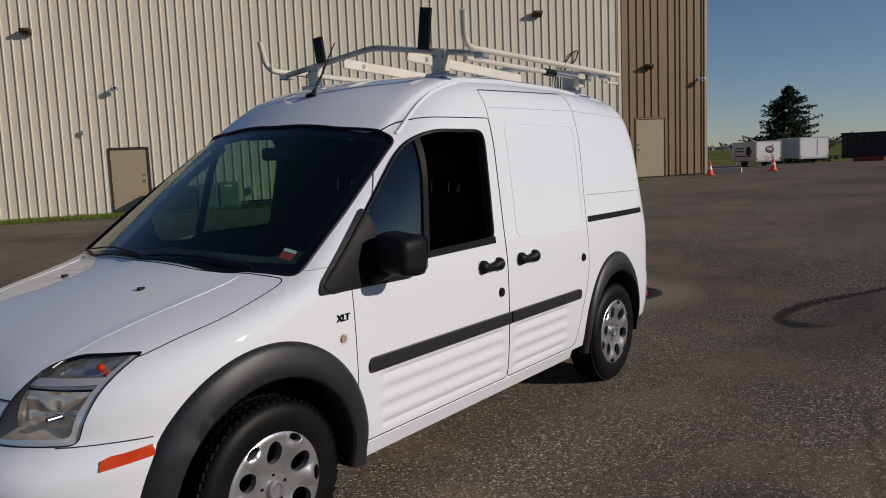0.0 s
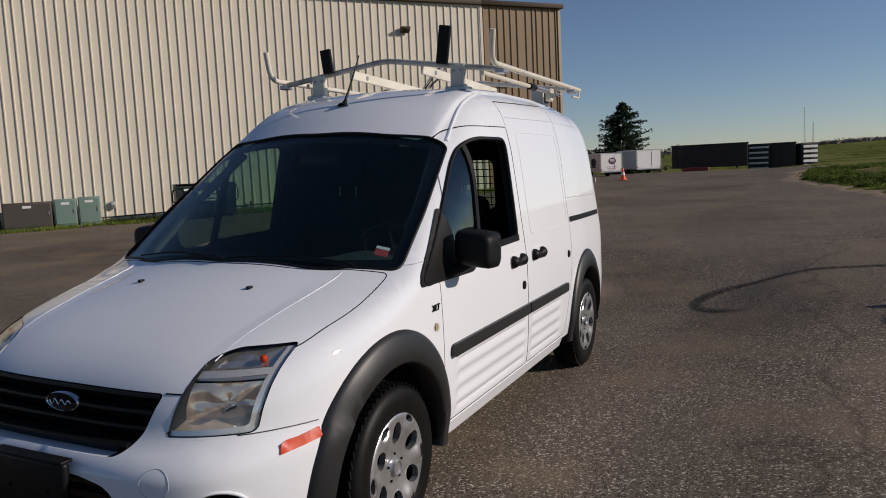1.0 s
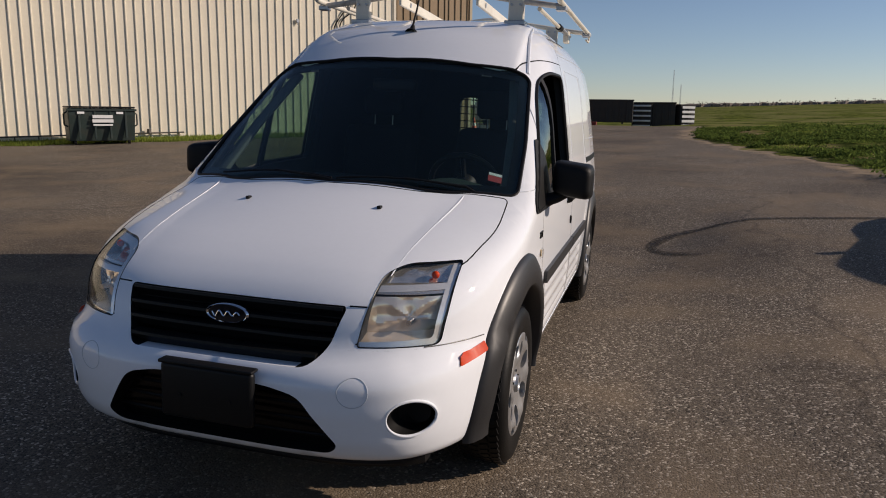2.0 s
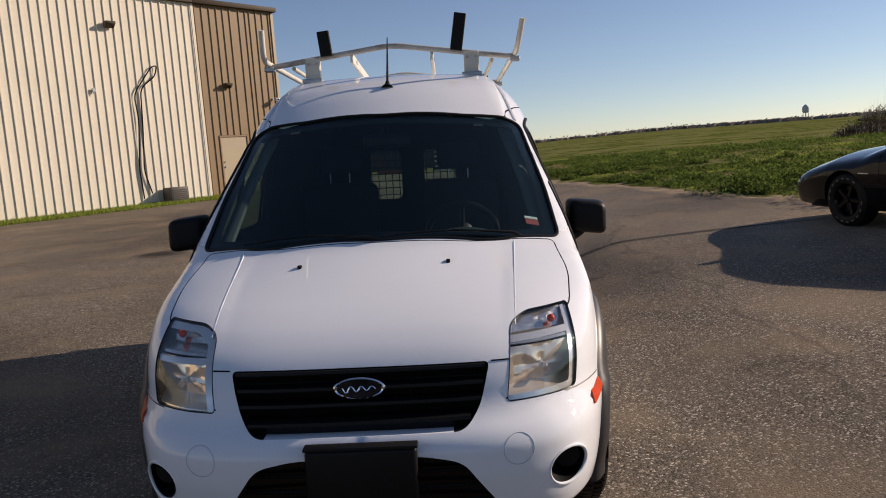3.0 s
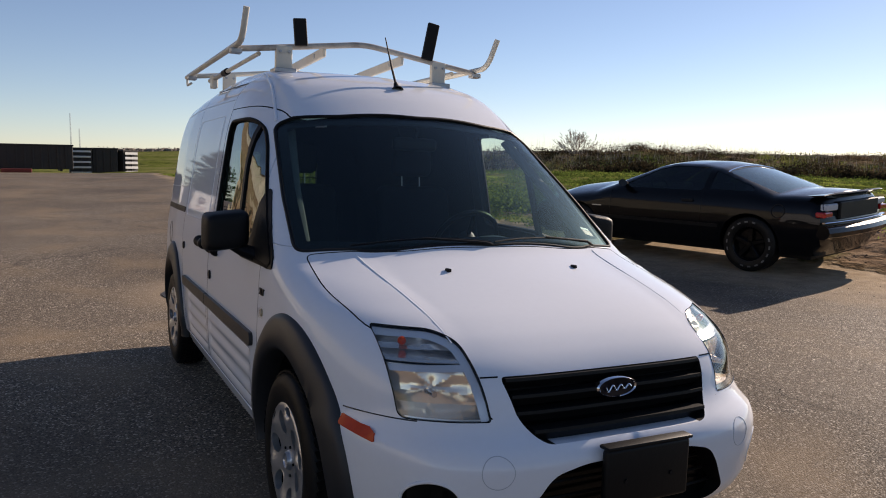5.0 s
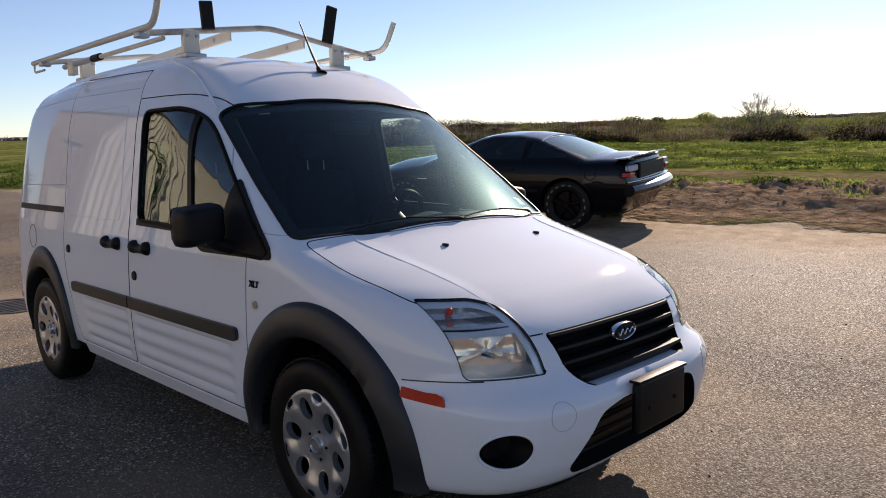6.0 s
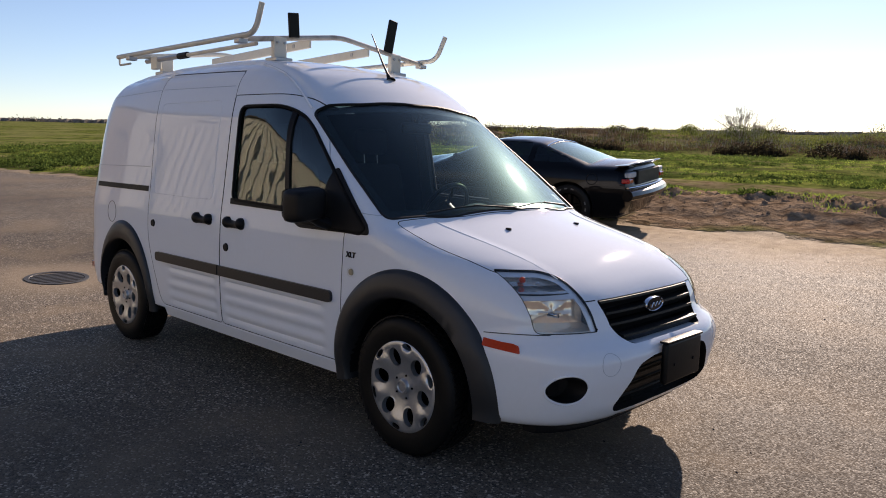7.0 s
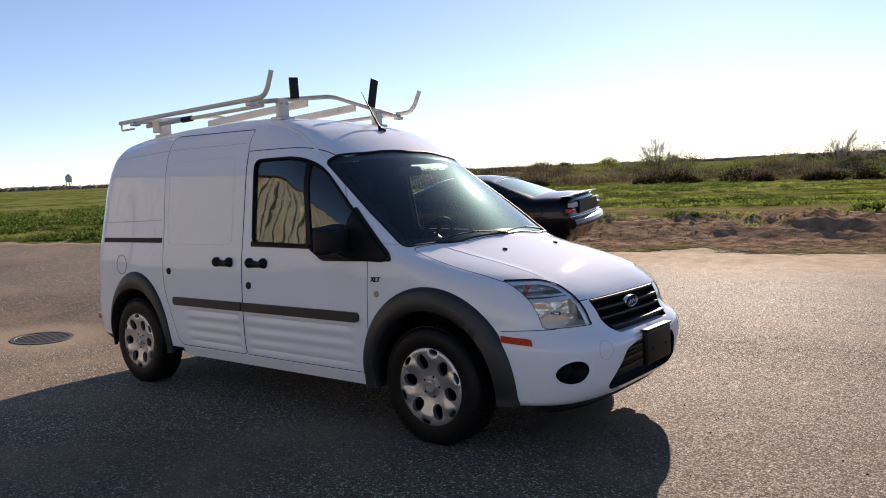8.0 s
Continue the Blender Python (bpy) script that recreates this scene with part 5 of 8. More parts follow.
def van_glass():
    scr = rounded(SCREEN, 0.05)
    g = patch("windscreen", scr, "top", -0.004, 0.004, M["glass"], van, "dark tinted windscreen", 0.05)
    # black band round the screen
    inner = shrink(scr, 0.055)
    n = len(scr)
    for k in range(1):
        pts, fs = [], []
        o = np.array(scr)
        i = np.array(inner)
        p = np.concatenate([np.stack([o[:, 0], o[:, 1], top_z(o[:, 0], o[:, 1])], 1), np.stack([i[:, 0], i[:, 1], top_z(i[:, 0], i[:, 1])], 1)])
        p = p + van_normal(p) * -0.010
        fs = [(j, (j + 1) % n, (j + 1) % n + n, j + n) for j in range(n)]
        obj("screen_band", p, fs, M["gloss_black"], van, "black printed band round the windscreen")
    seam("screen_seal", shrink(scr, 0.004), "top", van, M["black_plastic"], 0.008, closed=True, off=-0.002)
    for s in (1, -1):
        d = doors["front_door", s]
        main = [(1.465, 1.09), (0.942, 1.075), (1.035, 1.598), (1.10, 1.61), (1.50, 1.61)]
        q = [(0.910, 1.075), (0.60, 1.03), (0.52, 1.20), (0.90, 1.535), (1.005, 1.58)]
        # the driver's window is wound down
        for nm, poly in (("window_pane", rounded(main, 0.04)), ("quarter_pane", q))[1 if s > 0 else 0:]:
            g = patch(nm, poly, "side", -0.008, 0.004, M["side_glass"], d, "dark tinted side glass", 0.08, s)
            seam("window_seal", shrink(WINDOW, 0.004), "side", d, M["black_plastic"], 0.0105, s, True, -0.001)
        patch("window_divider", [(0.945, 1.055), (0.905, 1.055), (1.005, 1.585), (1.04, 1.597)], "side", 0.001, 0.02, M["black_plastic"], d, "", 0.06, s)
        patch("waist_trim", [(1.485, 1.058), (1.485, 1.092), (0.92, 1.078), (0.92, 1.048)], "side", 0.006, 0.02, M["black_plastic"], d, "", 0.06, s)
        patch("mirror_sail", rounded([(0.245, 0.985), (0.80, 0.978), (0.93, 1.05), (0.66, 1.055), (0.58, 1.30), (0.265, 1.03)], [0.03, 0.03, 0.03, 0.06, 0.03, 0.03]), "side", 0.006, 0.025, M["black_plastic"], d, "black plastic corner panel", 0.05, s)
    for s in (1, -1):
        bm = bmesh.new()
        o = [(s * x, z) for x, z in ((0.10, 1.10), (0.38, 1.10), (0.36, 1.52), (0.10, 1.52))]
        vs = [bm.verts.new((x, float(tail(z)) - 0.16 * x ** 4 - 0.02, z)) for x, z in o]
        bm.faces.new(vs)
        g = part("rear_window", bm, M["side_glass"], van, "", 0)
        bm = bmesh.new()
        for x in np.arange(0.12, 0.38, 0.06):
            cyl(bm, (s * x, 3.56, 1.09), (s * x, 3.50, 1.53), 0.004, None, 5)
        for z in np.arange(1.14, 1.52, 0.06):
            cyl(bm, (s * 0.09, 3.60 - (z - 1.1) * 0.15 - 0.05, z), (s * 0.39, 3.60 - (z - 1.1) * 0.15 - 0.05, z), 0.004, None, 5)
        part("window_grille", bm, M["black_plastic"], van, "wire guard behind the rear window")


van_glass()


def door_details():
    for s in (1, -1):
        for nm, y in (("front_door", 1.415), ("sliding_door", 1.775)):
            d = doors[nm, s]
            x = float(side_x(y, 0.96)) * s
            patch("handle_recess", rounded([(y - 0.105, 0.925), (y + 0.105, 0.925), (y + 0.105, 0.992), (y - 0.105, 0.992)], 0.033), "side", 0.003, 0.006, M["paint"], d, "", 0.05, s)
            bm = bmesh.new()
            tube(bm, [(x + s * 0.006, y + a * 0.001, 0.952 - b * 0.001) for a, b in ((-104, 2), (-96, 1), (-80, 0), (-62, 0), (-42, 6), (0, 9), (42, 6), (62, 0), (80, 0), (96, 1), (104, 2))], [0.006, 0.024, 0.034, 0.034, 0.024, 0.021, 0.024, 0.034, 0.034, 0.024, 0.006], 14)
            part("door_handle", bm, M["black_plastic"], d, "black pull handle")
            yk, zk = (1.508, 0.803) if nm == "front_door" else (2.44, 0.872)
            xk = float(side_x(yk, zk)) * s
            bm = bmesh.new()
            cyl(bm, (xk - s * 0.004, yk, zk), (xk + s * 0.008, yk, zk), 0.026, 0.022, 20)
            lk = part("lock_cover", bm, M["black_plastic"], d)
            y0, y1 = (0.502, 1.577) if nm == "front_door" else (1.592, 2.385)
            r1 = [0.026, 0.0, 0.0, 0.026]
            patch("side_moulding", rounded([(y0, 0.630), (y1, 0.630), (y1, 0.688), (y0, 0.688)], r1 if nm == "front_door" else [0, 0.026, 0.026, 0]), "side", 0.017, 0.02, M["grey_plastic"], d, "dark grey rubbing strip", 0.06, s)
        # pressed lines on the flanks and the roof edge; grey panel_line beads paint the creases' shade
        seam("panel_line", rounded([(1.70, 1.07), (2.47, 1.07), (2.51, 1.665), (1.73, 1.665)], 0.05), "side", doors["sliding_door", s], M["paint"], 0.0022, s, True)
        seam("panel_line", [(1.64, 1.748), (2.56, 1.762)], "side", doors["sliding_door", s], M["trailer_grey"], 0.0018, s)
        seam("door_top_gap", [(1.63, 1.840), (2.57, 1.868)], "side", van, M["grey_plastic"], 0.0035, s)
        seam("panel_line", [(2.585, 1.762), (3.40, 1.74)], "side", van, M["trailer_grey"], 0.0018, s)
        seam("panel_line", [(2.56, 1.245), (3.50, 1.235)], "side", van, M["trailer_grey"], 0.0025, s)
        seam("cowl_seam", [(0.42, 1.075), (0.33, 1.085), (0.24, 1.075)], "side", van, M["trailer_grey"], 0.002, s)
        seam("roof_strip", [(s * 0.668, 0.945), (s * 0.640, 1.10), (s * 0.605, 1.30), (s * 0.575, 1.55)], "top", van, M["paint"], 0.009, off=0.0)
        # slide rail, fuel flap, badge, repeater
        patch("slide_rail", rounded([(2.545, 1.078), (3.42, 1.078), (3.42, 1.114), (2.545, 1.114)], 0.006), "side", 0.003, 0.006, M["black_plastic"], van, "black sliding door rail slot", 0.1, s)
        if s < 0:
            seam("fuel_flap", [(3.117 + 0.075 * math.cos(a), 0.905 + 0.075 * math.sin(a)) for a in np.linspace(0, 2 * math.pi, 41)[:-1]], "side", van, M["grey_plastic"], 0.0022, s, True)
        xb = float(side_x(0.36, 0.80)) * s
        bm = bmesh.new()
        cyl(bm, (xb - s * 0.004, 0.36, 0.80), (xb + s * 0.012, 0.36, 0.80), 0.026, 0.020, 20)
        part("side_repeater", bm, M["lens"], van, "clear round side repeater")
        bm = bmesh.new()
        cyl(bm, (xb - s * 0.002, 0.36, 0.80), (xb + s * 0.006, 0.36, 0.80), 0.017, 0.015, 16)
        part("repeater_bulb", bm, M["tan_trim"], van)
        # trim letters
        cu = bpy.data.curves.new("letters", "FONT")
        cu.body, cu.size, cu.extrude, cu.shear, cu.offset = "XLT", 0.038, 0.003, 0.15, 0.0006
        tmp = new("letters", cu)
        me = bpy.data.meshes.new_from_object(tmp.evaluated_get(bpy.context.evaluated_depsgraph_get()))
        bpy.data.objects.remove(tmp)
        ob = new("trim_letters", me)
        finish(ob, M["gloss_black"], 0)
        ob.parent = van
        xl = float(side_x(0.37, 0.885)) + 0.003
        ob.matrix_local = Matrix.Translation((s * xl, 0.365 - s * 0.036, 0.870)) @ pose(0, 0, 0, 90, 0, 90 * s)
        # front marker lamp in the bumper's corner
        patch("side_marker", rounded([(-0.588, 0.569), (-0.432, 0.587), (-0.426, 0.619), (-0.578, 0.597)], 0.007), "side", 0.005, 0.012, M["amber"], bumper, "amber side marker lamp", 0.04, s)
        seam("bumper_seam", [(-0.66, 0.6445), (-0.55, 0.643), (-0.425, 0.640)], "side", bumper, M["grey_plastic"], 0.0022, s)
        tc = [(s * (0.487 + 0.047 * math.cos(a)), 0.527 + 0.047 * math.sin(a)) for a in np.linspace(0, 2 * math.pi, 33)[:-1]]
        seam("tow_cover", tc, "front", bumper, M["trailer_grey"], 0.0014, closed=True, off=-0.0004)
        # fog recess
        fy = float(front_y(s * 0.655, 0.435))
        bm = bmesh.new()
        ring = [(s * (0.650 + 0.062 * math.cos(a)), 0.432 + 0.058 * math.sin(a)) for a in np.linspace(0, 2 * math.pi, 41)[:-1]]
        fyr = front_y([p[0] for p in ring], [p[1] for p in ring])
        tube(bm, [(p[0] + (p[0] - s * 0.65) * 0.09, float(y) + 0.002, p[1] + (p[1] - 0.432) * 0.09) for p, y in zip(ring, fyr)], 0.0055, 8, True)
        part("fog_rim", bm, M["paint"], bumper)
        bm = bmesh.new()
        cyl(bm, (s * 0.655, fy + 0.105, 0.435), (s * 0.655, fy + 0.075, 0.435), 0.05, 0.042, 20)
        bk = [bm.verts.new((p[0], float(y) + 0.10, p[1])) for p, y in zip(ring, fyr)]
        fr_ = [bm.verts.new((p[0], float(y) + 0.003, p[1])) for p, y in zip(ring, fyr)]
        for j in range(40):
            bm.faces.new((fr_[j], fr_[(j + 1) % 40], bk[(j + 1) % 40], bk[j]))
        bm.faces.new(bk)
        part("fog_blank", bm, M["black_plastic"], bumper)


door_details()


def mirror(s):
    d = doors["front_door", s]
    bm = bmesh.new()
    vs = box(bm, (0, 0, 0), (1, 1, 1), 0.0)
    bmesh.ops.subdivide_edges(bm, edges=bm.edges[:], cuts=6, use_grid_fill=True)
    for v in bm.verts:
        c = v.co * 2 - Vector((1, 1, 1))
        r = (abs(c.x) ** 7 + abs(c.y) ** 4 + abs(c.z) ** 7) ** (1 / 6)
        q = c / max(r, 1e-6) * max(abs(c.x), abs(c.y), abs(c.z))
        k = 1 - 0.10 * (q.y * -0.5 + 0.5)
        v.co = Vector((s * (0.968 + 0.097 * q.x * k), 0.600 + 0.072 * q.y, 1.112 + 0.085 * q.z * k - 0.01 * q.x))
    h = part("door_mirror", bm, M["black_plastic"], d, "black door mirror housing", 60)
    bm = bmesh.new()
    tube(bm, [(s * 0.845, 0.56, 1.01), (s * 0.90, 0.58, 1.03), (s * 0.94, 0.595, 1.06)], [0.045, 0.04, 0.045], 12, flat=0.7)
    part("mirror_arm", bm, M["black_plastic"], h)
    bm = bmesh.new()
    vs = [bm.verts.new((s * (0.972 + 0.082 * a), 0.674, 1.112 + 0.074 * c)) for a, c in rounded([(-1, -1), (1, -1), (1, 1), (-1, 1)], 0.4)]
    bm.faces.new(vs)
    bmesh.ops.solidify(bm, geom=bm.faces[:], thickness=0.004)
    part("mirror_glass", bm, M["chrome"], h)


mirror(1), mirror(-1)


def bonnet_creases():
    """A fine pressed ridge down each side of the bonnet, dying out towards the nose."""
    for s in (1, -1):
        pts = [(s * (0.571 - 0.09 * (0.1 - y)), y) for y in np.linspace(0.11, -0.58, 14)]
        for k, (a, b, r) in enumerate(((0, 6, 0.0030), (5, 11, 0.0027), (10, 14, 0.0024))):
            seam("pressed_ridge", pts[a:b], "top", hood, M["paint"], r, 1, False, -0.0009 - 0.0004 * k)


bonnet_creases()


def cut_band(poly, lo, hi):
    """The part of a convex outline between two heights."""
    for z0, keep in ((lo, 1), (hi, -1)):
        out = []
        for (x0, a), (x1, b) in zip(poly, poly[1:] + poly[:1]):
            if keep * (a - z0) >= 0:
                out.append((x0, a))
            if (a - z0) * (b - z0) < 0:
                u = (z0 - a) / (b - a)
                out.append((x0 + (x1 - x0) * u, z0))
        poly = out
    return poly


def lamps():
    for s in (1, -1):
        poly = [(s * x, z) for x, z in LAMP]
        hl = patch("headlamp", poly, "front", -0.001, 0.004, M["lens"], van, "clear headlamp with an amber bulb", 0.03)

        def bowl(name, pl, off, material, wob=0.0, label="", res=0.016):
            """A lamp insert set back from the lens, its facets tilted at random."""
            ob = patch(name, [(s * x, z) for x, z in pl], "front", off, 0.003, material, hl, label, res)
            if wob:
                for v in ob.data.vertices:
                    v.co.y += random.uniform(-wob, wob) + wob * 1.5 * math.sin(v.co.x * 70)
                ob.data.polygons.foreach_set("use_smooth", [False] * len(ob.data.polygons))
            return ob

        bowl("back_plate", shrink(LAMP, 0.001), -0.15, M["lamp_shell"])
        # the openings follow the lamp's outline, with a band left between them
        inner = shrink(LAMP, 0.007)
        main, upper = cut_band(inner, 0.0, 0.798), cut_band(inner, 0.815, 2.0)
        # grey bezel with two openings
        rim, holes = shrink(LAMP, 0.003), (main, upper)
        bz = patch("bezel", [(s * x, z) for x, z in rim], "front", -0.008, 0.004, M["lamp_shell"], hl, "grey bezel round the reflectors", 0.05)
        for pl in holes:
            carve(bz, prism([(s * x, z) for x, z in pl], "y", -1.2, -0.30))
        finish(bz, M["lamp_shell"], 35)
        bz.name = "bezel"
        for nm, pl, cx, cz, rx, rz, deep, back in (("main_reflector", main, 0.592, 0.727, 0.122, 0.073, 0.016, 0.056), ("upper_reflector", upper, 0.607, 0.846, 0.112, 0.036, 0.012, 0.036)):
            rf = bowl(nm, shrink(pl, -0.007), -0.0125, M["reflector"], 0, "curved silver reflector", 0.008)
            for v in rf.data.vertices:
                u, w = (abs(v.co.x) - cx) / rx, (v.co.z - cz) / rz
                well = max(0, 1 - u * u) * max(0, 1 - w * w)
                fan = abs(math.sin(2.5 * math.atan2(w, u) + 0.6)) + 0.8 * abs((u * 2.3 + 0.4 * w) % 1 - 0.5)
                # set back above a narrow shelf, then leaning forward to its top edge
                h = min(1, max(0, (v.co.z - cz + rz) / (2 * rz)))
                v.co.y += back * min(h / 0.16, 1) * (1 - h) / 0.84 + deep * well + 0.006 * fan * min(1, 3 * well)
            finish(rf, M["reflector" if nm == "main_reflector" else "upper_reflector"], 9)
        y0 = float(front_y(s * 0.60, 0.715))
        bm = bmesh.new()
        cyl(bm, (s * 0.60, y0 + 0.08, 0.716), (s * 0.60, y0 + 0.034, 0.716), 0.013, 0.010, 16)
        part("bulb_cap", bm, M["chrome"], hl)
        y1 = float(front_y(s * 0.672, 0.845))
        bm = bmesh.new()
        bmesh.ops.create_uvsphere(bm, u_segments=16, v_segments=10, radius=0.014, matrix=Matrix.Translation((s * 0.640, y1 + 0.016, 0.850)))
        part("indicator_bulb", bm, M["amber"], hl, "amber indicator bulb")
        seam("lamp_seal", poly, "front", hl, M["gloss_black"], 0.0016, closed=True)
        seam("bonnet_gap", [(s * 0.418, 0.768), (s * 0.474, 0.768)], "front", van, M["gloss_black"], 0.0028)
        # tail lamps on the rear corners
        bm = bmesh.new()
        box(bm, (s * 0.70 - 0.05, 3.59, 0.70), (s * 0.70 + 0.05, 3.65, 1.05), 0.02)
        part("tail_lamp", bm, M["red"], van, "red tail lamp")
        bm = bmesh.new()
        box(bm, (s * 0.77 - 0.05, 3.46, 0.435), (s * 0.77 + 0.045, 3.62, 0.485), 0.01)
        part("rear_marker", bm, M["red"], van)


lamps()


def front_end():
    bm = bmesh.new()
    gy = [float(front_y(x, 0.68)) for x, z in GRILLE]
    bm.faces.new([bm.verts.new((x * 1.03, y + 0.075, 0.68 + (z - 0.68) * 1.05)) for (x, z), y in zip(GRILLE, gy)])
    bmesh.ops.solidify(bm, geom=bm.faces[:], thickness=0.01)
    gr = part("grille", bm, M["gloss_black"], bumper, "black grille with four slats")
    for i, z in enumerate((0.607, 0.653, 0.699, 0.745)):
        w = float(np.interp(z, [0.588, 0.64, 0.768], [0.335, 0.385, 0.41])) - 0.008
        bm = bmesh.new()
        xs = np.linspace(-w, w, 25)
        ys = front_y(xs, np.full(25, z))
        vs = []
        for x, y in zip(xs, ys):
            vs.append([bm.verts.new((x, float(y) + a, z + c)) for a, c in ((0.004, 0.019), (0.002, 0.009), (0.022, -0.018), (0.055, -0.018), (0.055, 0.019))])
        for a, c in zip(vs, vs[1:]):
            for j in range(5):
                bm.faces.new((a[j], a[(j + 1) % 5], c[(j + 1) % 5], c[j]))
        bm.faces.new(vs[0]), bm.faces.new(vs[-1])
        part("slat", bm, M["dark_slat"], gr)
    y = float(front_y(0, 0.71))
    bm = bmesh.new()
    el = [(0.082 * math.cos(a), 0.034 * math.sin(a)) for a in np.linspace(0, 2 * math.pi, 49)[:-1]]
    for k, (sc, d) in enumerate(((1.0, 0.012), (1.0, -0.004), (0.93, -0.009), (0.86, -0.006))):
        ring = [bm.verts.new((a * sc, y + d, 0.712 + c * sc)) for a, c in el]
        if k:
            for j in range(48):
                bm.faces.new((prev[j], prev[(j + 1) % 48], ring[(j + 1) % 48], ring[j]))
        prev = ring
    bd = part("emblem", bm, M["chrome"], gr, "oval chrome-rimmed emblem")
    bm = bmesh.new()
    bm.faces.new([bm.verts.new((a * 0.9, y - 0.0045, 0.712 + c * 0.9)) for a, c in el])
    bmesh.ops.solidify(bm, geom=bm.faces[:], thickness=0.006)
    part("emblem_field", bm, M["badge_blue"], bd)
    bm = bmesh.new()
    tube(bm, [(0.052 * u, y - 0.0115, 0.712 + 0.008 * math.sin(u * 10) * (1 - 0.35 * u) + 0.002 * u) for u in np.linspace(-1, 1, 61)], 0.0034, 6)
    part("emblem_mark", bm, M["chrome"], bd)
    # lower intake backing, mesh bars and blank plate
    bm = bmesh.new()
    bm.faces.new([bm.verts.new((x * 1.02, float(front_y(x, 0.42)) + 0.085, 0.42 + (z - 0.42) * 1.05)) for x, z in INTAKE])
    bmesh.ops.solidify(bm, geom=bm.faces[:], thickness=0.01)
    ik = part("lower_intake", bm, M["gloss_black"], bumper, "black lower air intake")
    for z in (0.35, 0.40, 0.45):
        bm = bmesh.new()
        w = float(np.interp(z, [0.30, 0.335, 0.505], [0.40, 0.43, 0.31])) - 0.01
        xs = np.linspace(-w, w, 17)
        tube(bm, [(x, float(front_y(x, 0.42)) + 0.070, z) for x in xs], 0.006, 6)
        part("intake_bar", bm, M["rubber"], ik)
    bm = bmesh.new()
    box(bm, (-0.155, -0.925, 0.388), (0.180, -0.893, 0.574), 0.014, 3)
    pl = part("plate_holder", bm, M["dark_slat"], bumper, "blank black number plate holder")
    bm = bmesh.new()
    box(bm, (-0.158, -0.93, 0.571), (0.183, -0.885, 0.583), 0.005, 2)
    part("plate_lip", bm, M["black_plastic"], pl)
    for x in (-0.08, 0.10):
        bm = bmesh.new()
        cyl(bm, (x, -0.924, 0.47), (x, -0.929, 0.47), 0.007, None, 8)
        part("screw", bm, M["black_plastic"], pl)


front_end()


def chin():
    """Black strip added for the shade under the front bumper."""
    bm = bmesh.new()
    rows = []
    for x in np.linspace(-0.66, 0.66, 25):
        y = float(front_y(x, 0.30))
        rows.append([bm.verts.new((x, y + a, z)) for a, z in ((0.10, 0.262), (0.095, 0.225), (0.105, 0.210), (0.16, 0.210), (0.17, 0.262))])
    for a, c in zip(rows, rows[1:]):
        for j in range(5):
            bm.faces.new((a[j], a[(j + 1) % 5], c[(j + 1) % 5], c[j]))
    bm.faces.new(rows[0]), bm.faces.new(rows[-1])
    part("bumper_shade_strip", bm, M["black_plastic"], bumper, "black strip added for the shade under the bumper")


chin()


def arch(hx, hy):
    """Dark plastic flare round a wheel opening, thick and rounded outwards."""
    s = 1 if hx > 0 else -1
    front = hy < 1
    bm = bmesh.new()
    rows = []
    a0, a1 = (-3, 190)
    for a in np.linspace(a0, a1, 56):
        ca, sa = math.cos(radians(a)), math.sin(radians(a))
        ro_z, ro_y = 0.525, (0.50 if front else 0.43)
        lowside = max(0, -sa) * 0.4
        ri = 0.392
        row = []
        for k, (t, h) in enumerate(((0.0, -0.06), (0.0, 0.020), (0.10, 0.032), (0.45, 0.030), (0.80, 0.020), (0.97, 0.008), (1.0, -0.012))):
            y = hy - ca * (ri + (ro_y - ri) * t)
            z = HUB_Z + 0.016 + sa * (ri + (ro_z - ri) * t)
            row.append((y, z, h))
        rows.append(row)
    # the flare runs on straight down towards the ground at its front foot
    rows = [[(y, z - d, h) for y, z, h in rows[0]] for d in (0.05, 0.025)] + rows
    q = np.array(rows)
    x = side_x(q[..., 0].ravel(), np.maximum(q[..., 1].ravel(), 0.30)).reshape(q.shape[:2])
    grid = [[bm.verts.new((s * (x[i, j] + q[i, j, 2]), q[i, j, 0], q[i, j, 1])) for j in range(q.shape[1])] for i in range(q.shape[0])]
    for a, b in zip(grid, grid[1:]):
        for j in range(len(a) - 1):
            bm.faces.new((a[j], a[j + 1], b[j + 1], b[j]))
    part("wheel_arch", bm, M["grey_plastic"], van, "dark grey plastic wheel arch flare", 50)
    bm = bmesh.new()
    lathe(bm, [(s * 0.60, 0.0), (s * 0.60, 0.36), (s * 0.62, 0.388), (s * 0.85, 0.392)], "x", 40, (0, hy, HUB_Z + 0.018), radians(-6), radians(186))
    part("arch_liner", bm, M["black_plastic"], van)


for hx, hy in HUBS:
    arch(hx, hy)


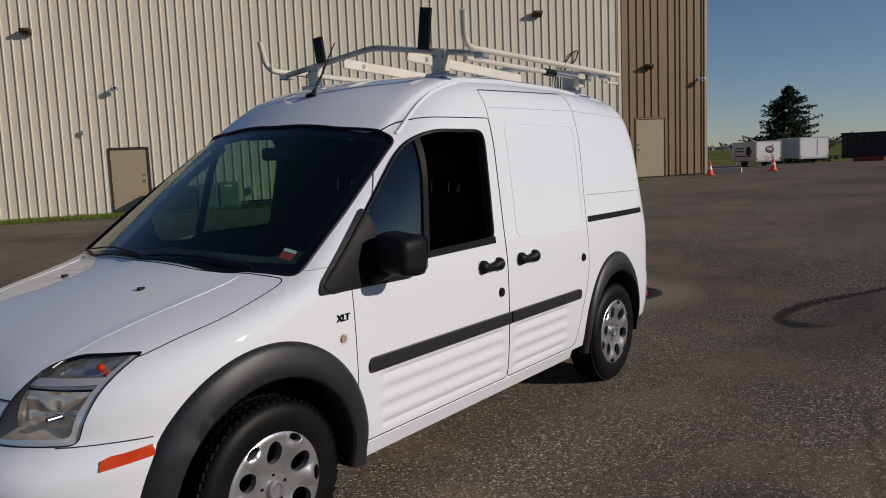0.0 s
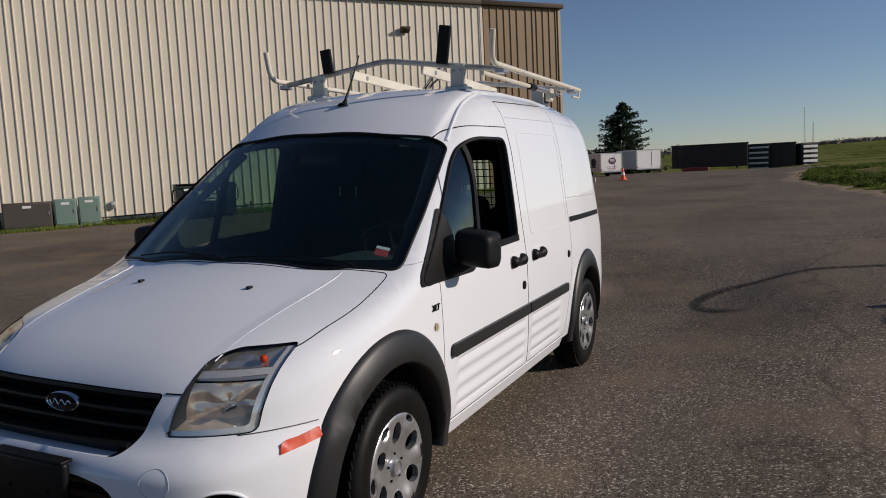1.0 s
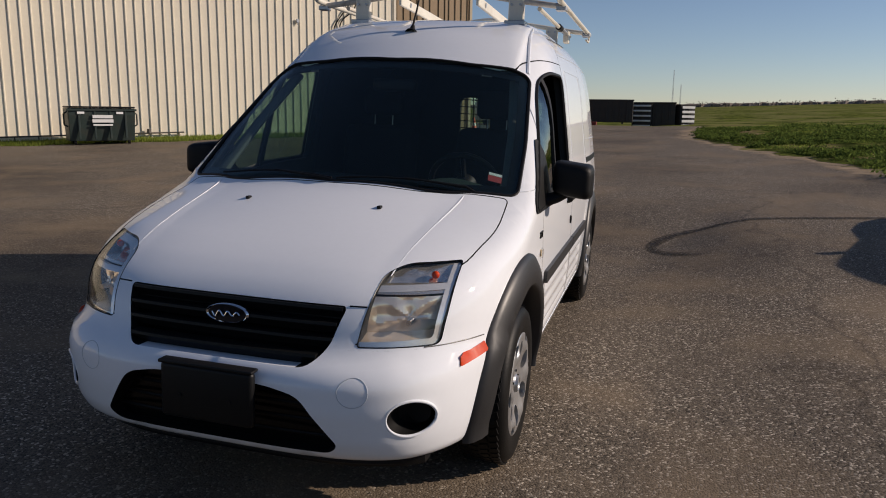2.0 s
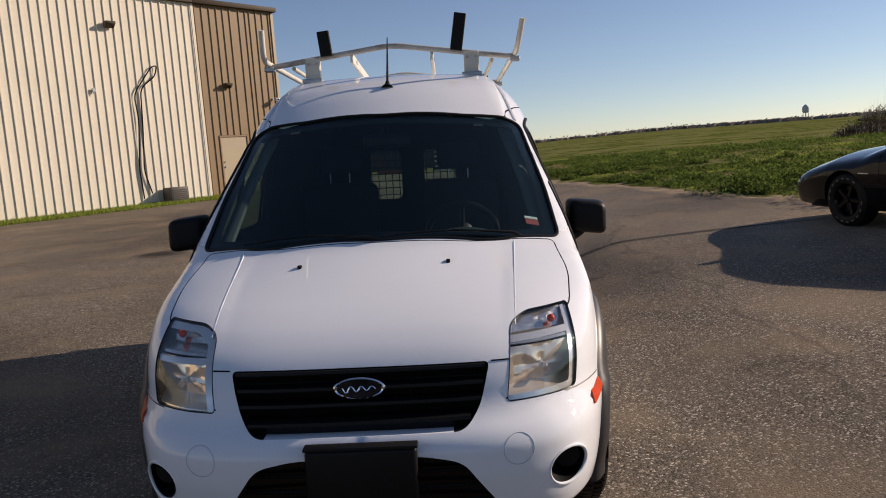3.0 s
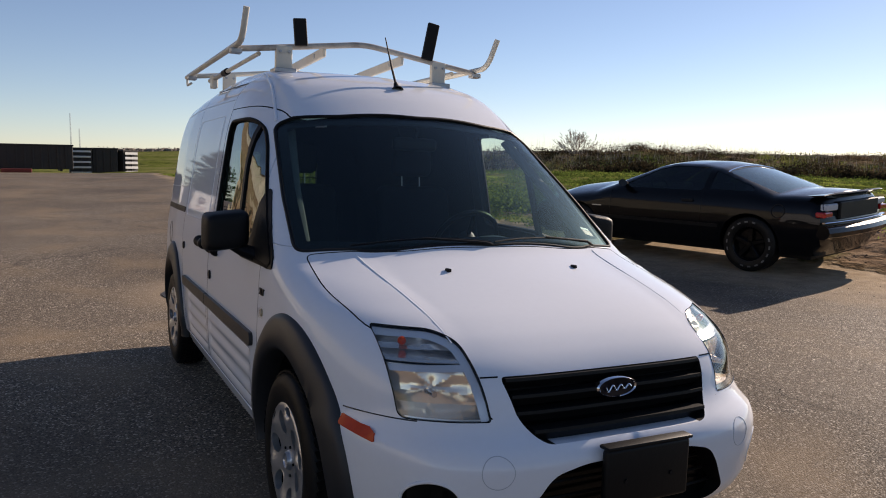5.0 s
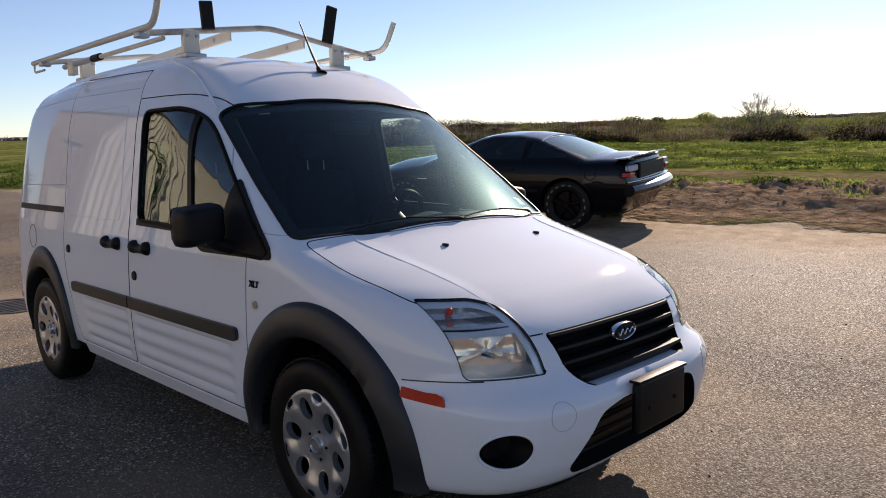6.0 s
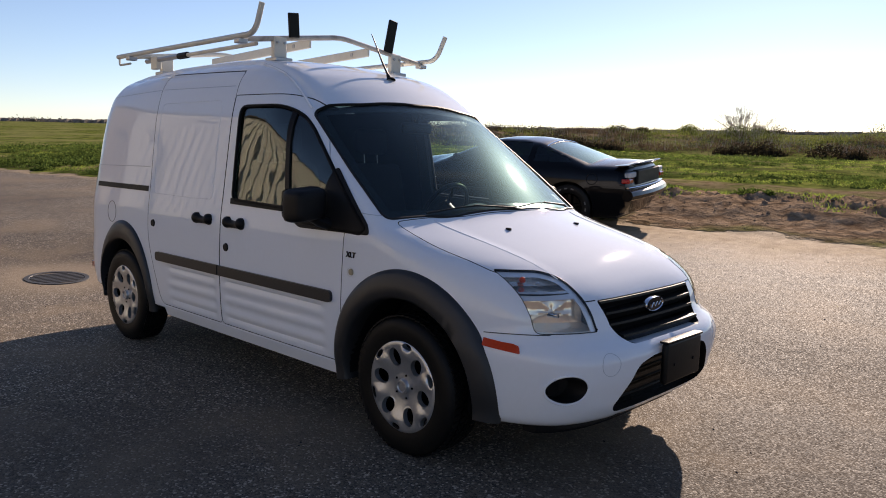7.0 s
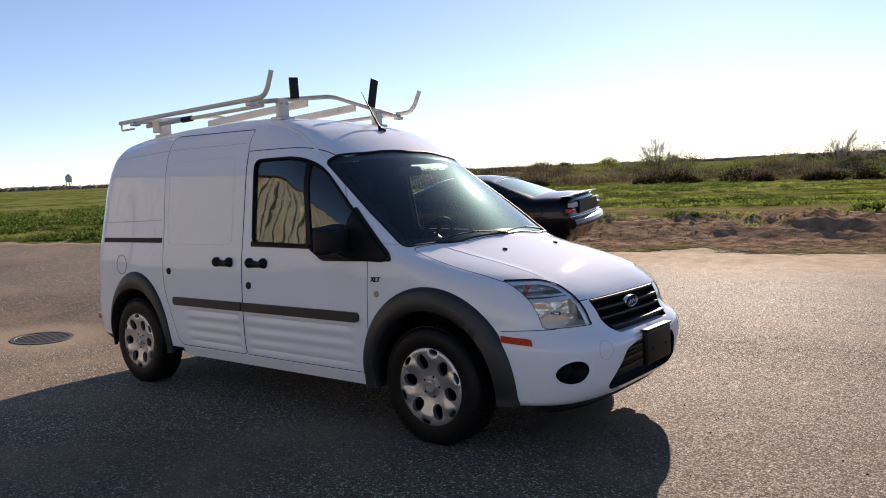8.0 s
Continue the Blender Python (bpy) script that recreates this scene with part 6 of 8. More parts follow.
def wheel():
    w = new("wheel")
    w.parent = van
    R = 0.322
    bm = bmesh.new()
    prof = [(-0.085, 0.200), (-0.098, 0.23), (-0.102, 0.27), (-0.094, 0.302), (-0.080, 0.315), (-0.06, R), (0.06, R), (0.080, 0.315), (0.094, 0.302), (0.102, 0.27), (0.098, 0.23), (0.090, 0.202), (0.070, 0.196)]
    lathe(bm, prof, "x", 72)
    ty = part("tyre", bm, M["rubber"], w, "worn black tyre")
    bm = bmesh.new()
    for x, off in ((-0.062, 0), (-0.022, 0.5), (0.022, 0), (0.062, 0.5)):
        for i in range(60):
            a = 2 * math.pi * (i + off) / 60
            m = Matrix.Rotation(a, 4, "X") @ Matrix.Translation((x, 0, R + 0.0015)) @ Matrix.Rotation(radians(16 if x > 0 else -16), 4, "Z")
            box(bm, (-0.015, -0.0125, -0.004), (0.015, 0.0125, 0.0035), 0, 1, m)
    part("tread", bm, M["rubber"], ty, "", 0)
    bm = bmesh.new()
    lathe(bm, [(0.02, 0.0), (0.02, 0.14), (0.035, 0.196), (0.075, 0.198)], "x", 40)
    part("steel_rim", bm, M["gloss_black"], w)
    # wheel cover: dished plate with six oval holes and six rim notches
    bm = bmesh.new()
    NR, NT, HOLES = 34, 216, 6
    prof = [(0.0, 0.088), (0.030, 0.088), (0.036, 0.080), (0.060, 0.078), (0.10, 0.086), (0.150, 0.096), (0.188, 0.098), (0.202, 0.094), (0.210, 0.082)]
    rs = np.concatenate([[0.0], np.linspace(0.012, 0.210, NR)])
    hs = np.interp(rs, [p[0] for p in prof], [p[1] for p in prof])
    grid = []
    for r, h in zip(rs[1:], hs[1:]):
        ring = []
        for i in range(NT):
            a = 2 * math.pi * i / NT
            c = math.cos(a * HOLES)
            bulge = 0.010 * max(0, -c) * math.exp(-((r - 0.15) / 0.035) ** 2) - 0.006 * max(0, c) * math.exp(-((r - 0.12) / 0.03) ** 2)
            ring.append(bm.verts.new((h + bulge, r * math.sin(a), r * math.cos(a))))
        grid.append(ring)
    for k in range(NR - 1):
        r = (rs[k + 1] + rs[k + 2]) / 2
        for i in range(NT):
            a = 2 * math.pi * (i + 0.5) / NT
            da = ((a * HOLES / (2 * math.pi) + 0.5) % 1 - 0.5) * 2 * math.pi / HOLES
            u, v = (r - 0.134) / 0.041, da * r / 0.033
            db = ((a * HOLES / (2 * math.pi)) % 1 - 0.5) * 2 * math.pi / HOLES
            if u * u + v * v < 1 or ((r - 0.187) / 0.013) ** 2 + (db * r / 0.030) ** 2 < 1:
                continue
            bm.faces.new((grid[k][i], grid[k][(i + 1) % NT], grid[k + 1][(i + 1) % NT], grid[k + 1][i]))
    c0 = bm.verts.new((hs[0], 0, 0))
    for i in range(NT):
        bm.faces.new((c0, grid[0][i], grid[0][(i + 1) % NT]))
    loose = [v for v in bm.verts if not v.link_faces]
    bmesh.ops.delete(bm, geom=loose, context="VERTS")
    # the rims of the openings are drawn onto smooth ovals
    for v in {v for e in bm.edges if e.is_boundary for v in e.verts}:
        r, a = math.hypot(v.co.y, v.co.z), math.atan2(v.co.y, v.co.z) % (2 * math.pi)
        pitch = 2 * math.pi / HOLES
        ca = round(a / pitch) * pitch
        cb = (math.floor(a / pitch) + 0.5) * pitch
        for cr, hr, ct, ht in ((0.134, 0.041, ca, 0.033), (0.187, 0.013, cb, 0.030)):
            u, q = (r - cr) / hr, (a - ct) * r / ht
            n = math.hypot(u, q)
            if 0.6 < n < 1.45:
                r2 = cr + u / n * hr
                a2 = ct + q / n * ht / r2
                v.co = Vector((float(np.interp(r2, rs, hs)), r2 * math.sin(a2), r2 * math.cos(a2)))
                break
    for v in bm.verts:
        v.co.y, v.co.z = v.co.y * 1.045, v.co.z * 1.045
    edge = [e for e in bm.edges if e.is_boundary]
    ext = bmesh.ops.extrude_edge_only(bm, edges=edge)
    for v in [g for g in ext["geom"] if isinstance(g, bmesh.types.BMVert)]:
        v.co.x -= 0.026
    cap = part("wheel_cover", bm, M["hubcap"], w, "silver plastic wheel cover with oval holes", 40)
    bm = bmesh.new()
    lathe(bm, [(0.090, 0.0), (0.091, 0.022), (0.096, 0.026), (0.095, 0.031), (0.084, 0.034)], "x", 28)
    part("centre_cap", bm, M["hubcap"], cap)
    for i in range(5):
        a = 2 * math.pi * i / 5
        bm = bmesh.new()
        cyl(bm, (0.076, 0.055 * math.sin(a), 0.055 * math.cos(a)), (0.084, 0.055 * math.sin(a), 0.055 * math.cos(a)), 0.006, 0.005, 8)
        part("bolt_head", bm, M["gloss_black"], cap)
    return w


w0 = wheel()
w0.matrix_local = Matrix.Translation((0.775, 0.0, HUB_Z))
for (hx, hy), ang in zip(HUBS[1:], (17, 200, 31)):
    c = copy_thing(w0, Matrix.Translation((0.775 if hx > 0 else -0.775, hy, HUB_Z)) @ pose(0, 0, 0, 0, 0, 0 if hx > 0 else 180) @ pose(0, 0, 0, ang, 0, 0))


def van_fittings():
    # wipers, washer jets, aerial, sticker
    for s, (a, b) in ((1, ((0.60, 0.160), (0.02, 0.060))), (-1, ((0.0, 0.060), (-0.58, 0.152)))):
        def on(x, y, h):
            p = np.array([[x, y, float(top_z(x, y))]])
            return Vector((p + van_normal(p) * h)[0])
        A, B = Vector(a), Vector(b)
        bm = bmesh.new()
        pv = on(a[0] + 0.01, a[1] - 0.008, 0.0)
        mid = (A + B) / 2
        tube(bm, [pv, on(a[0] - 0.03, a[1] - 0.006, 0.011), on(mid.x, mid.y, 0.013)], [0.007, 0.006, 0.004], 8)
        wp = part("wiper_arm", bm, M["black_plastic"], van, "black windscreen wiper")
        bm = bmesh.new()
        tube(bm, [on(*(A + (B - A) * t), 0.008) for t in np.linspace(0, 1, 9)], 0.004, 6)
        part("wiper_blade", bm, M["black_plastic"], wp)
        x = 0.292 * s
        z = float(top_z(x, -0.125))
        bm = bmesh.new()
        vs = box(bm, (x - 0.008, -0.142, z - 0.004), (x + 0.008, -0.115, z + 0.009), 0.003, 2)
        part("washer_jet", bm, M["black_plastic"], hood)
    z = float(top_z(0, 1.065))
    bm = bmesh.new()
    lathe(bm, [(0.0, 0.034), (0.010, 0.030), (0.022, 0.016), (0.05, 0.009), (0.055, 0.0)], "z", 20)
    bmesh.ops.transform(bm, matrix=Matrix.Translation((0, 1.065, z - 0.008)) @ pose(0, 0, 0, -32, 0, 0), verts=bm.verts[:])
    an = part("aerial", bm, M["black_plastic"], van, "short black roof aerial")
    bm = bmesh.new()
    tube(bm, [(0, 1.08, z + 0.02), (0, 1.14, z + 0.11), (0, 1.245, z + 0.29)], [0.007, 0.006, 0.003], 8)
    part("mast", bm, M["black_plastic"], an)
    for nm, poly, m in (("sticker", [(0.645, 0.243), (0.703, 0.254), (0.699, 0.282), (0.641, 0.271)], "sticker_red"), ("sticker_top", [(0.641, 0.273), (0.699, 0.284), (0.697, 0.296), (0.640, 0.285)], "sticker_white")):
        patch(nm, poly, "top", -0.0105, 0.001, M[m], van, "small inspection sticker inside the screen", 0.1)
    # dashboard, wheel, seats, grille partition
    bm = bmesh.new()
    vs = []
    for x in np.linspace(-0.74, 0.74, 25):
        hump = 0.05 * math.exp(-((x - 0.37) / 0.18) ** 2)
        y0 = 0.20 + 0.2 * x * x
        pr = [(y0, 0.80), (y0 + 0.05, 1.0), (0.45, 1.035), (0.66, 1.03 + hump), (0.76, 0.985 + hump), (0.78, 0.80), (0.70, 0.62)]
        vs.append([bm.verts.new((x, a, c)) for a, c in pr])
    for a, b in zip(vs, vs[1:]):
        for j in range(6):
            bm.faces.new((a[j], a[j + 1], b[j + 1], b[j]))
    part("dashboard", bm, M["dash"], van, "dark grey dashboard", 60)
    bm = bmesh.new()
    m = Matrix.Translation((0.37, 0.93, 1.02)) @ pose(0, 0, 0, -62, 0, 0)
    tube(bm, [m @ Vector((0.185 * math.cos(a), 0.185 * math.sin(a), 0)) for a in np.linspace(0, 2 * math.pi, 41)[:-1]], 0.016, 8, True)
    st = part("steering_wheel", bm, M["black_plastic"], van, "black steering wheel")
    bm = bmesh.new()
    cyl(bm, m @ Vector((0, 0, 0.02)), m @ Vector((0, 0, -0.16)), 0.06, 0.04, 16)
    part("steering_boss", bm, M["black_plastic"], st)
    for a in (20, 160, 270):
        bm = bmesh.new()
        d = Vector((math.cos(radians(a)), math.sin(radians(a)), 0))
        tube(bm, [m @ (d * 0.04), m @ (d * 0.182)], 0.014, 6)
        part("spoke", bm, M["black_plastic"], st)
    for s in (1, -1):
        bm = bmesh.new()
        box(bm, (s * 0.37 - 0.25, 1.02, 0.56), (s * 0.37 + 0.25, 1.52, 0.76), 0.06, 3)
        se = part("front_seat", bm, M["seat"], van, "dark cloth front seat")
        bm = bmesh.new()
        box(bm, (s * 0.37 - 0.24, -0.06, 0), (s * 0.37 + 0.24, 0.08, 0.62), 0.06, 3, Matrix.Translation((0, 1.50, 0.70)) @ pose(0, 0, 0, -14, 0, 0))
        part("backrest", bm, M["seat"], se)
        bm = bmesh.new()
        box(bm, (s * 0.37 - 0.13, 1.62, 1.36), (s * 0.37 + 0.13, 1.72, 1.54), 0.04, 3)
        part("headrest", bm, M["seat"], se)
        for dx in (-0.06, 0.06):
            bm = bmesh.new()
            cyl(bm, (s * 0.37 + dx, 1.66, 1.28), (s * 0.37 + dx, 1.67, 1.38), 0.004, None, 8)
            part("headrest_post", bm, M["steel"], se)
    for s in (1, -1):
        bm = bmesh.new()
        tube(bm, [(s * 0.715, 0.34, 1.07), (s * 0.675, 0.62, 1.30), (s * 0.610, 0.95, 1.56)], [0.034, 0.030, 0.034], 10, flat=0.6)
        part("pillar_trim", bm, M["pillar"], van, "pale grey inner pillar trim")
    bm = bmesh.new()
    tube(bm, [(0, 0.80, 1.60), (0, 0.83, 1.55)], 0.012, 8)
    rm = part("mirror_stalk", bm, M["black_plastic"], van)
    bm = bmesh.new()
    box(bm, (-0.12, 0.81, 1.49), (0.12, 0.85, 1.555), 0.02, 3)
    part("rear_view_mirror", bm, M["black_plastic"], rm, "black rear view mirror")
    # side sills and load floor edge
    for s in (1, -1):
        patch("sill_trim", [(0.47, 0.262), (2.34, 0.262), (2.34, 0.328), (0.47, 0.328)], "side", 0.004, 0.02, M["paint"], van, "", 0.1, s)
    bm = bmesh.new()
    box(bm, (-0.55, -0.55, 0.19), (0.55, 3.45, 0.27), 0.02)
    part("underbody", bm, M["black_plastic"], van)


van_fittings()


def ladder_rack():
    t = thing("ladder_rack", VAN, "white tubular steel ladder rack bolted on the van roof", "ladder rack")
    for y, pk in ((1.55, 0.085), (3.0, 0.085)):
        for_pts = [(-0.735, y, 2.012), (-0.66, y, 2.02), (-0.04, y, 2.02 + pk), (0.04, y, 2.02 + pk), (0.66, y, 2.02), (0.735, y, 2.012)]
        bm = bmesh.new()
        tube(bm, arc_path(for_pts, 0.05), 0.0165, 12)
        part("crossbar", bm, M["worn_rack" if y < 2 else "rack"], t, "weathered white tube with rust spots" if y < 2 else "")
        for s in (1, -1):
            x = s * 0.475
            zr = float(top_z(x, y))
            zt = 2.02 + pk * (0.66 - 0.475) / 0.54
            bm = bmesh.new()
            box(bm, (x - 0.045, y - 0.02, zr - 0.012), (x + 0.045, y + 0.02, zt + 0.005), 0.005, 1)
            ft = part("foot", bm, M["rack"], t)
            bm = bmesh.new()
            box(bm, (x - 0.06, y - 0.06, zr - 0.014), (x + 0.06, y + 0.06, zr + 0.010), 0.004, 1)
            part("foot_pad", bm, M["steel"], ft)
            for dx in (-0.025, 0.025):
                bm = bmesh.new()
                cyl(bm, (x + dx, y - 0.032, zt - 0.03), (x + dx, y + 0.032, zt - 0.03), 0.008, None, 6)
                part("bolt", bm, M["steel"], ft)
    for s in (1, -1):
        x = s * 0.735
        bm = bmesh.new()
        tube(bm, arc_path([(x, 3.22, 2.024), (x, 1.40, 2.03), (x * (1.045 if s > 0 else 0.985), 1.345, 2.195)], 0.12, 8), 0.0165, 12)
        part("side_rail", bm, M["rack"], t)
        bm = bmesh.new()
        tube(bm, arc_path([(x, 3.20, 2.02), (x, 3.20, 1.965), (x, 3.02, 1.965)], 0.02, 4), 0.008, 8)
        part("tie_loop", bm, M["rack"], t)
        for y in (1.55, 3.0):
            bm = bmesh.new()
            box(bm, (x - 0.03, y - 0.03, 1.985), (x + 0.03, y + 0.03, 2.012), 0.004, 1)
            part("clamp", bm, M["steel"], t)
        # black ladder stops on the front bar
        bm = bmesh.new()
        h = 0.145 if s < 0 else 0.215
        box(bm, (s * 0.385 - 0.036, 1.508, 2.058), (s * 0.385 + 0.036, 1.530, 2.058 + h), 0.004, 1, Matrix.Translation((s * 0.385, 1.5, 2.06)) @ pose(0, 0, 0, 4, 9 * s if s > 0 else -6, 0) @ Matrix.Translation((-s * 0.385, -1.5, -2.06)))
        part("ladder_stop", bm, M["black_plastic"], t, "upright black rubber ladder stop")
        # long white channel boards with round holes
        x2 = s * 0.24
        bm = bmesh.new()
        box(bm, (x2 - 0.009, 1.55, -0.028), (x2 + 0.009, 2.75, 0.028), 0.004, 1)
        for v in bm.verts:
            v.co.z += 2.045 - 0.035 * (v.co.y - 1.55)
        bd = part("channel_board", bm, M["rack"], t, "", 20)
        bm = bmesh.new()
        cyl(bm, (x2 - 0.0125, 1.72, 2.04), (x2 + 0.0125, 1.72, 2.04), 0.014, None, 14)
        part("hole", bm, M["steel"], bd)
    # gas strut and lever of the let-down side
    for s in (1, -1):
        bm = bmesh.new()
        tube(bm, [(s * 0.60, 3.05, 1.995), (s * 0.60, 2.55, 1.998)], 0.017, 10)
        rd = part("lever_tube", bm, M["steel"], t)
        bm = bmesh.new()
        tube(bm, [(s * 0.60, 2.56, 1.998), (s * 0.60, 2.44, 1.999)], 0.022, 10)
        part("grip", bm, M["black_plastic"], rd, "black rubber grip")
        bm = bmesh.new()
        tube(bm, [(s * 0.60, 2.46, 1.999), (s * 0.60, 1.60, 2.005)], 0.013, 10)
        part("push_rod", bm, M["rack"], rd)
        bm = bmesh.new()
        box(bm, (s * 0.60 - 0.02, 2.86, 1.93), (s * 0.60 + 0.02, 2.95, 2.02), 0.005, 1)
        part("bracket", bm, M["rack"], rd)


ladder_rack()


# ---- the black coupe by the field ----
coupe_top = smooth_table([-3.2, -2.44, -2.36, -2.30, -1.95, -1.70, -0.75, -0.45, -0.10, 0.15, 0.85, 1.0, 1.7, 2.15, 2.32, 2.42, 3.2], [0.5, 0.80, 0.90, 0.955, 0.965, 0.960, 1.225, 1.262, 1.265, 1.235, 0.990, 0.975, 0.885, 0.765, 0.66, 0.58, 0.1], 0.03)
coupe_half = smooth_table([0.0, 0.18, 0.30, 0.50, 0.62, 0.72, 0.86, 0.95, 1.10, 1.25, 1.6], [0.74, 0.80, 0.865, 0.905, 0.915, 0.905, 0.87, 0.79, 0.67, 0.56, 0.3], 0.03)
coupe_taper = smooth_table([-3.2, -2.4, -1.9, -1.2, 1.2, 1.9, 2.4, 3.2], [0.2, 0.09, 0.03, 0.0, 0.0, 0.03, 0.12, 0.3], 0.1)


def coupe_f(x, y, z):
    ax = np.abs(x)
    y = np.where(y < -0.75, -0.75 + (y + 0.75) * 1.19, y)
    d_side = ax - (coupe_half(z) - coupe_taper(y))
    yy = y + np.where(y > 0, 0.12, -0.10) * x * x
    sl = (coupe_top(yy + 0.01) - coupe_top(yy - 0.01)) / 0.02
    d_top = (z - (coupe_top(yy) - 0.10 * x * x + step01((y - 0.7) / 0.4) * (-0.10 * x * x))) / np.sqrt(1 + sl * sl)
    d_front = y - (2.42 - 0.22 * x * x - 0.12 * np.maximum(0, 0.42 - z))
    d_rear = (-2.42 + 0.06 * x * x + 0.25 * np.maximum(0, z - 0.62) + 0.7 * np.maximum(0, 0.46 - z)) - y
    f = smax(d_side, d_top, 0.09)
    f = smax(f, d_front, 0.08)
    f = smax(f, d_rear, 0.05)
    return smax(f, 0.225 - z, 0.04)


def coupe():
    fwd = Vector((-0.22, 0.975, 0)).normalized()
    right = Vector((fwd.y, -fwd.x, 0))
    mid = Vector((5.50, 4.86, 0)) + right * 0.78
    m = Matrix(((right.x, fwd.x, 0, mid.x), (right.y, fwd.y, 0, mid.y), (0, 0, 1, 0), (0, 0, 0, 1)))
    zs = [(p, ground_z(*(m @ Vector(p)).xy)) for p in ((-0.78, 1.28, 0), (0.78, 1.28, 0), (-0.78, -1.28, 0), (0.78, -1.28, 0))]
    base = sum(z for _, z in zs) / 4
    gx = (zs[1][1] + zs[3][1] - zs[0][1] - zs[2][1]) / 2 / 1.56
    gy = (zs[0][1] + zs[1][1] - zs[2][1] - zs[3][1]) / 2 / 2.56
    lean = Vector((0, 0, 1)).rotation_difference(Vector((-gx, -gy, 1))).to_matrix().to_4x4()
    t = thing("black_coupe", Matrix.Translation((0, 0, base)) @ m @ lean, "black eighties fastback coupe parked at the field's edge", "car")
    SKIN[0] = coupe_f
    ang = np.concatenate([np.linspace(-math.pi / 2, math.pi * 1.5, 101)[:-1]])
    ys = np.arange(-2.0, 2.0, 0.035)
    vs, fs = shell_grid(coupe_f, [(y, 0.55) for y in ys], ang, (-2.0, 0.55), (2.0, 0.55), 14)
    body = solid("body", vs, fs, 0)

    def cab(x, y, z):
        return np.maximum(np.maximum(coupe_f(x, y, z) + 0.04, np.where(y < -0.82, 0.76, 0.50) - z), np.maximum(y - 0.88, -1.9 - y))

    vs, fs = shell_grid(cab, [(y, 0.80) for y in np.arange(-1.5, 0.6, 0.06)], ang[::2], (-1.5, 0.78), (0.6, 0.78), 8)
    carve(body, solid("cutter", vs, fs, 2))
    side = rounded([(-0.62, 0.93), (0.62, 0.93), (0.12, 1.17), (-0.10, 1.215), (-0.62, 1.20)], [0.04, 0.03, 0.08, 0.08, 0.05])
    quarter = rounded([(-0.70, 0.95), (-0.70, 1.17), (-1.22, 1.0), (-1.28, 0.95)], 0.03)
    screen = rounded([(-0.62, 0.80), (0.62, 0.80), (0.53, 0.22), (-0.53, 0.22)], 0.05)
    hatch = rounded([(-0.62, -1.52), (0.62, -1.52), (0.56, -0.84), (-0.56, -0.84)], 0.06)
    for s in (1, -1):
        for pl in (side, quarter):
            carve(body, prism(pl, "x", *sorted((s * 0.3, s * 1.2)), 1))
        for hy in (1.28, -1.28):
            c = [(hy + 0.36 * math.cos(a), 0.335 + 0.36 * math.sin(a)) for a in np.linspace(0, 2 * math.pi, 41)[:-1]]
            carve(body, prism(c, "x", *sorted((s * 0.55, s * 1.2)), 2))
    carve(body, prism(screen, "z", 0.85, 1.6, 1))
    carve(body, prism(hatch, "z", 0.90, 1.6, 1))
    finish(body, [M["car_black"], M["black_plastic"], M["interior"]], 32)
    body.parent = t
    for nm, pl, md in (("windscreen", screen, "top"), ("hatch_glass", hatch, "top")):
        g = patch(nm, pl, md, -0.002, 0.004, M["coupe_far_glass" if nm == "windscreen" else "hatch_glass"], t, "tinted sloping glass", 0.1)
    for s in (1, -1):
        for nm, pl in (("side_window", side), ("quarter_window", quarter)):
            # the far side gets the sun-dimming tint, the near side the plain one
            g = patch(nm, pl, "side", -0.006, 0.004, M["coupe_far_glass" if s > 0 else "coupe_glass"], t, "", 0.1, s)
        seam("door_seam", [(0.70, 0.30), (0.72, 0.88)], "side", t, M["gloss_black"], 0.004, s)
        seam("door_seam", [(-0.66, 0.40), (-0.66, 0.90)], "side", t, M["gloss_black"], 0.004, s)
        patch("side_moulding", [(-0.90, 0.50), (-0.90, 0.54), (0.90, 0.54), (0.90, 0.50)], "side", 0.012, 0.014, M["black_plastic"], t, "", 0.15, s)
        if s < 0:
            cap = [(-1.62 + 0.075 * math.cos(a), 0.74 + 0.075 * math.sin(a)) for a in np.linspace(0, 2 * math.pi, 25)[:-1]]
            seam("fuel_cap", cap, "side", t, M["black_plastic"], 0.006, s, True)
        patch("fender_badge", [(1.02, 0.655), (1.02, 0.668), (0.86, 0.668), (0.86, 0.655)], "side", 0.004, 0.006, M["steel"], t, "", 0.1, s)
        x = float(side_x(-0.45, 0.80)) * s
        bm = bmesh.new()
        box(bm, (x - 0.015, -0.55, 0.785), (x + 0.015, -0.38, 0.82), 0.008, 1)
        part("door_handle", bm, M["black_plastic"], t)
        bm = bmesh.new()
        tube(bm, [(s * 0.80, 0.50, 0.93), (s * 0.86, 0.50, 0.97), (s * 0.97, 0.46, 0.99)], [0.03, 0.05, 0.06], 10, flat=0.8)
        part("door_mirror", bm, M["car_black"], t)
        xm = float(side_x(2.10, 0.58)) * s
        patch("front_marker", [(2.04, 0.55), (2.04, 0.58), (2.16, 0.58), (2.16, 0.55)], "side", 0.004, 0.01, M["brown_trim"], t, "small dull marker lamp", 0.1, s)
        bm = bmesh.new()
        vs = []
        for x0 in (0.34, 0.86):
            for z in (0.70, 0.85):
                yy = float(-2.155 + 0.05 * x0 * x0 + 0.21 * (z - 0.62)) - 0.008
                vs.append(bm.verts.new((s * min(x0, 0.80), yy, z)))
        bm.faces.new((vs[0], vs[1], vs[3], vs[2]))
        bmesh.ops.solidify(bm, geom=bm.faces[:], thickness=-0.03)
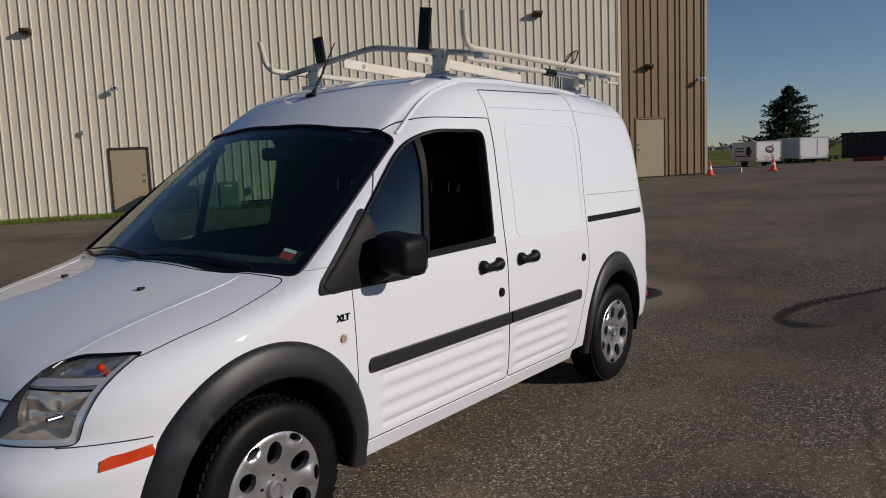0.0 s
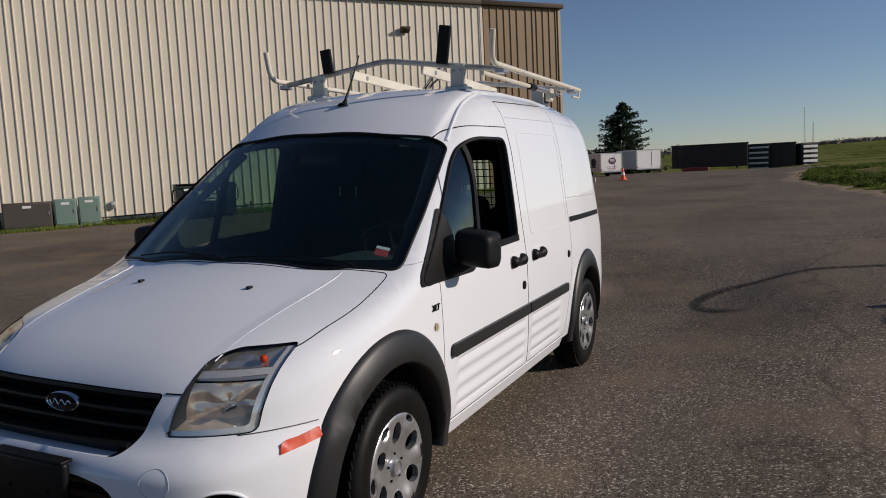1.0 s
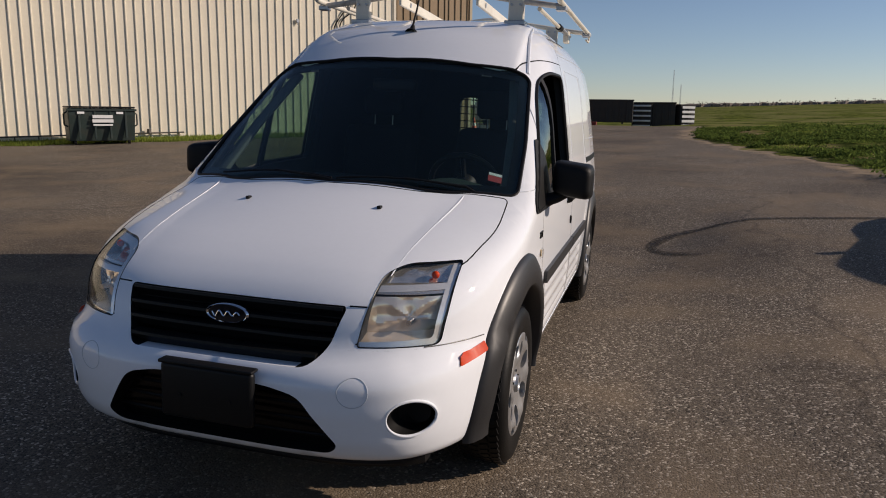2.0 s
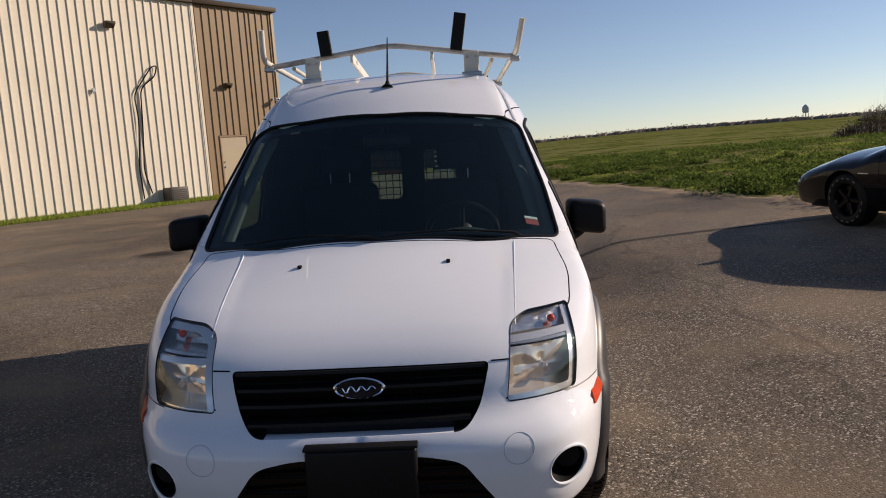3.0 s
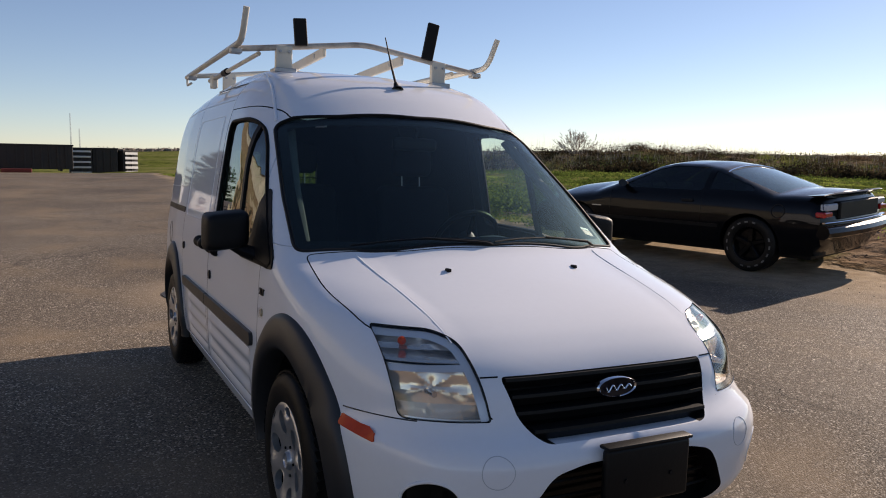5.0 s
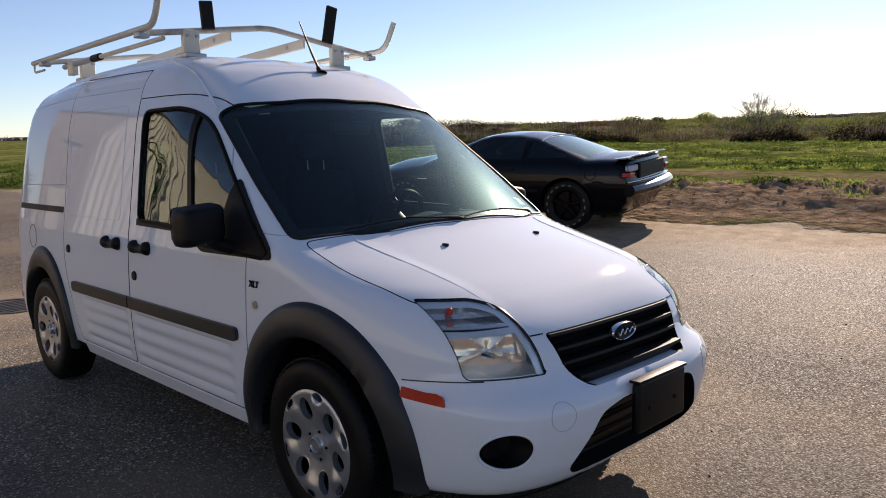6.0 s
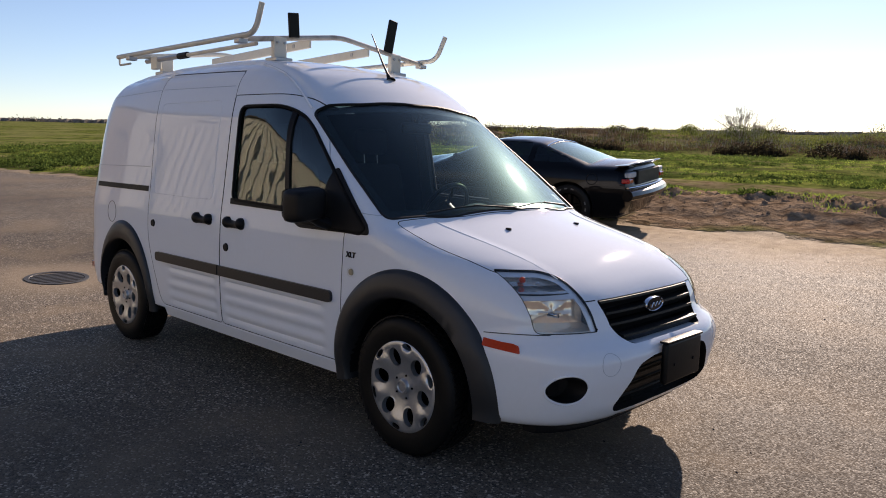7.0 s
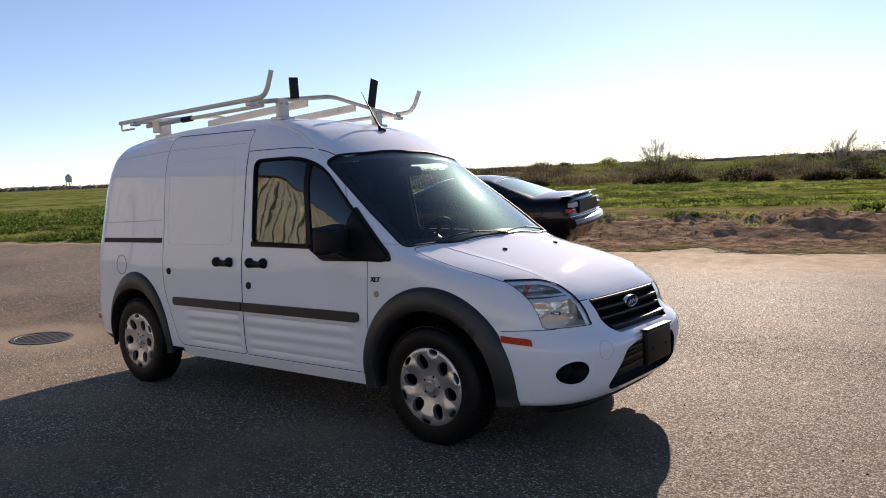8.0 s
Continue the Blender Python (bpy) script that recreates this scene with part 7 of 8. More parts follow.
        tl = part("tail_lamp", bm, M["black_plastic"], t, "red and clear tail lamp")
        bm = bmesh.new()
        box(bm, (s * 0.76 - 0.10, -2.145, 0.695), (s * 0.76 + 0.085, -2.03, 0.755), 0.012, 1)
        part("red_lens", bm, M["red"], tl)
        bm = bmesh.new()
        box(bm, (s * 0.66 - 0.13, -2.137, 0.765), (s * 0.66 + 0.13, -2.05, 0.84), 0.012, 1)
        part("clear_lens", bm, M["trailer_grey"], tl)
    bm = bmesh.new()
    tube(bm, [(x, -2.185 + 0.10 * x * x, 0.53) for x in np.linspace(-0.84, 0.84, 15)], 0.085, 10, flat=0.95)
    bp = part("rear_bumper", bm, M["car_black"], t)
    bm = bmesh.new()
    tube(bm, [(x, -2.18 + 0.10 * x * x, 0.635) for x in np.linspace(-0.82, 0.82, 15)], 0.022, 8, flat=0.5)
    part("bumper_strip", bm, M["chrome"], bp, "bright strip along the rear bumper")
    bm = bmesh.new()
    rows = []
    for x in np.linspace(-0.80, 0.80, 21):
        y = -2.09 + 0.08 * x * x
        e = max(0, 1 - (abs(x) / 0.80) ** 6)
        rows.append([bm.verts.new((x, y + a, 0.925 + b * (0.4 + 0.6 * e))) for a, b in ((0.14, 0.005), (0.06, 0.018), (-0.05, 0.035), (-0.06, 0.02), (0.0, -0.03))])
    for a, b in zip(rows, rows[1:]):
        for j in range(5):
            bm.faces.new((a[j], a[(j + 1) % 5], b[(j + 1) % 5], b[j]))
    bm.faces.new(rows[0]), bm.faces.new(rows[-1])
    bm2 = bmesh.new()
    box(bm2, (-0.52, -2.16, 0.66), (0.52, -2.06, 0.855), 0.012, 1)
    part("tail_panel", bm2, M["black_plastic"], t)
    bm2 = bmesh.new()
    tube(bm2, [(x, -0.80 - 0.10 * x * x, float(top_z(x, -0.80 - 0.10 * x * x)) + 0.004) for x in np.linspace(-0.58, 0.58, 15)], 0.009, 6)
    part("hatch_strip", bm2, M["chrome"], t, "bright strip along the hatch hinge")
    part("spoiler", bm, M["car_black"], t, "lip spoiler on the tail")
    for s in (1, -1):
        bm = bmesh.new()
        box(bm, (s * 0.36 - 0.24, -0.55, 0.52), (s * 0.36 + 0.24, 0.0, 0.66), 0.05, 2)
        st = part("seat", bm, M["seat"], t)
        bm = bmesh.new()
        box(bm, (s * 0.36 - 0.23, -0.70, 0.60), (s * 0.36 + 0.23, -0.52, 1.02), 0.06, 2)
        part("backrest", bm, M["seat"], st)
        bm = bmesh.new()
        box(bm, (s * 0.36 - 0.12, -0.70, 1.01), (s * 0.36 + 0.12, -0.60, 1.15), 0.04, 2)
        part("headrest", bm, M["seat"], st)
    bm = bmesh.new()
    box(bm, (-0.72, 0.40, 0.70), (0.72, 0.92, 0.92), 0.06, 2)
    part("dashboard", bm, M["interior"], t)
    bm = bmesh.new()
    mm = Matrix.Translation((-0.36, 0.28, 0.90)) @ pose(0, 0, 0, 68, 0, 0)
    tube(bm, [mm @ Vector((0.18 * math.cos(a), 0.18 * math.sin(a), 0)) for a in np.linspace(0, 2 * math.pi, 33)[:-1]], 0.014, 6, True)
    part("steering_wheel", bm, M["black_plastic"], t)
    bm = bmesh.new()
    box(bm, (-0.70, -1.95, 0.19), (0.70, 2.1, 0.27), 0.02)
    part("underbody", bm, M["black_plastic"], t)
    # wheels: fat tyre, dark five-spoke rim
    w = new("wheel")
    w.parent = t
    bm = bmesh.new()
    lathe(bm, [(-0.10, 0.20), (-0.118, 0.25), (-0.112, 0.30), (-0.09, 0.325), (0.09, 0.325), (0.112, 0.30), (0.118, 0.25), (0.10, 0.205), (0.08, 0.2)], "x", 56)
    ty = part("tyre", bm, M["rubber"], w)
    # worn raised marks on the sidewall
    for a in range(18):
        if a % 9 > 6:
            continue
        bm = bmesh.new()
        lathe(bm, [(0.1165, 0.256), (0.1195, 0.258), (0.1190, 0.272), (0.1150, 0.275)], "x", 5, (0, 0, 0), radians(a * 20 + 2), radians(a * 20 + 11))
        part("sidewall_mark", bm, M["worn_white"], ty, "worn pale sidewall mark")
    bm = bmesh.new()
    lathe(bm, [(0.085, 0.206), (0.10, 0.20), (0.085, 0.185), (0.03, 0.175), (0.03, 0.0)], "x", 48)
    rim = part("rim", bm, M["gloss_black"], w)
    for i in range(5):
        a = 2 * math.pi * i / 5
        bm = bmesh.new()
        box(bm, (0.04, -0.028, 0.02), (0.085, 0.028, 0.192), 0.01, 1, Matrix.Rotation(a, 4, "X"))
        part("spoke", bm, M["gloss_black"], rim)
    bm = bmesh.new()
    cyl(bm, (0.06, 0, 0), (0.10, 0, 0), 0.05, 0.035, 18)
    part("centre_cap", bm, M["gloss_black"], rim)
    w.matrix_local = Matrix.Translation((0.76, 1.28, 0.325))
    for x, y, r in ((0.76, -1.28, 20), (-0.76, 1.28, 50), (-0.76, -1.28, 70)):
        copy_thing(w, Matrix.Translation((x, y, 0.325)) @ pose(0, 0, 0, 0, 0, 0 if x > 0 else 180) @ pose(0, 0, 0, r, 0, 0))
    SKIN[0] = van_f


coupe()


# ---- far end of the lot ----
def cone(x, y, label):
    t = thing("traffic_cone", Matrix.Translation((x, y, ground_z(x, y))), label, "traffic cone", "cones by the building")
    bm = bmesh.new()
    box(bm, (-0.15, -0.15, 0.0), (0.15, 0.15, 0.03), 0.01, 1)
    part("base", bm, M["cone"], t)
    bm = bmesh.new()
    lathe(bm, [(0.03, 0.115), (0.20, 0.078)], "z", 20)
    part("lower_cone", bm, M["cone"], t)
    bm = bmesh.new()
    lathe(bm, [(0.20, 0.080), (0.31, 0.057)], "z", 20)
    part("collar", bm, M["sticker_white"], t, "white reflective collar")
    bm = bmesh.new()
    lathe(bm, [(0.31, 0.055), (0.49, 0.022), (0.50, 0.015), (0.50, 0.0)], "z", 20)
    part("tip", bm, M["cone"], t)


cone(-5.5, 25.2, "orange traffic cone with a white collar by the wall")
cone(-3.85, 27.1, "orange traffic cone with a white collar on open asphalt")


def wheel_stop():
    t = thing("wheel_stop", Matrix.Translation((-5.42, 26.5, ground_z(-5.42, 26.5))) @ pose(0, 0, 0, 0, 0, 10), "low weathered concrete wheel stop", "wheel stop")
    bm = bmesh.new()
    vs = [[bm.verts.new((x, y, z)) for y, z in ((-.16, -.02), (-.13, .17), (.13, .17), (.16, -.02))] for x in (-.62, -.57, .57, .62)]
    for a, b in zip(vs, vs[1:]):
        for j in range(4):
            bm.faces.new((a[j], a[(j + 1) % 4], b[(j + 1) % 4], b[j]))
    bm.faces.new(vs[0]), bm.faces.new(vs[-1])
    part("block", bm, M["pale_concrete"], t)


wheel_stop()


def trailer(x, y, turn, w, length, h, label, logo):
    """Enclosed cargo trailer: its tail faces local -y."""
    t = thing("cargo_trailer", Matrix.Translation((x, y, ground_z(x, y))) @ pose(0, 0, 0, 0, 0, turn), label, "trailer", "cargo trailers at the lot's end")
    bm = bmesh.new()
    box(bm, (-w / 2, 0, 0.28), (w / 2, length, h), 0.05, 2)
    part("box_body", bm, M["trailer"], t)
    bm = bmesh.new()
    box(bm, (-w / 2 + .05, -0.02, 0.32), (w / 2 - .05, 0.02, h - .06), 0.006, 1)
    d = part("rear_door", bm, M["trailer"], t)
    for x0 in (-w / 2 + .02, w / 2 - .02):
        bm = bmesh.new()
        box(bm, (x0 - .025, -.03, .28), (x0 + .025, .015, h - .02), 0.006, 1)
        part("corner_post", bm, M["steel"], t)
    for z in (0.27, h - 0.02):
        bm = bmesh.new()
        box(bm, (-w / 2, -.025, z - .03), (w / 2, .01, z + .03), 0.006, 1)
        part("rail", bm, M["steel"], t)
    if not logo:
        bm = bmesh.new()
        for s in (-1, 1):
            box(bm, (s * (w / 2 + .002) - .002, .06, .32), (s * (w / 2 + .002) + .002, length - .06, h - .06))
        part("side_skin", bm, M["trailer_grey"], t, "dull grey side skin")
    for i in range(int(length / 0.4)):
        for s in (-1, 1):
            bm = bmesh.new()
            box(bm, (s * (w / 2 + .003) - .006, .2 + .4 * i - .012, .32), (s * (w / 2 + .003) + .006, .2 + .4 * i + .012, h - .06))
            part("side_rib", bm, M["trailer_grey"], t)
    bm = bmesh.new()
    cyl(bm, (0.2, -.03, .45), (0.2, -.03, h - .15), 0.012, None, 8)
    part("lock_bar", bm, M["steel"], d)
    if logo:
        bm = bmesh.new()
        bm.faces.new([bm.verts.new((0.05 + 0.26 * w / 1.5 * math.cos(a), -.024, h * .66 + 0.19 * math.sin(a))) for a in np.linspace(0, 2 * math.pi, 33)[:-1]])
        bmesh.ops.solidify(bm, geom=bm.faces[:], thickness=0.003)
        part("emblem", bm, M["bars_dark"], d, "dark oval emblem")
        for k in range(3):
            bm = bmesh.new()
            box(bm, (-0.11, -.036, h * .66 - 0.02 + 0.045 * k), (0.20, -.031, h * .66 + 0.005 + 0.045 * k))
            part("emblem_stripe", bm, M["sticker_white"], d)
        bm = bmesh.new()
        bm.faces.new([bm.verts.new((0.05 + 0.20 * w / 1.5 * math.cos(a), -.030, h * .66 + 0.145 * math.sin(a))) for a in np.linspace(0, 2 * math.pi, 33)[:-1]])
        bmesh.ops.solidify(bm, geom=bm.faces[:], thickness=0.003)
        part("emblem_core", bm, M["emblem_red"], d)
        for z, ww in ((.40, .75), (.33, .6), (.27, .45)):
            bm = bmesh.new()
            box(bm, (-ww * w / 3, -.03, h * z), (ww * w / 3, -.022, h * z + .028))
            part("lettering", bm, M["faded_red"], d)
        bm = bmesh.new()
        bm.faces.new([bm.verts.new((-w / 2 - .008, 0.75 + 0.30 * math.cos(a), h * .62 + 0.24 * math.sin(a))) for a in np.linspace(0, 2 * math.pi, 33)[:-1]])
        bmesh.ops.solidify(bm, geom=bm.faces[:], thickness=0.003)
        part("side_emblem", bm, M["bars_dark"], t, "dark oval emblem")
        for z, y0, y1 in ((.72, 1.25, 2.1), (.60, 1.25, 2.2), (.40, .5, 2.2)):
            bm = bmesh.new()
            box(bm, (-w / 2 - .014, y0, h * z), (-w / 2 - .004, y1, h * z + .06))
            part("lettering", bm, M["bars_dark"], t)
    for s in (-1, 1):
        bm = bmesh.new()
        lathe(bm, [(-.09, .0), (-.09, .12), (-.10, .20), (-.07, .27), (.07, .27), (.10, .20), (.09, .12), (.09, 0)], "x", 28, (s * (w / 2 - .13), length * .55, .27))
        part("wheel", bm, M["rubber"], t)
        bm = bmesh.new()
        box(bm, (s * (w / 2 - .06) - .04, -.035, .36), (s * (w / 2 - .06) + .04, -.018, .44), 0.004, 1)
        part("tail_lamp", bm, M["red"], t)
    bm = bmesh.new()
    tube(bm, [(0, length, .35), (0, length + .9, .40)], 0.04, 8)
    part("drawbar", bm, M["black_plastic"], t)
    bm = bmesh.new()
    cyl(bm, (0, length + .8, -.02), (0, length + .8, .42), 0.03, None, 8)
    part("jack", bm, M["steel"], t)


trailer(-7.5, 41.5, 44, 1.45, 2.6, 1.36, "white enclosed cargo trailer with a dark oval emblem", True)
trailer(-6.42, 47.6, 44, 1.85, 2.4, 1.52, "plain white enclosed cargo trailer", False)


def container(x, y, w, d, h, turn, label, ends):
    t = thing("waste_container", Matrix.Translation((x, y, ground_z(x, y))) @ pose(0, 0, 0, 0, 0, turn), label, "waste container", "containers at the lot's end")
    bm = bmesh.new()
    vs = box(bm, (-w / 2, 0, 0.10), (w / 2, d, h), 0.02, 1)
    part("bin", bm, M["roll_off"], t)
    bm = bmesh.new()
    box(bm, (-w / 2 - .05, -.05, h - .10), (w / 2 + .05, d + .05, h), 0.02, 1)
    part("rim", bm, M["roll_off"], t)
    for i in range(int(w / 0.45)):
        bm = bmesh.new()
        xx = -w / 2 + .25 + .45 * i
        box(bm, (xx - .05, -.07, .12), (xx + .05, 0.01, h - .1), 0.01, 1)
        part("rib", bm, M["roll_off"], t)
    for i in range(5 if ends else 0):
        bm = bmesh.new()
        z = .28 + i * (h - .45) / 4.4
        box(bm, (-w / 2 + .08, -.10, z), (w / 2 - .08, -.072, z + (.12 if ends == 1 else .17)), 0.008, 1)
        part("pale_slat", bm, M["trailer"], t, "pale horizontal slat")
    for s in (-1, 1):
        bm = bmesh.new()
        box(bm, (s * w * .36 - .05, .02, -.02), (s * w * .36 + .05, d, .12), 0.01, 1)
        part("skid", bm, M["roll_off"], t)
    return t


container(-2.90, 49.6, 4.7, 2.2, 1.62, 4, "long black steel roll-off waste container", 0)
container(-0.04, 52.6, 1.36, 3.2, 1.98, 0, "black waste container with pale slats on its end", 1)
container(1.44, 52.8, 1.55, 3.2, 2.0, 0, "dark waste container full of scrap", 0)
container(3.05, 53.2, 1.25, 2.2, 1.85, 38, "black waste container with a pale slatted end", 2)


def skip_red():
    t = thing("red_skip", Matrix.Translation((-3.6, 48.2, ground_z(-3.6, 48.2))), "low dark red steel tray on the ground", "steel tray")
    bm = bmesh.new()
    box(bm, (-.8, -.25, 0), (.8, .35, .22), 0.02, 1)
    part("tray", bm, mat("dull_red_paint", (0.16, 0.02, 0.015), 0.6, 0, 0.2), t)


skip_red()


def mast(x, y, h, w):
    t = thing("radio_mast", Matrix.Translation((x, y, ground_z(x, y))), "thin grey lattice radio mast far off", "radio mast", "radio masts on the horizon")
    for a in range(3):
        bm = bmesh.new()
        p = Vector((w * math.cos(a * 2.094), w * math.sin(a * 2.094), 0))
        cyl(bm, p, p * 0.6 + Vector((0, 0, h)), 0.10, 0.06, 5)
        part("leg", bm, M["steel"], t)
    bm = bmesh.new()
    for i in range(24):
        z = h * i / 24
        p, q = (Vector((w * math.cos(a), w * math.sin(a), 0)) * (1 - 0.4 * z / h) for a in (i * 2.094, (i + 1) * 2.094))
        cyl(bm, p + Vector((0, 0, z)), q + Vector((0, 0, z + h / 24)), 0.05, None, 4)
    part("lattice", bm, M["steel"], t)


mast(5.5, 397, 18.5, 0.35)
mast(9.3, 400, 11.5, 0.35)


def water_tower():
    t = thing("water_tower", Matrix.Translation((381, 802, ground_z(381, 802))) @ Matrix.Diagonal((0.95, 0.95, 1.26, 1)), "white water tower on thin legs far across the field", "water tower")
    bm = bmesh.new()
    lathe(bm, [(10.4, 0.0), (10.6, 2.4), (11.6, 3.5), (13.8, 3.7), (15.4, 3.4), (17.0, 1.6), (17.6, 0.0)], "z", 24)
    part("tank", bm, M["white_steel"], t)
    for i in range(6):
        a = i * math.pi / 3
        bm = bmesh.new()
        cyl(bm, (3.6 * math.cos(a), 3.6 * math.sin(a), -0.3), (2.9 * math.cos(a), 2.9 * math.sin(a), 11.8), 0.25, None, 6)
        part("leg", bm, M["white_steel"], t)
    bm = bmesh.new()
    cyl(bm, (0, 0, -0.3), (0, 0, 10.6), 0.6, None, 8)
    part("riser", bm, M["white_steel"], t)


water_tower()


# ---- plants ----
class Soup:
    """Gathers many small faces for one mesh."""

    def __init__(self):
        self.v, self.f = [], []

    def add(self, pts):
        k = len(self.v)
        self.v += pts
        self.f.append(tuple(range(k, k + len(pts))))

    def leaf(self, p, d, w, n=None):
        """A bent leaf from p along d."""
        s = d.cross(n or Vector((random.uniform(-1, 1), random.uniform(-1, 1), random.uniform(-1, 1))))
        s = s.normalized() * w if s.length > 1e-5 else Vector((w, 0, 0))
        self.add([p[:], (p + d * 0.5 + s)[:], (p + d)[:], (p + d * 0.5 - s)[:]])

    def blade(self, p, d, w):
        s = Vector((-d.y, d.x, 0))
        s = s.normalized() * w if s.length > 1e-5 else Vector((w, 0, 0))
        a = random.uniform(0, math.pi)
        s = Vector((math.cos(a) * w, math.sin(a) * w, 0))
        self.add([(p - s)[:], (p + s)[:], (p + d)[:]])

    def make(self, name, material, parent=None, label="", smooth=0):
        return obj(name, self.v, self.f, material, parent, label, smooth)


def rv(k=1.0):
    return Vector((random.gauss(0, 1), random.gauss(0, 1), random.gauss(0, 1))).normalized() * k


def conifer(x, y, h, w):
    random.seed(4)
    t = thing("conifer_tree", Matrix.Translation((x, y, ground_z(x, y))), "dark green ragged conifer behind the trailers", "tree")
    bm = bmesh.new()
    tube(bm, [(0, 0, -0.1), (0.03, 0, h * 0.5), (0, 0, h * 0.97)], [0.17, 0.09, 0.02], 9)
    part("trunk", bm, M["bark"], t)
    sp, tw = Soup(), bmesh.new()
    z = h * 0.06
    while z < h * 0.98:
        k = z / h
        reach = w * 0.5 * (1 - k) ** 0.85 * random.uniform(0.6, 1.2)
        for i in range(int(random.uniform(9, 14))):
            a = random.uniform(0, 2 * math.pi)
            r = max(0.18, reach * random.uniform(0.55, 1.12))
            d = Vector((math.cos(a), math.sin(a), random.uniform(-0.12, 0.30)))
            tip = Vector((0, 0, z)) + d * r
            tube(tw, [Vector((0, 0, z - 0.02)), tip], [0.025, 0.006], 4)
            for j in range(int(20 + r * 36)):
                s = random.uniform(0.18, 1.05)
                p = Vector((0, 0, z)) + d * r * s + rv(0.05 + 0.10 * (1.1 - s))
                sp.leaf(p, (d * 0.6 + rv(0.7) + Vector((0, 0, 0.15))).normalized() * random.uniform(0.14, 0.30), 0.045)
        z += h * random.uniform(0.034, 0.055)
    part("boughs", tw, M["bark"], t, "", 0)
    sp.make("crown", M["needles"], t)


conifer(-11.0, 61.8, 6.15, 8.6)


def bare_tree(x, y, h, wide, seed):
    random.seed(seed)
    t = thing("bare_tree", Matrix.Translation((x, y, ground_z(x, y) - 0.1)), "leafless grey-brown tree with fine fanned twigs", "tree", "bare trees on the bank")
    trunk, limbs = bmesh.new(), bmesh.new()

    def grow(p, d, ln, r, depth, bm):
        mid = p + d * ln * 0.5 + rv(ln * 0.04)
        q = p + d * ln
        tube(bm, [p, mid, q], [r, r * 0.8, r * 0.55], 4 if depth < 2 else 3)
        if depth >= 4:
            return
        for k in range(3 if depth else 4):
            s = random.uniform(0.45, 1.0)
            dd = (d + rv(0.36) + Vector((0, 0, 0.12))).normalized()
            grow(p.lerp(q, s), dd, ln * random.uniform(0.45, 0.66), max(r * 0.55, 0.0065), depth + 1, limbs)

    for k in range(24):
        a, el = random.uniform(0, 2 * math.pi), radians(random.uniform(24, 82))
        d = Vector((math.cos(a) * math.cos(el) * wide / h, math.sin(a) * math.cos(el) * wide / h, math.sin(el))).normalized()
        grow(Vector((random.uniform(-.2, .2), random.uniform(-.2, .2), 0)), d, h * random.uniform(0.40, 0.55), 0.02, 0, trunk)
    part("trunk", trunk, M["twigs"], t, "", 0)
    part("crown", limbs, M["twigs"], t, "", 0)


def at_az(cx, cy, az, dist):
    return cx + dist * math.sin(radians(az)), cy + dist * math.cos(radians(az))


bare_tree(*at_az(-3.9, -2.5, 67.9, 70), 3.0, 5.8, 11)
bare_tree(*at_az(-3.9, -2.5, 79.7, 69), 3.4, 6.2, 12)
bare_tree(*at_az(-1.06, -2.75, 36.8, 66), 2.3, 3.6, 13)
bare_tree(*at_az(-1.06, -2.75, 30.5, 70), 1.5, 2.4, 14)


def clump(sp, x, y, z, rx, rz, n, leaf):
    """A loose mound of small leaves, thin at its rim."""
    for j in range(n):
        a, k = random.uniform(0, 2 * math.pi), random.uniform(0, 1)
        u = random.uniform(0.55, 1.08) * (1 + 0.25 * noise.noise((x + math.cos(a) * 2, y + math.sin(a) * 2, k * 3)))
        c = math.sqrt(max(0, 1 - k * k))
        p = Vector((x + rx * u * c * math.cos(a), y + rx * u * c * math.sin(a), z + rz * u * k))
        sp.leaf(p, rv(leaf * random.uniform(0.6, 1.3)), leaf * random.uniform(0.2, 0.42))


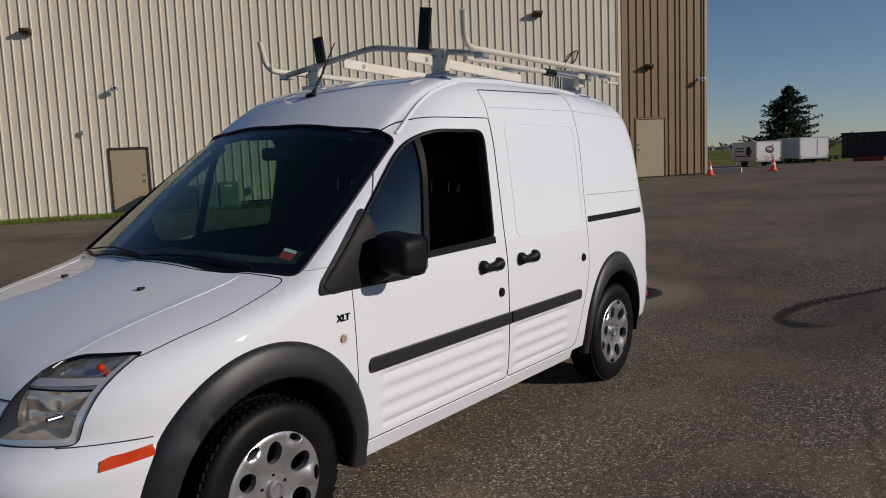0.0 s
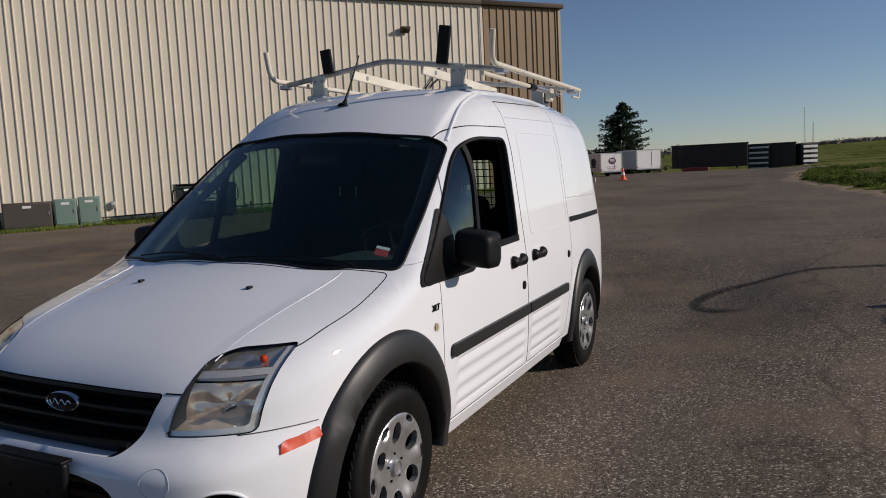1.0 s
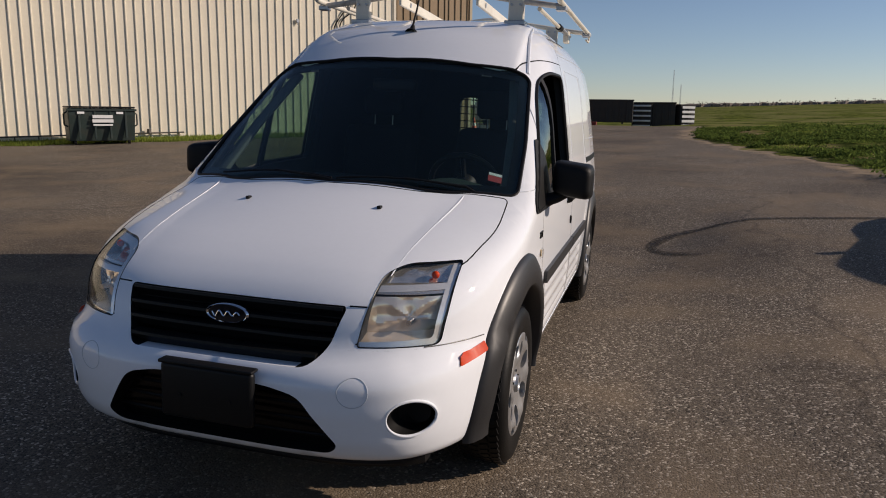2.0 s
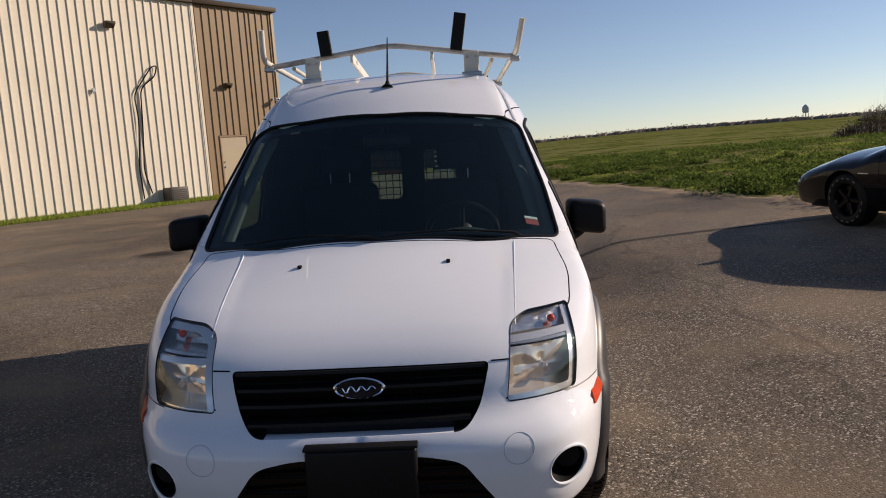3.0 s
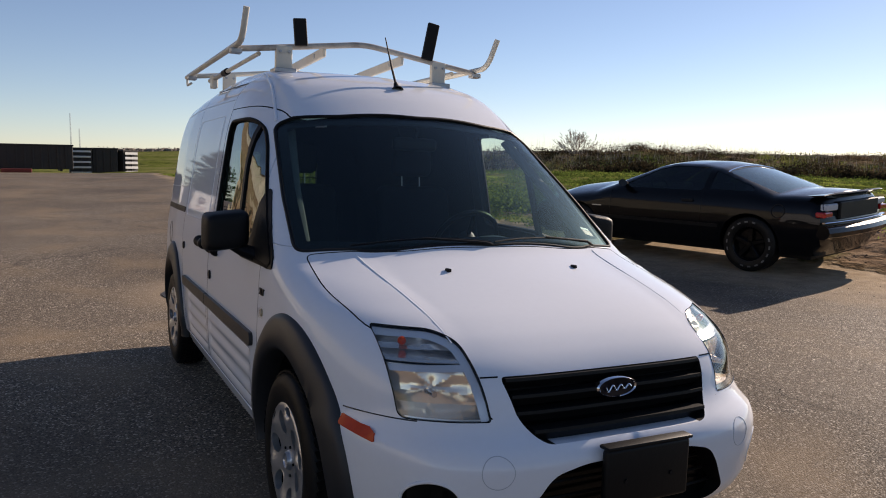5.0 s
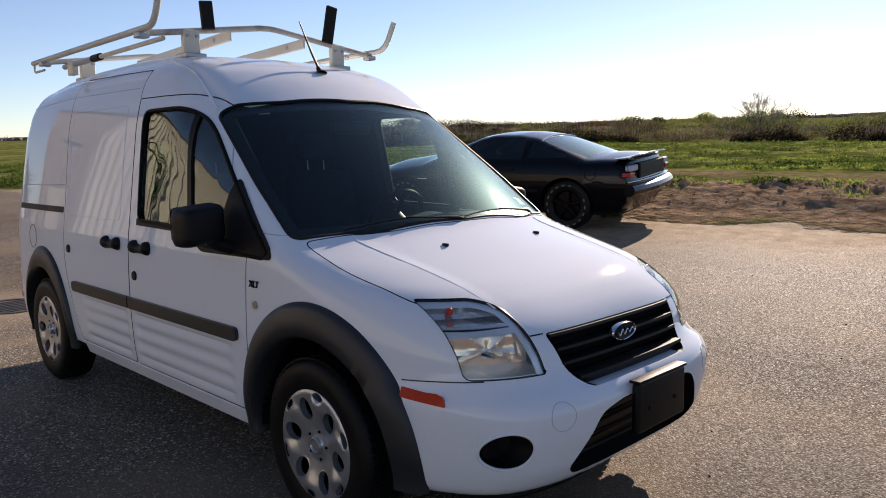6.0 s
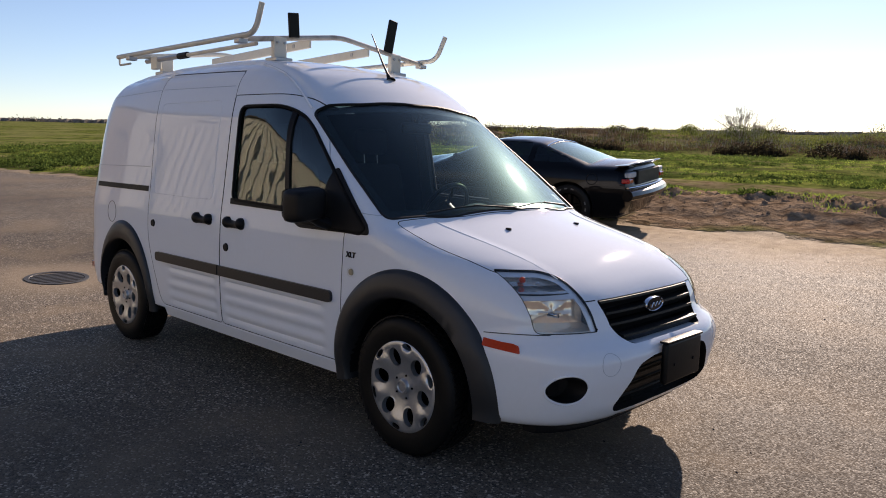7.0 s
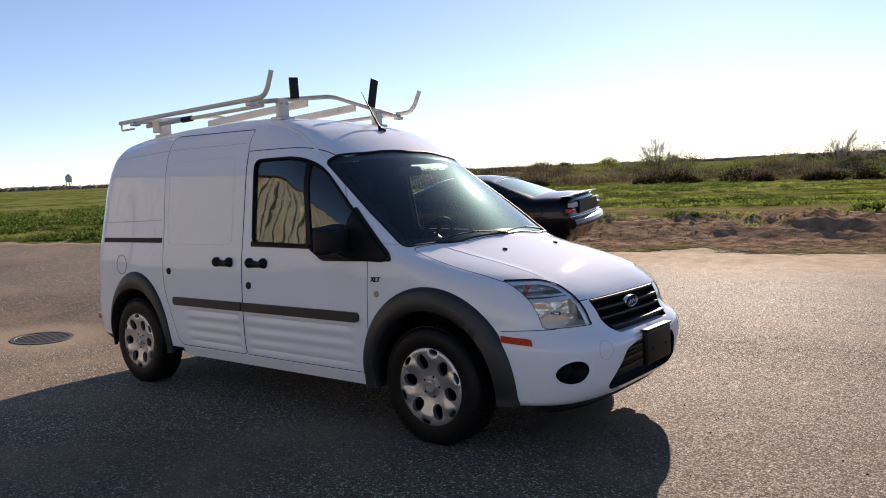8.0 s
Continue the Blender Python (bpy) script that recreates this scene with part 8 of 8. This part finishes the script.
def bank_brush():
    """Tangled brown and green brush along the bank, coloured dark where backlit, dark shrubs at its foot."""
    random.seed(7)
    brown, green, dark, sticks = Soup(), Soup(), Soup(), Soup()
    for i in range(2300):
        az = random.uniform(23, 138)
        w = min(1, max(0.15, (az - 22.5) / 4))
        rad = random.uniform(51.5, 66)
        x, y = 4 + rad * math.sin(radians(az)), -2 + rad * math.cos(radians(az))
        if noise.noise((x * 0.17, y * 0.17, 8.0)) < -0.28 and az > 52:
            continue
        z = ground_z(x, y) - 0.05
        k = 0.08 + (0.14 if az > 56 else 0) + noise.noise((x * 0.12, y * 0.12, 0.0)) + 0.05 * (rad - 60) - 0.4 * min(1, max(0, (62 - az) / 15))
        # below az 52 the dark colour paints the brush's shaded, backlit side
        sp = green if k + random.gauss(0, 0.18) > 0.12 else dark if az < 52 and random.random() < 0.8 else brown
        size = random.uniform(0.35, 0.95) * w
        clump(sp, x, y, z, size * 1.3, size * random.uniform(0.5, 0.95), 84, 0.115)
        if random.random() < 0.4:
            for j in range(9):
                p = Vector((x + random.gauss(0, 0.5), y + random.gauss(0, 0.5), z + size * 0.4))
                sticks.blade(p, Vector((random.gauss(0, .18), random.gauss(0, .18), random.uniform(0.3, 1.0) * w)), 0.010)
    # pale reeds in loose stands along the crest
    for i in range(260):
        az = random.gauss(random.choice((27.5, 30, 36, 41, 58, 66)), 0.9)
        rad = random.uniform(60, 67)
        x, y = 4 + rad * math.sin(radians(az)), -2 + rad * math.cos(radians(az))
        sticks.blade(Vector((x, y, ground_z(x, y))), Vector((random.gauss(0, .10), random.gauss(0, .10), random.uniform(0.8, 1.9))), 0.007)
    for i in range(48):
        az = random.uniform(28, 138)
        w = min(1, max(0.2, (az - 22) / 5))
        x, y = 4 + 50.8 * math.sin(radians(az)), -2 + 50.8 * math.cos(radians(az))
        size = random.uniform(0.5, 1.4) * w
        clump(dark, x, y, ground_z(x, y) - 0.1, size * random.uniform(1.0, 1.8), size * 0.9, 420, 0.22)
    for i in range(95):
        az = random.uniform(55, 138)
        rad = random.gauss(64.5, 1.5)
        x, y = 4 + rad * math.sin(radians(az)), -2 + rad * math.cos(radians(az))
        size = random.uniform(0.5, 1.0) * (1.6 if i % 4 == 0 else 1)
        clump(green if i % 3 else dark, x, y, ground_z(x, y) + size * 0.35, size * 1.25, size * 0.9, 560, 0.115)
    for nm, s, m, lb in (("brown_brush", brown, "brush", "tangled dry brown brush on the bank"), ("green_brush", green, "brush_green", "budding green brush on the bank"), ("shrubs_and_backlit_brush", dark, "shrub", "dark round shrubs, and bank brush coloured dark as backlit"), ("dry_stalks", sticks, "twigs", "tall dry stalks above the bank")):
        tagged(s.make(nm, M[m]), lb, "brush", kind="stuff")


bank_brush()


def far_woods():
    """Three belts of distant wood, each with a ragged top."""
    random.seed(9)
    s = Soup()
    for ring, (d, h) in enumerate(((430, 1.7), (520, 2.3), (640, 3.1))):
        n = int(2 * math.pi * d / 1.6)
        b = len(s.v)
        for i in range(n):
            a = 2 * math.pi * i / n
            q = a * d
            base = ground_z(d * math.sin(a), d * math.cos(a)) + 0.2
            top = h * (0.85 + 0.28 * noise.noise((q * 0.02, ring, 0)) + 0.22 * noise.noise((q * 0.11, ring, 3)) + random.uniform(-0.12, 0.14))
            for k, (dd, z) in enumerate(((0, -1.5), (random.uniform(0, 4), top * 0.7), (random.uniform(5, 9), top), (20, -1.5))):
                r = d + dd + random.uniform(-1.5, 1.5)
                s.v.append((r * math.sin(a), r * math.cos(a), base + z))
        for i in range(n):
            j = (i + 1) % n
            s.f += [(b + 4 * i + k, b + 4 * j + k, b + 4 * j + k + 1, b + 4 * i + k + 1) for k in range(3)]
        for i in range(1100):
            a = radians(random.uniform(-80, 145))
            rr = d + random.uniform(-4, 8)
            x, y = rr * math.sin(a), rr * math.cos(a)
            tall = h * random.uniform(0.8, 1.75)
            for j in range(16):
                u, v = random.gauss(0, 1.5), abs(random.gauss(0.42, 0.26))
                s.leaf(Vector((x + u * math.cos(a), y - u * math.sin(a), ground_z(x, y) + tall * min(v, 1.05) - 0.3)), rv(0.9), 0.30)
    tagged(s.make("far_woods", M["far_woods"]), "low grey-brown woods along the horizon", "woods", kind="stuff")


far_woods()


def field_cover():
    """Blades and broad weeds, thick near the pavement and thinner outwards."""
    random.seed(21)
    grass, weeds = Soup(), Soup()
    n = 0
    while n < 88000:
        y = random.uniform(-14, 44)
        f = random.expovariate(1 / 11.0)
        if f > 55:
            continue
        x = edge_x(y) + f
        k = noise.noise((x * 0.45, y * 0.45, 9.0))
        if y < 8.5 and (f < 2.0 or f < 2.4 and k < 0.16 or f < 3.2 and k < -0.1):
            continue
        if y >= 8.5 and f < 1.1 and k < 0.3:
            continue
        if y < 12 and 5.8 < f < 8.2 and k < 0.35:
            continue
        if k + 0.5 * noise.noise((x * 1.7, y * 1.7, 4.0)) < (0.13 if y < 13 else 0.20):
            continue
        n += 1
        z = ground_z(x, y)
        h = random.uniform(0.014, 0.042) * (1 + 2.2 * max(0, k) ** 1.5) * (1 + 0.012 * f)
        grass.blade(Vector((x, y, z - 0.01)), Vector((random.gauss(0, h * 0.5), random.gauss(0, h * 0.5), h)), 0.007 + 0.0011 * f)
    # short tufts along the crest of the earth bank
    for i in range(34000):
        y, f = random.uniform(-13, 8.5), random.gauss(2.9, 0.8)
        x = edge_x(y) + f
        if f < 1.5 or noise.noise((x * 0.8, y * 0.8, 14.0)) < 0.02:
            continue
        h = random.uniform(0.02, 0.065)
        grass.blade(Vector((x, y, ground_z(x, y) - 0.01)), Vector((random.gauss(0, h * 0.5), random.gauss(0, h * 0.5), h)), 0.010)
    n = 0
    while n < 3200:
        y = random.uniform(-10, 34)
        f = random.expovariate(1 / 12.0) + 0.15
        x = edge_x(y) + f
        k = noise.noise((x * 0.5, y * 0.5, 2.0))
        dense = 1 if y > 7 else 0.4
        if f > 42 or k < -0.05 or y < 12 and 5.6 < f < 8.3 or random.random() > dense or (y < 8 and f < 3.6):
            continue
        n += 1
        z = ground_z(x, y)
        size = random.uniform(0.05, 0.12) * (1 + 0.5 * k)
        for j in range(22):
            a = random.uniform(0, 2 * math.pi)
            d = Vector((math.cos(a), math.sin(a), random.uniform(0.15, 1.1))).normalized() * size * random.uniform(0.5, 1.1)
            weeds.leaf(Vector((x + random.gauss(0, 0.09), y + random.gauss(0, 0.09), z + random.uniform(0, size * 0.5))), d, size * random.uniform(0.10, 0.20), Vector((0, 0, 1)) if random.random() < 0.6 else None)
    mounds = Soup()
    for i in range(1400):
        y = random.uniform(7.5, 28)
        f = abs(random.gauss(0, 2.6)) + 0.15
        if i > 1270:
            y, f = random.uniform(-10, 8), random.uniform(2.6, 4.6)
        elif y > 15 and random.random() < 0.45:
            continue
        x = edge_x(y) + f
        size = (0.12 + 0.50 * random.random() ** 2) * (0.3 if i > 1270 else 1 if y < 13 else 0.4)
        if f < 7 and noise.noise((x * 0.5, y * 0.5, 8.0)) > 0.02:
            clump(mounds, x, y, ground_z(x, y) - 0.02, size * random.uniform(1.1, 1.7), size * random.uniform(0.6, 1.0), 190, 0.07)
    for i in range(2600):
        y, f = random.uniform(-14, 44), 4 + random.expovariate(1 / 14.0)
        x = edge_x(y) + f
        if f > 44 or y < 12 and 5.6 < f < 8.3 or noise.noise((x * 0.16, y * 0.16, 6.0)) + 0.6 * noise.noise((x * 0.6, y * 0.6, 1.0)) < 0.05:
            continue
        size = random.uniform(0.15, 0.5) * (0.42 if y < 9 else 1)
        clump(mounds, x, y, ground_z(x, y) - 0.03, size * 1.4, size * random.uniform(0.3, 0.7), 60, 0.085)
    tagged(mounds.make("weed_mounds", M["weeds"]), "low rounded mounds of dark green weeds", "weeds", kind="stuff")
    tagged(grass.make("field_grass", M["grass"]), "short bright green field grass", "grass", kind="stuff")
    tagged(weeds.make("field_weeds", M["weeds"]), "clumps of broad dark green weeds by the pavement", "weeds", kind="stuff")


field_cover()


def wall_grass():
    random.seed(31)
    s = Soup()
    for i in range(42000):
        u = random.uniform(-26, 12.9)
        o = random.uniform(0.0, 1.5 + 0.4 * noise.noise((u * 0.8, 0, 0)))
        p = wall_point(u, o)
        z = ground_z(p.x, p.y)
        h = random.uniform(0.04, 0.14)
        s.blade(Vector((p.x, p.y, z - 0.01)), Vector((random.gauss(0, .03), random.gauss(0, .03), h)), 0.016)
    tagged(s.make("wall_grass", M["grass"]), "thin strip of grass along the building's foot", "grass", kind="stuff")


wall_grass()


def clods():
    """Broken earth and stones along the edge, loose grit on the asphalt."""
    random.seed(41)
    earth, grit = Soup(), Soup()

    def lump(s, p, r):
        b = len(s.v)
        pts = [(1, 0, 0), (-1, 0, 0), (0, 1, 0), (0, -1, 0), (0, 0, 1), (0, 0, -0.6)]
        for q in pts:
            s.v.append((p[0] + q[0] * r * random.uniform(0.6, 1.3), p[1] + q[1] * r * random.uniform(0.6, 1.3), p[2] + q[2] * r * random.uniform(0.4, 0.9)))
        s.f += [tuple(b + i for i in q) for q in ((0, 2, 4), (2, 1, 4), (1, 3, 4), (3, 0, 4), (2, 0, 5), (1, 2, 5), (3, 1, 5), (0, 3, 5))]

    for i in range(2600):
        y = random.uniform(-14, 12)
        f = abs(random.gauss(0.9, 1.0))
        x = edge_x(y) + f - 0.2
        lump(earth, (x, y, ground_z(x, y) - 0.004), random.uniform(0.005, 0.022) * (1 if f > 0.3 else 0.5))
    for i in range(900):
        y, f = random.uniform(-14, 8), random.gauss(2.5, 0.4)
        x = edge_x(y) + f
        lump(earth, (x, y, ground_z(x, y) - 0.01), random.uniform(0.02, 0.055))
    for i in range(700):
        x, y = random.uniform(-6, 7), random.uniform(-4, 9)
        lump(grit, (x, y, ground_z(x, y) + 0.002), random.uniform(0.003, 0.008))
    tagged(earth.make("earth_clods", mat("crumbled_earth", (0.20, 0.135, 0.088), 0.95, 0, 0.2, 3, 30, 0.3, island=0.2)), "crumbled brown earth along the pavement's edge", "earth", kind="stuff")
    tagged(grit.make("loose_grit", mat("grit", (0.06, 0.05, 0.045), 0.9, 0, 0.3, island=0.8)), "loose dark grit on the asphalt", "grit", kind="stuff")


clods()
